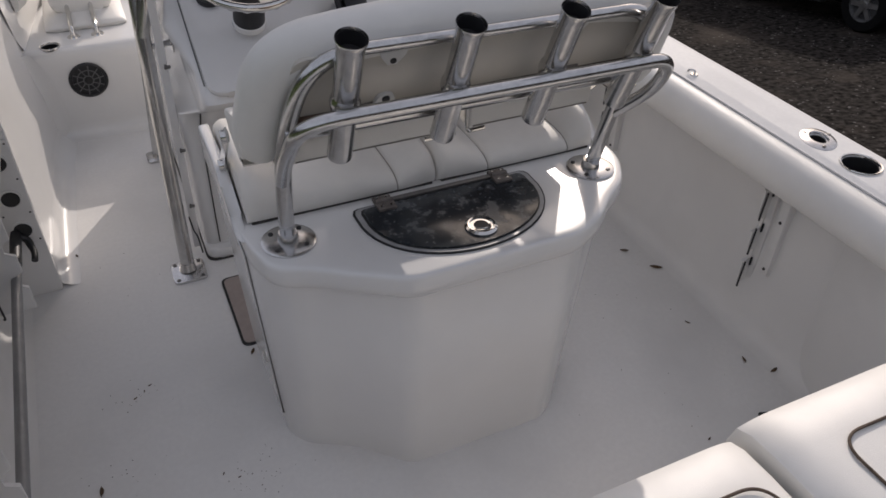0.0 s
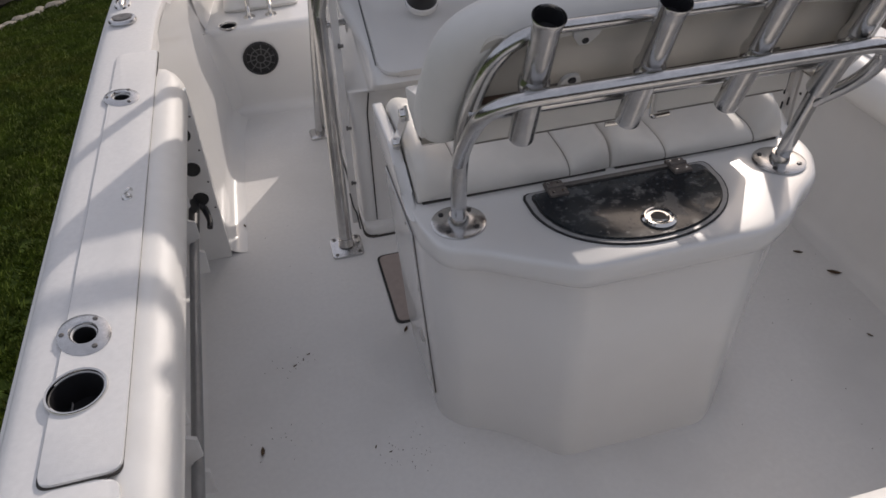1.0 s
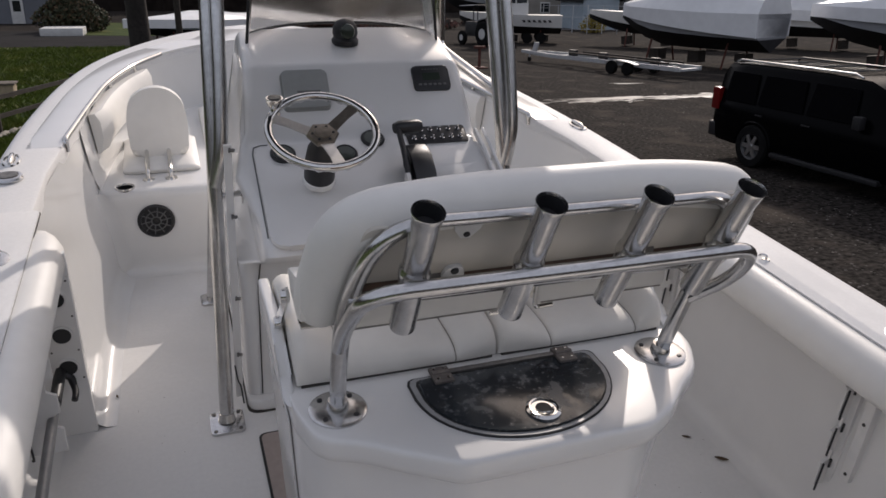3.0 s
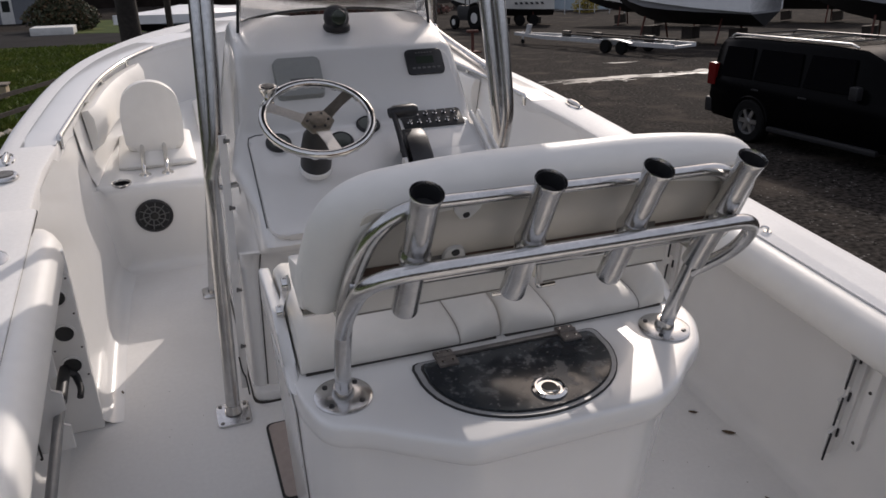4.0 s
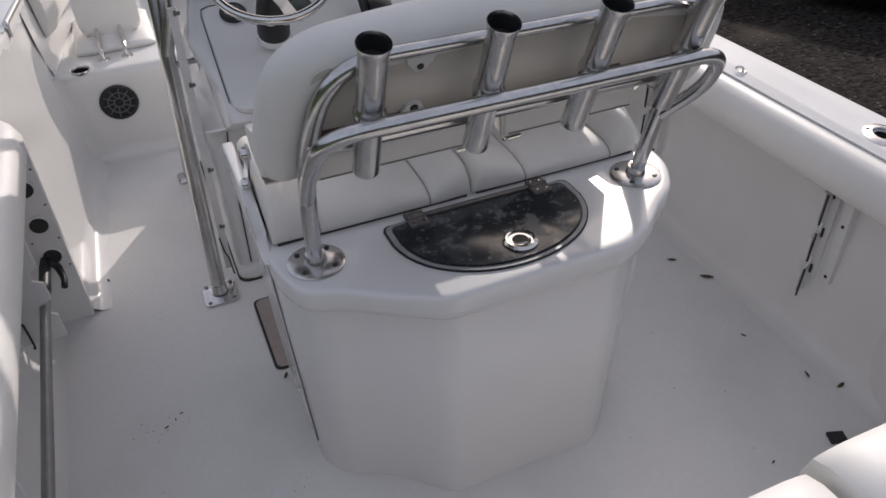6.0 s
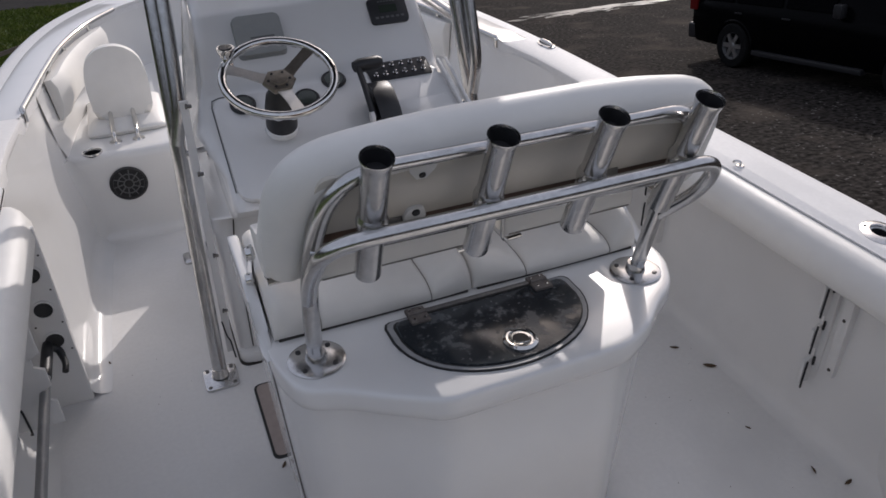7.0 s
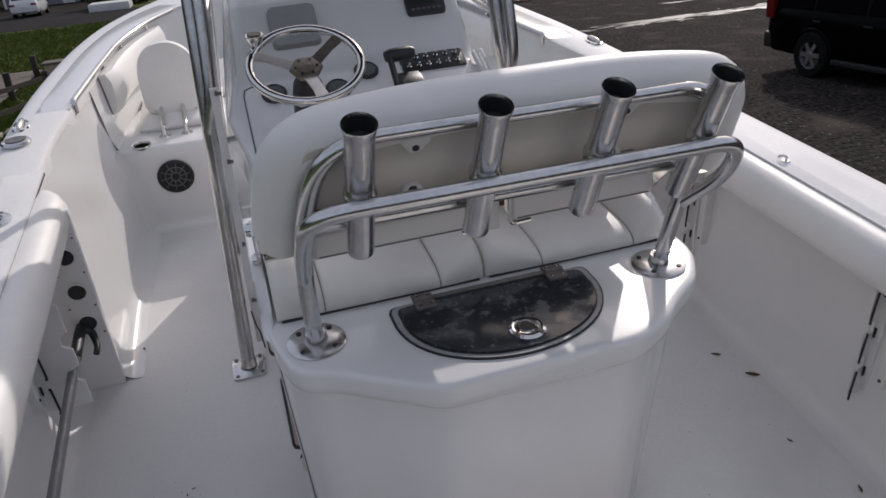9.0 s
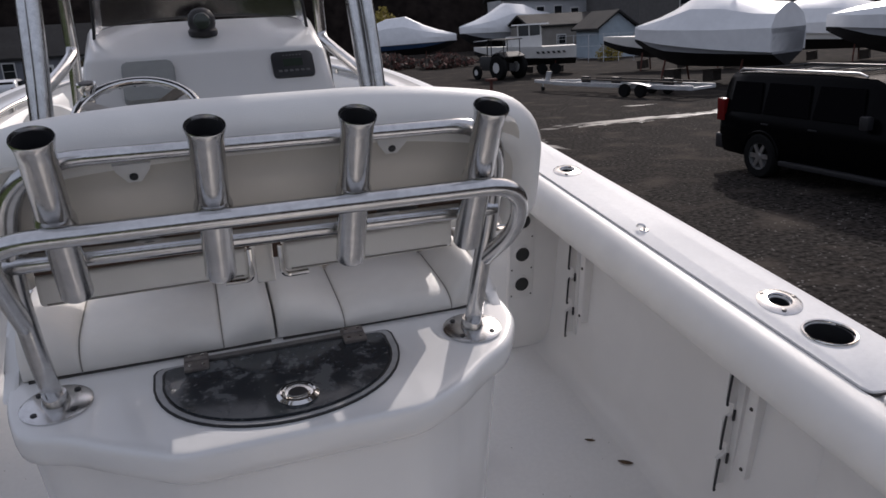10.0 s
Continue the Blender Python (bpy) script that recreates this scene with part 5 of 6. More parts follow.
DARK_WOODS = material("dark_woods", (0.016, 0.012, 0.01), 0.95, grain=0.6, scale=0.7, stain=0.5, stain_scale=0.1, bump=1.0, bump_scale=1.2, spec=0.1)
# grey base raised to stand for pale sky mirrored in the water
PUDDLE = material("wet_puddle", (0.08, 0.078, 0.075), 0.3, grain=0.3, scale=3, bump=0.5, bump_scale=9, spec=1.0)
BLACK_PAINT = material("black_car_paint", (0.0022, 0.0022, 0.0026), 0.18, grain=0.2, scale=3, stain=0.2, stain_scale=1.5, coat=0.0, spec=0.035)
CAR_GLASS = material("dark_car_glass", (0.004, 0.004, 0.005), 0.16, spec=0.12)
TYRE = material("tyre_rubber", (0.01, 0.01, 0.01), 0.9, grain=0.3, scale=30, bump=0.2, bump_scale=80, spec=0.1)
ALLOY = material("alloy_wheel", (0.5, 0.5, 0.5), 0.35, metal=0.9, grain=0.2, scale=12)
RED_LENS = material("red_lamp_lens", (0.13, 0.006, 0.006), 0.25)
WRAP = material("shrink_wrap", (0.78, 0.79, 0.8), 0.32, grain=0.05, scale=2.5, stain=0.08, stain_scale=0.7, bump=0.5, bump_scale=4)
HULL_GREY = material("grey_hull", (0.32, 0.33, 0.35), 0.35, grain=0.06, scale=2, stain=0.15, stain_scale=0.6)
HULL_WHITE = material("white_hull", (0.68, 0.67, 0.64), 0.35, grain=0.05, scale=2, stain=0.12, stain_scale=0.8)
HULL_BLUE = material("blue_hull", (0.02, 0.05, 0.11), 0.3, grain=0.1, scale=2, stain=0.2, stain_scale=0.8)
ANTIFOUL = material("dark_antifouling", (0.012, 0.012, 0.014), 0.8, grain=0.4, scale=6, stain=0.3, stain_scale=1)
GALV = material("galvanised_steel", (0.55, 0.56, 0.57), 0.45, metal=0.3, grain=0.15, scale=9, stain=0.2, stain_scale=1.5)
RUST = material("rusty_steel", (0.1, 0.035, 0.025), 0.8, grain=0.4, scale=14, stain=0.4, stain_scale=4)
TIMBER = material("grey_timber", (0.13, 0.11, 0.09), 0.85, grain=0.3, scale=14, stain=0.3, stain_scale=2, bump=0.4, bump_scale=40)
DARK_TIMBER = material("dark_timber", (0.035, 0.028, 0.022), 0.9, grain=0.4, scale=14, stain=0.3, stain_scale=2, bump=0.5, bump_scale=30)
BARK = material("dark_bark", (0.022, 0.018, 0.015), 0.95, grain=0.5, scale=12, stain=0.4, stain_scale=2, bump=1.0, bump_scale=18)
SIDING_GREY = material("grey_siding", (0.11, 0.105, 0.1), 0.8, grain=0.15, scale=3, stain=0.2, stain_scale=0.4)
# white walls facing away from the sun, that shade put into the colour
SIDING_WHITE_SHADED = material("shaded_white_siding", (0.16, 0.17, 0.19), 0.7, grain=0.08, scale=2, stain=0.15, stain_scale=0.4)
SIDING_PALE = material("pale_siding", (0.42, 0.43, 0.44), 0.7, grain=0.08, scale=2, stain=0.2, stain_scale=0.4)
SIDING_TAN = material("weathered_siding", (0.3, 0.28, 0.25), 0.8, grain=0.12, scale=2, stain=0.25, stain_scale=0.4)
SHED_BLUE = material("pale_blue_siding", (0.36, 0.43, 0.48), 0.75, grain=0.1, scale=2, stain=0.15, stain_scale=0.5)
ROOF = material("dark_shingles", (0.02, 0.019, 0.018), 0.9, grain=0.3, scale=4, stain=0.3, stain_scale=0.5, bump=0.6, bump_scale=8)
PANE = material("house_window", (0.015, 0.017, 0.02), 0.1)
TRIM = material("white_trim", (0.6, 0.6, 0.58), 0.6, grain=0.08, scale=6, stain=0.1, stain_scale=2)
CAR_WHITE = material("white_car_paint", (0.62, 0.63, 0.64), 0.25, grain=0.03, scale=2, coat=0.4)
SHRUB = material("dark_shrub", (0.028, 0.034, 0.012), 0.8, grain=0.5, scale=8)
SHRUB_TIP = material("rusty_shrub", (0.07, 0.045, 0.018), 0.8, grain=0.5, scale=8)
CLOTH = material("weathered_cloth", (0.27, 0.25, 0.21), 0.9, grain=0.25, scale=9, stain=0.3, stain_scale=3)
YELLOW_LEAF = material("yellow_leaves", (0.22, 0.17, 0.02), 0.8, grain=0.4, scale=8)

g = bmesh.new()
bmesh.ops.create_grid(g, x_segments=40, y_segments=40, size=1500)
solid("ground", g, GRAVEL, "dark wet gravel yard with puddles", "gravel yard", kind="structure", afloat=False)
lawn = prism([(-1.3, -30), (-1.5, 8), (-2.2, 20), (-1.2, 34), (-0.5, 43.5), (-8.0, 45.5), (-60, 56), (-60, -30)], -0.05, 0.015)
solid("ground_lawn", lawn, GRASS, "green autumn lawn beside the boat", "lawn", kind="structure", afloat=False)
solid("road", prism([(-0.5, 44.0), (-8.0, 46.0), (-70, 57.5), (-70, 72), (-6, 62), (3, 55), (3, 46)], -0.05, 0.01), DRIVE, "dark tarmac drive behind the lawn", "drive", kind="structure", afloat=False)
solid("ground_verge", prism([(-8.0, 57.5), (-2.0, 54.5), (1.5, 56), (0.5, 72), (-7, 76)], -0.05, 0.02), GRASS, "strip of grass beside the white house", "lawn", kind="structure", afloat=False)
rnd = random.Random(4)


def tufts(n, x0, x1, y0, y1, tall, keep):
    """Grass as many bent blades, three to a tuft."""
    verts, faces = [], []
    for _ in range(n):
        x, y = rnd.uniform(x0, x1), rnd.uniform(y0, y1)
        if not keep(x, y):
            continue
        for _ in range(3):
            a, h = rnd.uniform(0, 6.3), tall * rnd.uniform(0.5, 1.3)
            bx, by = x + rnd.uniform(-0.03, 0.03), y + rnd.uniform(-0.03, 0.03)
            dx, dy, w = math.cos(a), math.sin(a), 0.007 * (1 + tall * 4)
            k = len(verts)
            verts += [(bx - dy * w, by + dx * w, 0.01), (bx + dy * w, by - dx * w, 0.01), (bx + dx * h * 0.3, by + dy * h * 0.3, 0.01 + h * 0.7), (bx + dx * h * 0.8, by + dy * h * 0.8, 0.01 + h)]
            faces += [(k, k + 1, k + 2), (k + 1, k + 3, k + 2)]
    me = bpy.data.meshes.new("grass")
    me.from_pydata(verts, [], faces)
    ob = tagged(new("grass", me), "short tufted green grass beside the boat", "grass", kind="stuff")
    me.materials.append(BLADES)
    return ob


tufts(70000, -7.5, -1.4, -1.5, 20.0, 0.07, lambda x, y: x < -1.45 - max(0.0, y - 8) * 0.05 and x > -1.6 - (y + 4) * 0.34)
tufts(14000, -16, -1.5, 18.0, 44.0, 0.16, lambda x, y: x < -2.0 and x > -2 - y * 0.35)


def pebbles():
    """Loose stones on the yard."""
    verts, faces = [], []
    for _ in range(7000):
        d = rnd.uniform(0, 1) ** 1.5
        x, y = 3.0 + 11 * rnd.random() + 6 * d, 1.5 + 26 * d + rnd.uniform(-2, 2)
        r = rnd.uniform(0.005, 0.02)
        k = len(verts)
        verts += [(x - r, y - r * .6, 0.0), (x + r, y - r * .8, 0.0), (x + r * .8, y + r, 0.0), (x - r * .7, y + r * .8, 0.0), (x + rnd.uniform(-.3, .3) * r, y, r * rnd.uniform(0.25, 0.5))]
        faces += [(k, k + 1, k + 4), (k + 1, k + 2, k + 4), (k + 2, k + 3, k + 4), (k + 3, k, k + 4)]
    me = bpy.data.meshes.new("gravel")
    me.from_pydata(verts, [], faces)
    me.materials.append(STONE)
    tagged(new("gravel", me), "loose grey stones on the yard", "gravel", kind="stuff")


STONE = material("loose_stone", (0.13, 0.12, 0.11), 0.9, grain=0.8, scale=1.5, spec=0.2)
pebbles()


def blotch(cx, cy, rx, ry, turn, z=0.006, n=96, rough=0.5, seed=1):
    r_ = random.Random(seed)
    ph = [r_.uniform(0, 6.3) for _ in range(4)]
    pts = []
    for k in range(n):
        a = 2 * math.pi * k / n
        f = 1 + rough * (0.5 * math.sin(3 * a + ph[0]) + 0.35 * math.sin(7 * a + ph[1]) + 0.3 * math.sin(11 * a + ph[2]) + 0.4 * math.sin(23 * a + ph[3]) + 0.25 * r_.uniform(-1, 1))
        x, y = rx * f * math.cos(a), ry * f * math.sin(a)
        t = radians(turn)
        pts.append((cx + x * math.cos(t) - y * math.sin(t), cy + x * math.sin(t) + y * math.cos(t)))
    return prism(pts, -0.02, z)


for cx, cy, rx, ry, turn, sd in ((13.5, 19.25, 2.6, 0.2, -3, 3), (15.7, 18.9, 1.7, 0.32, -8, 5), (11.6, 18.95, 0.7, 0.14, 8, 8), (8.3, 16.4, 0.9, 0.2, 100, 11), (15.2, 22.6, 0.5, 0.12, -10, 14)):
    solid("puddle", blotch(cx, cy, rx, ry, turn, seed=sd), PUDDLE, "shallow puddle glinting on the gravel", "puddle", "yard puddles", at=(cx, cy, 0), afloat=False, smooth=False)

wet = []
for k in range(70):
    f = rnd.random()
    wx, wy = 9.8 + 7.6 * f + rnd.uniform(-0.2, 0.2), 19.1 - 0.15 * f + rnd.gauss(0, 0.3)
    wet.append((wx, wy, rnd.uniform(0.05, 0.38), rnd.uniform(0.02, 0.09), rnd.uniform(-14, 8), k))
wet += [(rnd.uniform(7.6, 9.0), rnd.uniform(16.4, 18.0), rnd.uniform(0.05, 0.3), rnd.uniform(0.02, 0.07), rnd.uniform(60, 130), 80 + k) for k in range(14)]
bm_wet = bmesh.new()
for wx, wy, rx, ry, turn, sd in wet:
    joined(bm_wet, blotch(wx, wy, rx, ry, turn, 0.005, 22, 0.5, sd))
solid("wet_specks", bm_wet, PUDDLE, "scattered wet specks round the puddles on the gravel", "puddle", kind="stuff", afloat=False, smooth=False)

# closed ring; its unseen rear half darkens what the tubes reflect
hill_rows = []
for step in range(241):
    a = 2 * math.pi * (step % 240) / 240
    ahead = max(0.0, math.cos(a)) ** 0.5
    row = []
    for k, (r, z) in enumerate(((0, -0.5), (2, 6), (6, 14), (14, 22), (28, 32), (56, 44))):
        d = 108 + r + 2.5 * math.sin(step * 0.9 + k) * (0 < step < 240)
        row.append((d * math.sin(a), d * math.cos(a), z * (0.55 + 0.45 * ahead) + (1.6 * math.sin(step * 1.3 + 2 * k) * (0 < step < 240) if k else 0)))
    hill_rows.append(row)
solid("backdrop_hill", loft(hill_rows, close=False), DARK_WOODS, "dark wooded hillside behind the yard, its rear half unseen", "wooded hill", kind="structure", afloat=False)


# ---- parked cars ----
# dark rim dish paints in the shade behind the spokes
RIM_SHADE = material("shaded_rim", (0.07, 0.07, 0.07), 0.6, metal=0.3, grain=0.3, scale=15)


def wheel_on(t, x, y, r, w, side, group=None):
    """A wheel whose axle lies along x; side: the way that its face looks."""
    tyre = part("wheel", lathe([(r * 0.62, -w / 2), (r * 0.93, -w / 2), (r, -w * 0.36), (r, w * 0.36), (r * 0.93, w / 2), (r * 0.62, w / 2)], (x, y, r), (side, 0, 0), 28, caps=False), TYRE, t, "black tyre")
    rim = part("rim", lathe([(r * 0.62, w * 0.3), (r * 0.62, w * 0.46), (r * 0.57, w * 0.42), (r * 0.5, w * 0.22), (0.001, w * 0.2)], (x, y, r), (side, 0, 0), 28), RIM_SHADE, tyre, "inner rim painted with the shade behind the spokes")
    for k in range(6):
        a = 2 * math.pi * k / 6
        c, s = math.cos(a), math.sin(a)
        b = loft([[(x + side * (w * q), y + rr * c - hw * s, r + rr * s + hw * c), (x + side * (w * q), y + rr * c + hw * s, r + rr * s - hw * c), (x + side * (w * q - 0.03), y + rr * c + hw * s, r + rr * s - hw * c), (x + side * (w * q - 0.03), y + rr * c - hw * s, r + rr * s + hw * c)]
                  for rr, hw, q in ((r * 0.1, r * 0.1, 0.44), (r * 0.56, r * 0.085, 0.42))])
        part("spoke", b, ALLOY, tyre, "grey alloy spoke")
    part("hub", lathe([(0.001, w * 0.3), (r * 0.15, w * 0.3), (r * 0.13, w * 0.48), (0.001, w * 0.5)], (x, y, r), (side, 0, 0), 14), ALLOY, tyre)


def car_body(x0, x1, stations, tumble=0.12):
    """A body from cross-sections along y: (y, floor, waist, roof) with the sides leaning in above the waist."""
    rings = []
    for y, floor, waist, roof, inset in stations:
        a, b = x0 + inset, x1 - inset
        t = tumble * max(0.0, roof - waist) / 0.75
        ring = [(a + 0.05, y, floor), (a, y, floor + 0.1), (a - 0.015, y, (floor + waist) / 2), (a, y, waist - 0.04), (a + 0.03, y, waist), (a + 0.03 + t, y, max(waist + 0.004, roof - 0.09)), (a + 0.12 + t, y, max(waist + 0.006, roof))]
        rings.append(ring + [(a + b - px, py, pz) for px, py, pz in ring[::-1]])
    return loft(rings)


def black_suv():
    ox, oy = 9.89, 9.98  # near side, rear axle
    t = thing("suv", (ox + 1.0, oy - 1.5, 0), "black full-size sport utility car parked on the gravel", "car", afloat=False)
    yy = lambda v: oy + (v if v > 0 else v * 1.12)
    st = [(yy(1.28), 0.5, 0.95, 1.0, 0.12), (yy(1.25), 0.42, 1.1, 1.75, 0.06), (yy(1.12), 0.38, 1.14, 1.9, 0.02), (yy(0.6), 0.36, 1.15, 1.93, 0.0), (yy(-1.2), 0.36, 1.14, 1.94, 0.0), (yy(-2.0), 0.36, 1.12, 1.9, 0.0), (yy(-2.3), 0.36, 1.11, 1.78, 0.0),
          (yy(-2.95), 0.36, 1.1, 1.2, 0.0), (yy(-3.2), 0.36, 1.05, 1.12, 0.02), (yy(-4.0), 0.38, 0.98, 1.04, 0.05), (yy(-4.25), 0.45, 0.85, 0.9, 0.12)]
    body = part("body", car_body(ox, ox + 2.0, st), BLACK_PAINT, t, "black glossy bodywork")
    for a, b in ((0.95, 0.1), (0.02, -0.98), (-1.06, -2.0)):
        for side in (0, 1):
            xs = (ox + 0.028, ox + 0.115) if not side else (ox + 1.972, ox + 1.885)
            q = [(xs[0], yy(a), 1.2), (xs[0], yy(b), 1.2), (xs[1], yy(b + 0.06), 1.76), (xs[1], yy(a - 0.06), 1.76)]
            off = -0.012 if not side else 0.012
            part("window", loft([[(px + off, py, pz) for px, py, pz in q], [(px - off, py, pz) for px, py, pz in q]]), CAR_GLASS, t, "dark tinted side window")
    part("rear_window", box(ox + 0.2, ox + 1.8, yy(1.22), yy(1.262), 1.2, 1.68, 0.02), CAR_GLASS, t)
    part("windscreen", loft([[(ox + 0.2, yy(-2.33), 1.76), (ox + 1.8, yy(-2.33), 1.76), (ox + 1.86, yy(-2.88), 1.27), (ox + 0.14, yy(-2.88), 1.27)], [(ox + 0.2, yy(-2.36), 1.8), (ox + 1.8, yy(-2.36), 1.8), (ox + 1.86, yy(-2.92), 1.3), (ox + 0.14, yy(-2.92), 1.3)]]), CAR_GLASS, t, "raked dark windscreen")
    part("rear_bumper", box(ox + 0.02, ox + 1.98, yy(1.1), yy(1.36), 0.42, 0.72, 0.05, 3), BLACK, t)
    part("sill", box(ox - 0.04, ox + 0.1, yy(-2.6), yy(-0.45), 0.3, 0.4, 0.03), BLACK, t)
    for side in (0, 1):
        xa = ox - 0.012 if not side else ox + 1.85
        part("tail_lamp", box(xa, xa + 0.16, yy(1.08), yy(1.3), 0.98, 1.42, 0.03), RED_LENS, t, "tall red tail lamp")
        xr = ox + 0.23 if not side else ox + 1.77
        part("roof_rail", sweep([(xr, yy(0.95), 1.93), (xr, yy(0.85), 1.985), (xr, yy(-1.7), 1.985), (xr, yy(-1.85), 1.93)], 0.02, 8), ALLOY if not side else BLACK, t, "bright roof rail")
        xm = ox - 0.12 if not side else ox + 2.0
        part("mirror", box(xm, xm + 0.14, yy(-2.2), yy(-2.05), 1.14, 1.36, 0.03), BLACK, t)
        for v in (0.0, -3.3):
            wheel_on(t, ox + 0.082 if not side else ox + 1.918, yy(v), 0.415, 0.27, -1 if not side else 1)
            part("wheel_arch", sweep([(ox - 0.008 if not side else ox + 2.008, yy(v) + 0.47 * math.cos(a), 0.42 + 0.45 * math.sin(a)) for a in [math.pi * k / 14 for k in range(15)]], 0.03, 6), BLACK_PAINT, t)
    for y in (0.7, 0.0, -0.7, -1.4):
        part("roof_bar", sweep([(ox + 0.23, yy(y), 1.985), (ox + 1.77, yy(y), 1.985)], 0.014, 6), BLACK, t)
    part("handle", box(ox - 0.02, ox + 0.02, yy(-0.15), yy(0.02), 1.0, 1.03, 0.008), BLACK, t)
    part("handle", box(ox - 0.02, ox + 0.02, yy(-1.2), yy(-1.02), 1.0, 1.03, 0.008), BLACK, t)


black_suv()


def white_car(cx, cy):
    x0 = cx - 0.9
    t = thing("white_car", (cx, cy, 0), "white family car parked on the drive", "car", "far cars", afloat=False)
    st = [(cy - 2.25, 0.4, 0.8, 0.86, 0.08), (cy - 2.15, 0.3, 0.92, 1.1, 0.03), (cy - 1.7, 0.26, 0.95, 1.42, 0.0), (cy - 0.6, 0.26, 0.95, 1.48, 0.0), (cy + 0.4, 0.26, 0.94, 1.43, 0.0), (cy + 1.1, 0.26, 0.92, 1.0, 0.0), (cy + 2.1, 0.32, 0.76, 0.8, 0.08)]
    part("body", car_body(x0, x0 + 1.8, st), CAR_WHITE, t)
    part("rear_window", box(x0 + 0.25, x0 + 1.55, cy - 2.06, cy - 1.86, 1.0, 1.32, 0.03), CAR_GLASS, t)
    for s in (0, 1):
        xs = x0 + 0.03 if not s else x0 + 1.77
        part("side_window", box(xs - 0.02, xs + 0.02, cy - 1.5, cy + 0.7, 1.0, 1.32, 0.01), CAR_GLASS, t)
        part("tail_lamp", box(x0 + 0.05 + 1.35 * s, x0 + 0.4 + 1.35 * s, cy - 2.26, cy - 2.12, 0.78, 0.92, 0.02), RED_LENS, t)
        for v in (-1.4, 1.35):
            wheel_on(t, x0 + 0.1 if not s else x0 + 1.7, cy + v, 0.33, 0.22, -1 if not s else 1)
    part("number_plate", box(cx - 0.25, cx + 0.25, cy - 2.28, cy - 2.25, 0.6, 0.72), TRIM, t)


white_car(-12.6, 60.5)
white_car(-21.0, 61.5)


# ---- boats in the yard ----
def yard_boat(name, bow, stern, beam, keel, sheer, peak, hull_mat, label, wrap=True, band=None, group="laid-up boats", skirt=0.0):
    """A laid-up boat: planing hull on stands, with a shrink-wrapped tent over it."""
    bow, stern = Vector((*bow, 0)), Vector((*stern, 0))
    ax = (bow - stern)
    n = ax.length
    ax.normalize()
    rt = Vector((ax.y, -ax.x, 0))
    t = thing(name, tuple((bow + stern) / 2), label, "boat", group, afloat=False)

    def at(f, u, z):
        return stern + ax * (f * n) + rt * u + Vector((0, 0, z))

    rows, bottom, tent = [], [], []
    fs = (0.0, 0.12, 0.3, 0.5, 0.68, 0.82, 0.92, 0.98, 1.0)
    for f in fs:
        w = beam / 2 * (1 - max(0, (f - 0.45) / 0.55) ** 2.2) * (0.92 + 0.08 * min(1, f * 4))
        w = max(w, 0.03)
        k = keel + (sheer - keel) * 0.75 * max(0, (f - 0.6) / 0.4) ** 2
        s = sheer + 0.25 * max(0, f - 0.3)
        c = k + (s - k) * (0.35 + 0.15 * f)
        rows.append([at(f, -w, s), at(f, -w * 0.97, s - 0.2), at(f, -w * 0.88, c), at(f, w * 0.88, c), at(f, w * 0.97, s - 0.2), at(f, w, s)])
        bottom.append([at(f, -w * 0.881, c), at(f, -w * 0.8, c - 0.05), at(f, 0, k), at(f, w * 0.8, c - 0.05), at(f, w * 0.881, c)])
        p = s + (peak - s) * (0.55 + 0.45 * math.exp(-((f - 0.42) / 0.22) ** 2)) * (1 - 0.85 * max(0, (f - 0.55) / 0.45) ** 1.3)
        tent.append([at(f, -w * 1.02, s - 0.45 - skirt * (1 - f)), at(f, -w * 1.03, s + 0.02), at(f, -w * 0.8, s + (p - s) * 0.55), at(f, -w * 0.25, p - 0.06), at(f, 0, p), at(f, w * 0.25, p - 0.06), at(f, w * 0.8, s + (p - s) * 0.55), at(f, w * 1.03, s + 0.02), at(f, w * 1.02, s - 0.45 - skirt * (1 - f))])
    part("hull_side", loft(rows), hull_mat, t)
    part("bottom", loft(bottom), ANTIFOUL, t, "dark painted bottom")
    if wrap:
        part("shrink_wrap", loft(tent), WRAP, t, "white shrink-wrap tent", sharp=25)
    for f in (0.2, 0.7):
        for u in (-0.32, 0.32):
            part("stand", sweep([at(f, u * beam * 1.15, 0), at(f, u * beam * 0.8, keel + 0.35)], 0.05, 6), RUST, t)
    for f in (0.15, 0.45, 0.72):
        part("keel_block", sweep([at(f, -0.35, keel / 2), at(f, 0.35, keel / 2)], keel / 2 * 1.0, 4), DARK_TIMBER, t)
    return t, at


yard_boat("wrapped_cruiser", (20.9, 32.0), (23.9, 25.0), 3.4, 0.75, 2.35, 4.15, HULL_GREY, "large grey motor boat under white shrink wrap on stands", skirt=0.5)
yard_boat("wrapped_cruiser", (26.6, 25.8), (32.3, 17.3), 3.4, 0.8, 2.5, 4.2, HULL_GREY, "grey motor boat in white shrink wrap beyond the black car", skirt=0.3)
yard_boat("wrapped_cruiser", (32.0, 39.5), (37.5, 32.0), 3.0, 0.7, 2.2, 3.8, HULL_WHITE, "white motor boat under shrink wrap at the back of the yard", skirt=0.2)
yard_boat("runabout", (24.6, 41.5), (30.2, 34.5), 2.5, 0.7, 1.9, 2.3, HULL_WHITE, "white open runabout laid up on stands", wrap=False)
yard_boat("wrapped_runabout", (25.5, 72.0), (16.5, 76.5), 3.2, 0.8, 2.3, 4.7, HULL_BLUE, "blue boat under white shrink wrap by the hill", skirt=0.0)
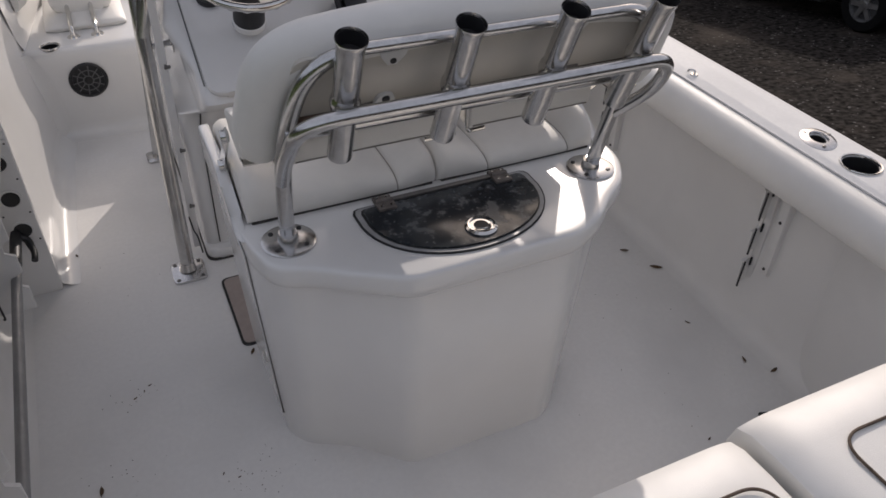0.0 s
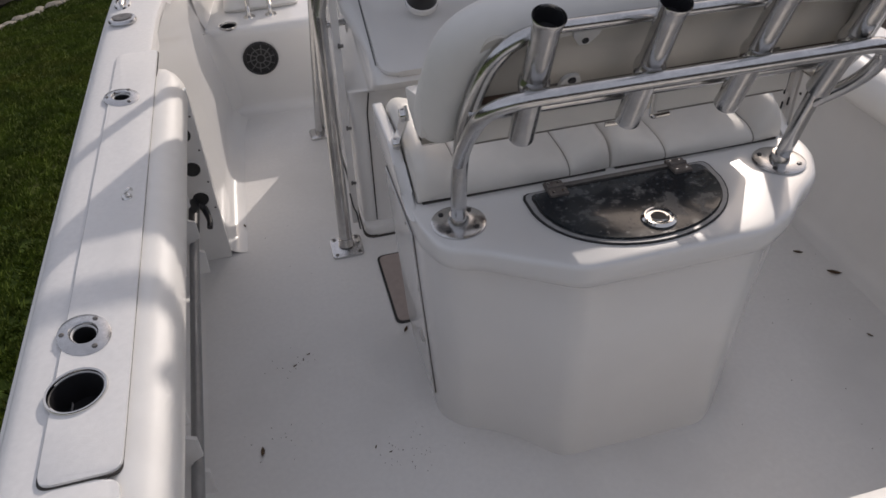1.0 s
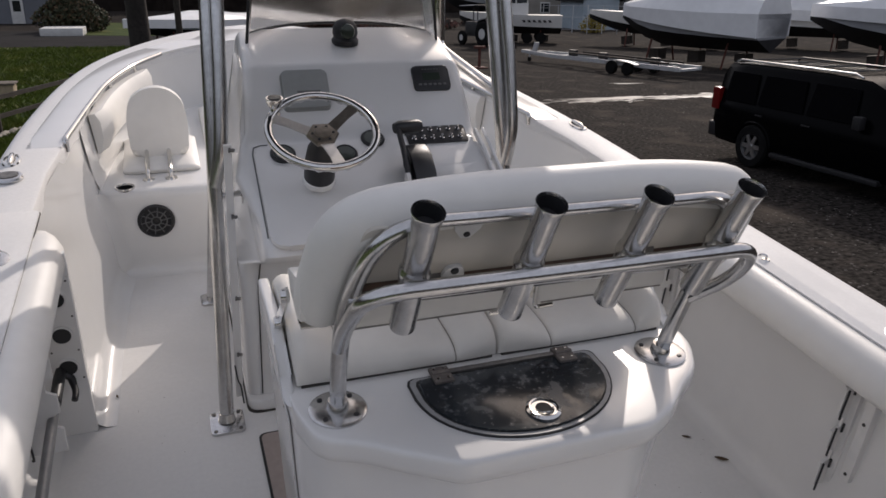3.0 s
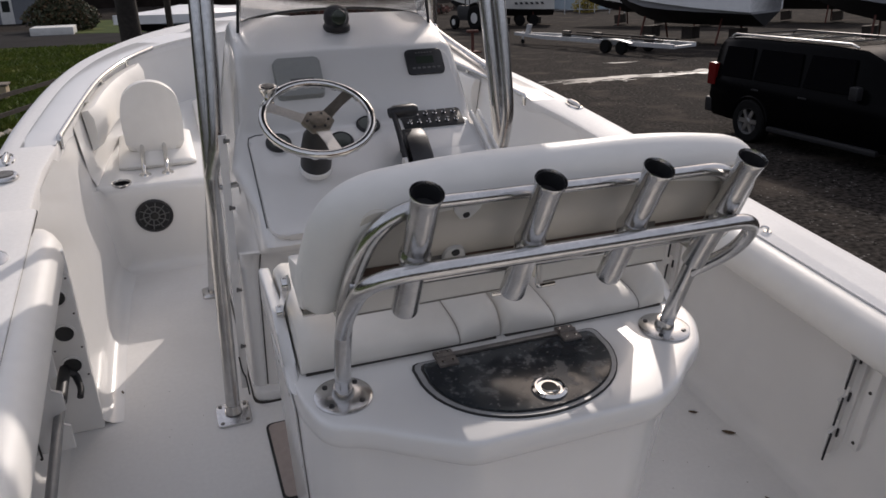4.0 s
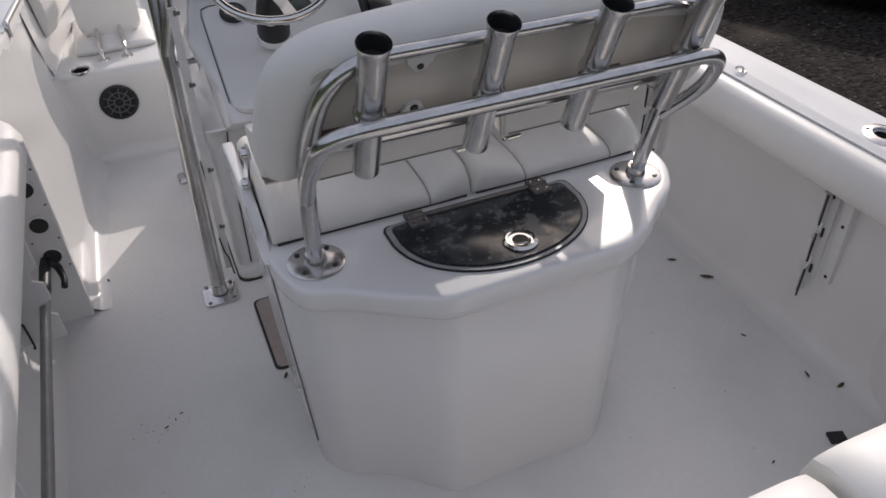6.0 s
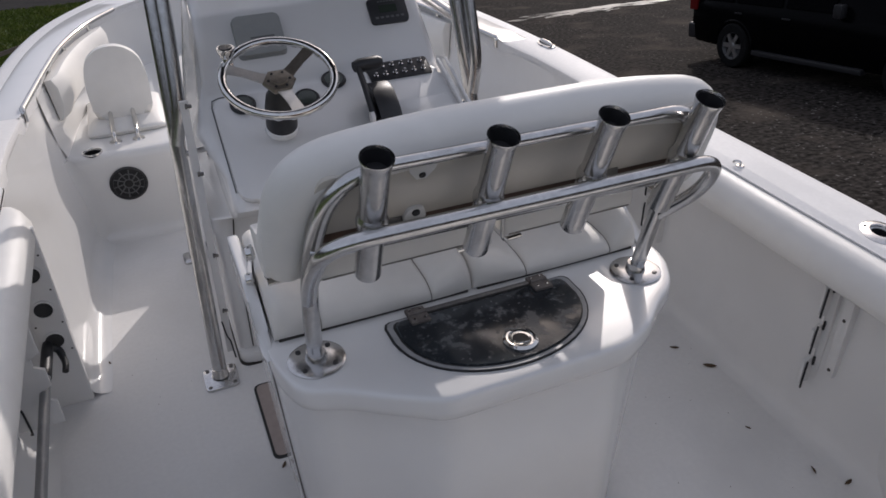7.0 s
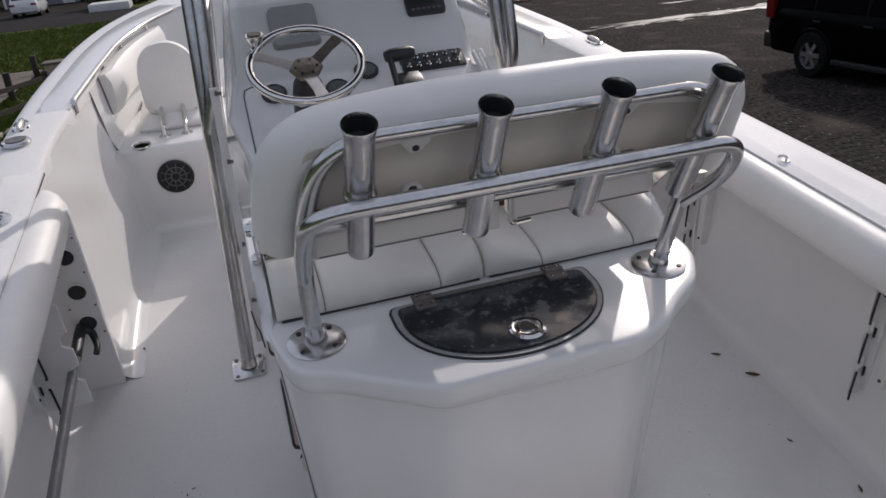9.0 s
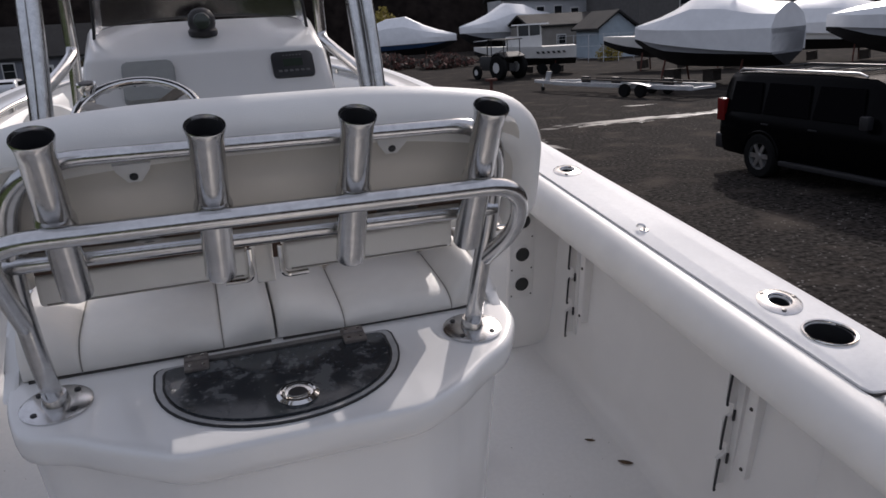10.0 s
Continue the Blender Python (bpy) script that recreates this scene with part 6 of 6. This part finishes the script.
yard_boat("wrapped_runabout", (24.6, 68.5), (35.5, 72.5), 3.4, 0.9, 2.9, 5.4, HULL_GREY, "grey boat under white shrink wrap by the hill")
t_, at_ = yard_boat("pilothouse_boat", (17.4, 45.4), (23.3, 42.8), 2.4, 0.55, 1.7, 1.9, HULL_WHITE, "white pilothouse fishing boat on a trailer", wrap=False)
cab = loft([[at_(f, u, z) for u, z in ((-0.9 * k, 1.7), (-0.85 * k, 2.4), (-0.75 * k, h), (0.75 * k, h), (0.85 * k, 2.4), (0.9 * k, 1.7))] for f, k, h in ((0.33, 1.0, 2.4), (0.36, 1.0, 2.45), (0.55, 0.95, 2.35), (0.68, 0.8, 1.85))])
part("cabin", cab, HULL_WHITE, t_, "white pilothouse cabin")
part("hard_top", loft([[at_(f, u, z) for u, z in ((-0.95, 3.04), (-0.9, 3.12), (0.9, 3.12), (0.95, 3.04))] for f in (0.26, 0.3, 0.58, 0.62)]), HULL_WHITE, t_, "white hard top on dark window posts")
part("window_band", loft([[at_(f, u * k, z) for u, z in ((-0.8, 2.4), (-0.76, 3.05), (0.76, 3.05), (0.8, 2.4))] for f, k in ((0.34, 1.0), (0.56, 0.95))]), PANE, t_, "dark wheelhouse windows")
for f in (0.34, 0.45, 0.56):
    for u in (-0.82, 0.82):
        part("window_post", sweep([at_(f, u, 2.4), at_(f, u * 0.97, 3.06)], 0.04, 6), HULL_WHITE, t_)
for k in range(6):
    f = 0.1 + 0.05 * k
    part("side_mark", loft([[at_(f + d, u * 1.19, z) for z, d in ((1.28, 0.0), (1.42, 0.012))] + [at_(f + d + 0.026, u * 1.19, z) for z, d in ((1.42, 0.012), (1.28, 0.0))] for u in (-0.98, -1.0)]), BLACK, t_, "dark bar on the boat's side")
for f in (0.2, 0.33):
    for u in (-1.0, 1.0):
        p = at_(f, u, 0.33)
        part("wheel", lathe([(0.15, -0.1), (0.33, -0.1), (0.33, 0.1), (0.15, 0.1)], p, tuple((at_(f, u, 0) - at_(f, u - 1, 0)).normalized()), 18), TYRE, t_)
part("bow_rail", sweep([at_(0.62, -0.9, 1.8), at_(0.64, -0.85, 2.2), at_(0.85, -0.5, 2.25), at_(1.0, 0, 2.2), at_(0.85, 0.5, 2.25), at_(0.64, 0.85, 2.2), at_(0.62, 0.9, 1.8)], 0.025, 6), ALLOY, t_)


# ---- trailer, tractor, stand ----
def line_frame(a, b):
    a, b = Vector((*a, 0)), Vector((*b, 0))
    ax = (b - a).normalized()
    rt = Vector((ax.y, -ax.x, 0))
    return lambda s, u, z: a + ax * s + rt * u + Vector((0, 0, z))


trailer = thing("boat_trailer", (16.9, 27.6, 0), "long empty galvanised boat trailer with twin axles", "trailer", afloat=False)
tr_ = line_frame((15.6, 32.2), (18.2, 22.9))
tr = lambda s, u, z: tr_(s, u * 0.85, z * 0.75)
LEN = 9.7
for u in (-0.75, 0.75):
    part("side_rail", loft([[tr(s, u * k - 0.05, z0), tr(s, u * k + 0.05, z0), tr(s, u * k + 0.05, z1), tr(s, u * k - 0.05, z1)] for s, k, z0, z1 in ((0.0, 0.1, 0.5, 0.68), (2.6, 1.0, 0.46, 0.68), (LEN, 1.0, 0.46, 0.68))]), GALV, trailer)
    for s in (6.45, 7.3):
        w = part("wheel", lathe([(0.13, -0.1), (0.25, -0.1), (0.265, -0.06), (0.265, 0.06), (0.25, 0.1), (0.13, 0.1)], tr(s, u * 1.28, 0.353), tuple((tr(0, 1, 0) - tr(0, 0, 0))), 20), TYRE, trailer)
        part("rim", lathe([(0.001, -0.06), (0.14, -0.08), (0.14, 0.08), (0.001, 0.06)], tr(s, u * 1.28, 0.353), tuple((tr(0, 1, 0) - tr(0, 0, 0))), 16), GALV, w)
    part("fender", loft([[tr(6.0 + 0.2 * k, u * 1.28 + d, 0.62 + 0.16 * math.sin(math.pi * k / 9)) for d in (-0.13, 0.13)] + [tr(6.0 + 0.2 * k, u * 1.28 + d, 0.6 + 0.16 * math.sin(math.pi * k / 9)) for d in (0.13, -0.13)] for k in range(10)]), GALV, trailer)
    part("bunk", loft([[tr(s, u * 0.7 - 0.06, z), tr(s, u * 0.7 + 0.06, z), tr(s, u * 0.7 + 0.06, z + 0.09), tr(s, u * 0.7 - 0.06, z + 0.09)] for s, z in ((3.6, 0.78), (9.0, 0.74))]), DARK_TIMBER, trailer)
for s in (2.7, 4.6, 6.6, 8.6, LEN - 0.1):
    part("cross_beam", loft([[tr(s - 0.05, u, 0.46), tr(s + 0.05, u, 0.46), tr(s + 0.05, u, 0.58), tr(s - 0.05, u, 0.58)] for u in (-0.75, 0.75)]), GALV, trailer)
for s in (3.4, 5.2, 8.0):
    part("roller_post", loft([[tr(s - 0.2, -0.1, z), tr(s + 0.2, -0.1, z), tr(s + 0.2, 0.1, z), tr(s - 0.2, 0.1, z)] for z in (0.6, 0.95)]), BLACK, trailer)
part("winch_post", loft([[tr(0.7 + d, -0.06, z), tr(0.95 + d, -0.06, z), tr(0.95 + d, 0.06, z), tr(0.7 + d, 0.06, z)] for d, z in ((0, 0.6), (0.15, 1.2))]), GALV, trailer)
part("jockey_wheel", lathe([(0.001, -0.04), (0.1, -0.04), (0.1, 0.04), (0.001, 0.04)], tr(0.5, 0.0, 0.134), (1, 0.2, 0), 14), TYRE, trailer)
part("jack_leg", sweep([tr(0.5, 0, 0.15), tr(0.5, 0, 0.75)], 0.04, 8), GALV, trailer)

tractor = thing("tractor", (17.6, 41.6, 0), "old dark farm tractor with white wheel centres", "tractor", afloat=False)
tf = line_frame((17.2, 43.4), (18.1, 40.0))
for s, r, w in ((0.45, 0.42, 0.2), (2.6, 0.72, 0.36)):
    for u in (-0.75, 0.75):
        tw = part("wheel", lathe([(r * 0.5, -w / 2), (r * 0.9, -w / 2), (r, -w * 0.3), (r, w * 0.3), (r * 0.9, w / 2), (r * 0.5, w / 2)], tf(s, u, r), tuple(tf(0, 1, 0) - tf(0, 0, 0)), 22), TYRE, tractor)
        part("disc", lathe([(0.001, -w * 0.52), (r * 0.42, -w * 0.53), (r * 0.42, w * 0.53), (0.001, w * 0.52)], tf(s, u, r), tuple(tf(0, 1, 0) - tf(0, 0, 0)), 18), TRIM, tw, "white wheel centre")
part("bonnet", loft([[tf(s, u, z) for u, z in ((-0.28, 0.7), (-0.3, 1.2), (-0.2, 1.35), (0.2, 1.35), (0.3, 1.2), (0.28, 0.7))] for s in (0.1, 1.7)]), RUBBER, tractor)
part("chassis", loft([[tf(s, u, z) for u, z in ((-0.25, 0.5), (-0.25, 0.95), (0.25, 0.95), (0.25, 0.5))] for s in (0.2, 3.0)]), RUBBER, tractor)
part("seat", loft([[tf(s, u, z) for u, z in ((-0.25, 1.15), (-0.25, 1.28), (0.25, 1.28), (0.25, 1.15))] for s in (2.2, 2.7)]), RUBBER, tractor)
part("mudguard", loft([[tf(s, u, z) for u, z in ((-0.8, h), (-0.8, h + 0.05), (0.8, h + 0.05), (0.8, h))] for s, h in ((1.85, 1.05), (2.1, 1.45), (2.6, 1.55), (3.2, 1.3))]), RUBBER, tractor)
part("steering_wheel", sweep([tf(1.95 + 0.08 * math.sin(a), 0.2 * math.cos(a), 1.5 + 0.18 * math.sin(a)) for a in [2 * math.pi * k / 16 for k in range(17)]], 0.02, 6), RUBBER, tractor)
for s in (1.75, 2.95):
    for u in (-0.6, 0.6):
        part("post", sweep([tf(s, u, 0.9), tf(s, u, 2.3)], 0.03, 6), RUBBER, tractor)
part("canopy", loft([[tf(s, u, z) for u, z in ((-0.7, 2.28), (-0.7, 2.34), (0.7, 2.34), (0.7, 2.28))] for s in (1.5, 3.1)]), RUBBER, tractor)
part("exhaust", sweep([tf(0.8, 0.2, 1.3), tf(0.8, 0.2, 2.1)], 0.04, 8), RUBBER, tractor)

stand = thing("jack_stand", (12.1, 29.2, 0), "rusty red steel boat stand on the gravel", "boat stand", afloat=False)
part("post", sweep([(12.1, 29.2, 0), (12.1, 29.2, 0.85)], 0.07, 8), RUST, stand)
part("top_plate", box(11.85, 12.35, 29.1, 29.3, 0.82, 0.93, 0.02), RUST, stand)
part("foot", box(11.8, 12.4, 28.9, 29.5, 0.0, 0.06, 0.02), RUST, stand)
raft = thing("work_float", (8.0, 26.0, 0), "low white work float lying in the yard", "float", afloat=False)
part("deck", box(6.6, 9.6, 25.2, 26.6, 0.42, 0.55, 0.03), HULL_WHITE, raft)
part("hull", box(6.7, 9.5, 25.3, 26.5, 0.0, 0.43, 0.05), HULL_GREY, raft)


# ---- houses ----
def house(name, x0, x1, y0, depth, eave, ridge, wall, label, windows, door=None, along=True, trim=True):
    """A plain house seen from the yard: walls, a pitched roof, framed windows and doors on its front."""
    t = thing(name, ((x0 + x1) / 2, y0 + depth / 2, 0), label, "house", afloat=False)
    part("wall", box(x0, x1, y0, y0 + depth, 0.0, eave), wall, t, smooth=False)
    o = 0.35
    if along:
        ring = lambda x: [(x, y0 - o, eave - 0.12), (x, y0 - o, eave + 0.06), (x, y0 + depth / 2, ridge), (x, y0 + depth + o, eave + 0.06), (x, y0 + depth + o, eave - 0.12), (x, y0 + depth / 2, ridge - 0.2)]
        part("roof", loft([ring(x0 - o), ring(x1 + o)]), ROOF, t, smooth=False)
    else:
        ring = lambda y: [(x0 - o, y, eave - 0.12), (x0 - o, y, eave + 0.06), ((x0 + x1) / 2, y, ridge), (x1 + o, y, eave + 0.06), (x1 + o, y, eave - 0.12), ((x0 + x1) / 2, y, ridge - 0.2)]
        part("roof", loft([ring(y0 - o), ring(y0 + depth + o)]), ROOF, t, smooth=False)
        part("gable", loft([[(x0, y, eave - 0.01), (x1, y, eave - 0.01), ((x0 + x1) / 2, y, ridge - 0.2)] for y in (y0, y0 + 0.2)]), wall, t, smooth=False)
    for z in np.arange(0.35, eave - 0.1, 0.3 if eave < 4 else 0.45):
        part("clapboard", box(x0 - 0.012, x1 + 0.012, y0 - 0.018, y0 + 0.01, float(z), float(z) + 0.02), wall, t, smooth=False)
    for wx, wz, ww, wh in windows:
        f = part("window", box(wx - ww / 2 - 0.1, wx + ww / 2 + 0.1, y0 - 0.07, y0 - 0.02, wz - 0.1, wz + wh + 0.1, 0.01), TRIM, t, "white framed sash window")
        for k in (0, 1):
            part("pane", box(wx - ww / 2, wx + ww / 2, y0 - 0.085 - 0.01 * k, y0 - 0.03, wz + k * wh / 2 + 0.02, wz + (k + 1) * wh / 2 - 0.02), PANE, f)
    if door:
        d = part("door", box(door - 0.5, door + 0.5, y0 - 0.08, y0 - 0.02, 0.0, 2.1, 0.01), TRIM, t)
        part("door_pane", box(door - 0.3, door + 0.3, y0 - 0.095, y0 - 0.05, 1.0, 1.9), PANE, d)
    if trim:
        for x in (x0, x1):
            part("corner_board", box(x - 0.1, x + 0.1, y0 - 0.04, y0 + 0.08, 0.0, eave), TRIM, t, smooth=False)
    return t


house("grey_house", -39.0, -20.3, 74.0, 9.0, 7.2, 10.5, SIDING_GREY, "tall grey clapboard house with white trim", [(-23.0, 2.2, 0.9, 1.7), (-27.5, 2.2, 0.9, 1.7), (-33.0, 2.2, 1.2, 1.4), (-23.5, 5.0, 0.9, 1.4), (-31.0, 5.0, 1.2, 1.4)])
part("band", box(-39.1, -20.2, 73.93, 74.02, 3.9, 4.05), TRIM, bpy.data.objects["grey_house"], "white band between the storeys", smooth=False)
part("base", box(-38.9, -20.4, 73.9, 74.1, 0.0, 1.3), SIDING_WHITE_SHADED, bpy.data.objects["grey_house"], "pale masonry base", smooth=False)
house("white_house", -17.2, -6.5, 74.5, 7.0, 2.8, 5.6, SIDING_WHITE_SHADED, "low white cottage with a dark roof and sash windows", [(-15.2, 1.1, 0.9, 1.3), (-8.3, 1.1, 0.9, 1.3)], door=-12.1)
house("yard_house", 30.6, 40.4, 72.0, 4.2, 5.6, 7.6, SIDING_PALE, "white two-storey house behind the yard", [(32.5, 3.3, 0.8, 1.5), (34.7, 3.3, 0.8, 1.5), (36.7, 3.3, 0.8, 1.5), (38.6, 3.6, 0.8, 0.9), (33.4, 0.9, 0.8, 1.4)])
house("back_house", 41.2, 54.0, 77.0, 9.0, 7.5, 10.5, SIDING_TAN, "weathered grey house with upper windows", [(43.0, 4.8, 0.9, 1.6), (46.5, 4.8, 0.9, 1.6), (50.0, 4.8, 0.9, 1.6)])
house("lean_to", 30.0, 38.0, 64.0, 5.0, 2.9, 4.0, SIDING_TAN, "low weathered shed with a shallow dark roof", [(33.0, 1.2, 0.8, 0.8)], trim=False)
house("blue_shed", 33.0, 36.5, 57.0, 4.0, 2.4, 3.9, SHED_BLUE, "small pale blue gabled shed", [], along=False, trim=False)
house("store", 40.0, 66.0, 62.0, 10.0, 6.5, 8.5, SIDING_GREY, "long dark building at the back of the yard", [(45.0, 3.5, 1.2, 1.2), (52.0, 3.5, 1.2, 1.2)], trim=False)

# ---- wire fence, brush ----
wire = thing("wire_fence", (31.5, 51, 0), "chain link fence on thin steel posts", "fence", afloat=False)
for k in range(9):
    x, y = 27.5 + 1.0 * k, 53.5 - 0.55 * k
    part("post", sweep([(x, y, 0), (x, y, 2.1)], 0.03, 6), GALV, wire)
for z in (0.3, 1.2, 2.05):
    part("rail", sweep([(27.5, 53.5, z), (35.5, 49.1, z)], 0.015, 5), GALV, wire)


def clump(name, x, y, r, h, n, mat, label, category, size=0.12, seed=1, mats=None):
    """A shrub or a heap of brush: many small leaves on a few stems, uneven in outline."""
    r_ = random.Random(seed)
    t = thing(name, (x, y, 0), label, category, afloat=False)
    stems = bmesh.new()
    for k in range(7):
        a = r_.uniform(0, 6.3)
        sweep([(x, y, 0), (x + 0.4 * r * math.cos(a), y + 0.4 * r * math.sin(a), h * 0.5), (x + 0.8 * r * math.cos(a), y + 0.8 * r * math.sin(a), h * 0.85)], [0.04, 0.03, 0.012], 5, bm=stems)
    part("stems", stems, BARK, t)
    for m_i, m_ in enumerate(mats or [mat]):
        verts, faces = [], []
        for _ in range(n // len(mats or [1])):
            a, q = r_.uniform(0, 6.3), r_.random() ** 0.45
            zz = r_.random()
            rad = r * q * (1 - 0.55 * (zz - 0.45) ** 2 * 3) * (1 + 0.25 * math.sin(3 * a + seed))
            p = Vector((x + rad * math.cos(a), y + rad * math.sin(a), 0.05 + h * zz * (1 - 0.35 * q * q)))
            u = Vector((r_.uniform(-1, 1), r_.uniform(-1, 1), r_.uniform(-1, 1))).normalized() * size * r_.uniform(0.5, 1.2)
            v = u.orthogonal() * 0.6
            k = len(verts)
            verts += [tuple(p - Vector((x, y, 0)) + w) for w in (u, v, -u, -v)]
            faces.append((k, k + 1, k + 2, k + 3))
        me = bpy.data.meshes.new("foliage")
        me.from_pydata(verts, [], faces)
        me.materials.append(m_)
        ob = new("foliage", me)
        ob.parent = t
    return t


clump("bush", -6.6, 61.0, 2.3, 2.9, 5200, SHRUB, "round dark evergreen bush with rusty tips by the cottage", "bush", 0.14, 3, [SHRUB, SHRUB, SHRUB_TIP])
for k, (x, y, r, h) in enumerate(((16.0, 63.0, 2.6, 1.4), (20.0, 60.0, 2.4, 1.2), (12.5, 66.0, 2.4, 1.5))):
    clump("brush_pile", x, y, r, h, 1500, DARK_WOODS, "heap of dark brush and scrap at the edge of the yard", "brush pile", 0.2, 20 + k, [DARK_TIMBER, RUST])
clump("yellow_shrub", 31.5, 52.5, 1.0, 1.6, 900, YELLOW_LEAF, "yellow autumn shrub by the wire fence", "bush", 0.1, 31)
clump("yellow_shrub", 20.8, 83.0, 2.5, 6.0, 1800, YELLOW_LEAF, "yellow autumn tree behind the wrapped boats", "bush", 0.25, 33)

# ---- left bank: fence, dock, trunk ----
fence = thing("rail_fence", (-4.4, 17.8, 0), "dark two-rail timber fence across the lawn", "fence", afloat=False)
fp = [(-7.3, 11.1), (-5.85, 14.5), (-4.4, 17.85), (-3.1, 21.4), (-1.7, 25.0)]
for x, y in fp:
    part("post", box(x - 0.06, x + 0.06, y - 0.06, y + 0.06, 0, 0.98, 0.012), DARK_TIMBER, fence)
for (xa, ya), (xb, yb) in zip(fp, fp[1:]):
    for z in (0.42, 0.84):
        part("rail", loft([[(x, y, z - 0.05), (x + 0.03, y - 0.015, z - 0.05), (x + 0.03, y - 0.015, z + 0.05), (x, y, z + 0.05)] for x, y in ((xa, ya), (xb, yb))]), DARK_TIMBER, fence)
for k in range(16):
    f = k / 15
    x, y = -5.95 + 2.1 * f + rnd.uniform(-0.05, 0.05), 13.6 + 5.1 * f
    s_ = bmesh.new()
    bmesh.ops.create_icosphere(s_, subdivisions=2, radius=1, matrix=Matrix.Translation((x, y, 0.05)) @ pose(0, 0, 0, 0, 0, rnd.uniform(50, 85)) @ Matrix.Diagonal((rnd.uniform(0.18, 0.27), rnd.uniform(0.07, 0.12), rnd.uniform(0.05, 0.09), 1)))
    for v in s_.verts:
        v.co += Vector((rnd.uniform(-1, 1), rnd.uniform(-1, 1), rnd.uniform(-0.6, 1))) * 0.018
    solid("sandbag", s_, CLOTH, "flattened pale sandbag in the grass", "sandbag", "row of sandbags", at=(x, y, 0), afloat=False)
dock = thing("dock", (-6.6, 21, 0), "weathered grey plank dock beside the lawn", "dock", afloat=False)
for k in range(30):
    y = 16.2 + 0.3 * k
    part("plank", box(-7.5, -5.9, y, y + 0.27, 0.16, 0.2, 0.008), TIMBER, dock)
for x in (-7.3, -6.1):
    part("beam", box(x - 0.06, x + 0.06, 16.2, 25.2, 0.0, 0.16), DARK_TIMBER, dock)
for y in (17.0, 20.5, 24.0):
    part("piling", sweep([(-5.85, y, 0), (-5.85, y, 0.75)], 0.09, 10), DARK_TIMBER, dock)
planter = thing("planter_box", (-5.3, 24.0, 0), "pale timber planter box on the grass", "planter", afloat=False)
part("side", box(-5.55, -4.95, 23.7, 24.3, 0.1, 0.5, 0.02), material("pale_timber", (0.36, 0.29, 0.2), 0.8, grain=0.2, scale=10, stain=0.2, stain_scale=2), planter)
part("rim", box(-5.6, -4.9, 23.65, 24.35, 0.47, 0.53, 0.02), TIMBER, planter)
part("foot", box(-5.5, -5.0, 23.75, 24.25, 0.0, 0.12), DARK_TIMBER, planter)
yard_boat("moored_boat", (-9.5, 25.5), (-9.0, 18.5), 2.3, 0.25, 0.95, 1.3, HULL_WHITE, "white open motor boat lying beside the dock", wrap=False, group="")
yard_boat("laid_up_boat", (-2.6, 44.5), (4.6, 50.5), 2.5, 0.4, 1.3, 1.9, material("pale_blue_hull", (0.42, 0.48, 0.53), 0.4, grain=0.05, scale=2, stain=0.1, stain_scale=0.6), "pale blue boat laid up beyond the lawn", wrap=True, group="")
trunk = thing("tree_trunk", (-1.35, 24.5, 0), "dark bare tree trunk behind the bow", "tree", afloat=False)
part("trunk", sweep([(-1.35, 24.5, 0), (-1.33, 24.5, 1.2), (-1.36, 24.52, 3.0), (-1.3, 24.5, 6.5), (-1.2, 24.4, 9.0)], [0.42, 0.33, 0.31, 0.26, 0.16], 14), BARK, trunk)
for a, z in ((0.5, 4.6), (2.4, 5.2), (4.0, 6.0), (5.4, 6.8)):
    part("limb", sweep([(-1.33, 24.5, z), (-1.33 + 1.2 * math.cos(a), 24.5 + 1.2 * math.sin(a), z + 1.1), (-1.33 + 2.6 * math.cos(a), 24.5 + 2.6 * math.sin(a), z + 2.6)], [0.12, 0.08, 0.03], 8), BARK, trunk)
mast = thing("mast_pole", (-0.1, 27.0, 0), "thin dark steel pole beyond the bow", "pole", afloat=False)
part("pole", sweep([(-0.1, 27.0, 0), (-0.1, 27.0, 5.0)], 0.11, 10), DARK_TIMBER, mast)
block = solid("concrete_slab", box(-8.2, -5.6, 55.6, 58.6, 0.0, 0.5, 0.04), TRIM, "white concrete slab on the grass", "slab", at=(-6.9, 57, 0), afloat=False)


# ---- what the boat stands on ----
def keel_stack(y, top):
    """A stack of squared timbers under the keel, each laid across the one below."""
    t = thing("keel_block", (XC, y, 0), "stack of grey squared timbers under the keel", "keel block", "keel blocks", afloat=False)
    z, k = 0.0, 0
    while z < top - 0.02:
        h = min(0.15, top - z)
        w, d = (0.45, 0.1) if k % 2 else (0.1, 0.3)
        for q in (-1, 1):
            dx, dy = (0, 0.1 * q) if k % 2 else (0.15 * q, 0)
            part("timber", box(XC + dx - w / 2, XC + dx + w / 2, y + dy - d / 2, y + dy + d / 2, z, z + h, 0.006), TIMBER, t)
        z, k = z + h, k + 1


bottoms = {}
hull_ob = bpy.data.objects["boat_hull"].children[0]
bpy.context.view_layer.update()
for v in ((hull_ob.matrix_world @ q.co) for q in hull_ob.data.vertices):
    for y in (-1.4, 0.6, 2.4):
        if abs(v.y - y) < 0.45:
            bottoms[y] = min(bottoms.get(y, 9.0), v.z)
for y, z in bottoms.items():
    keel_stack(y, max(0.1, z + 0.01))
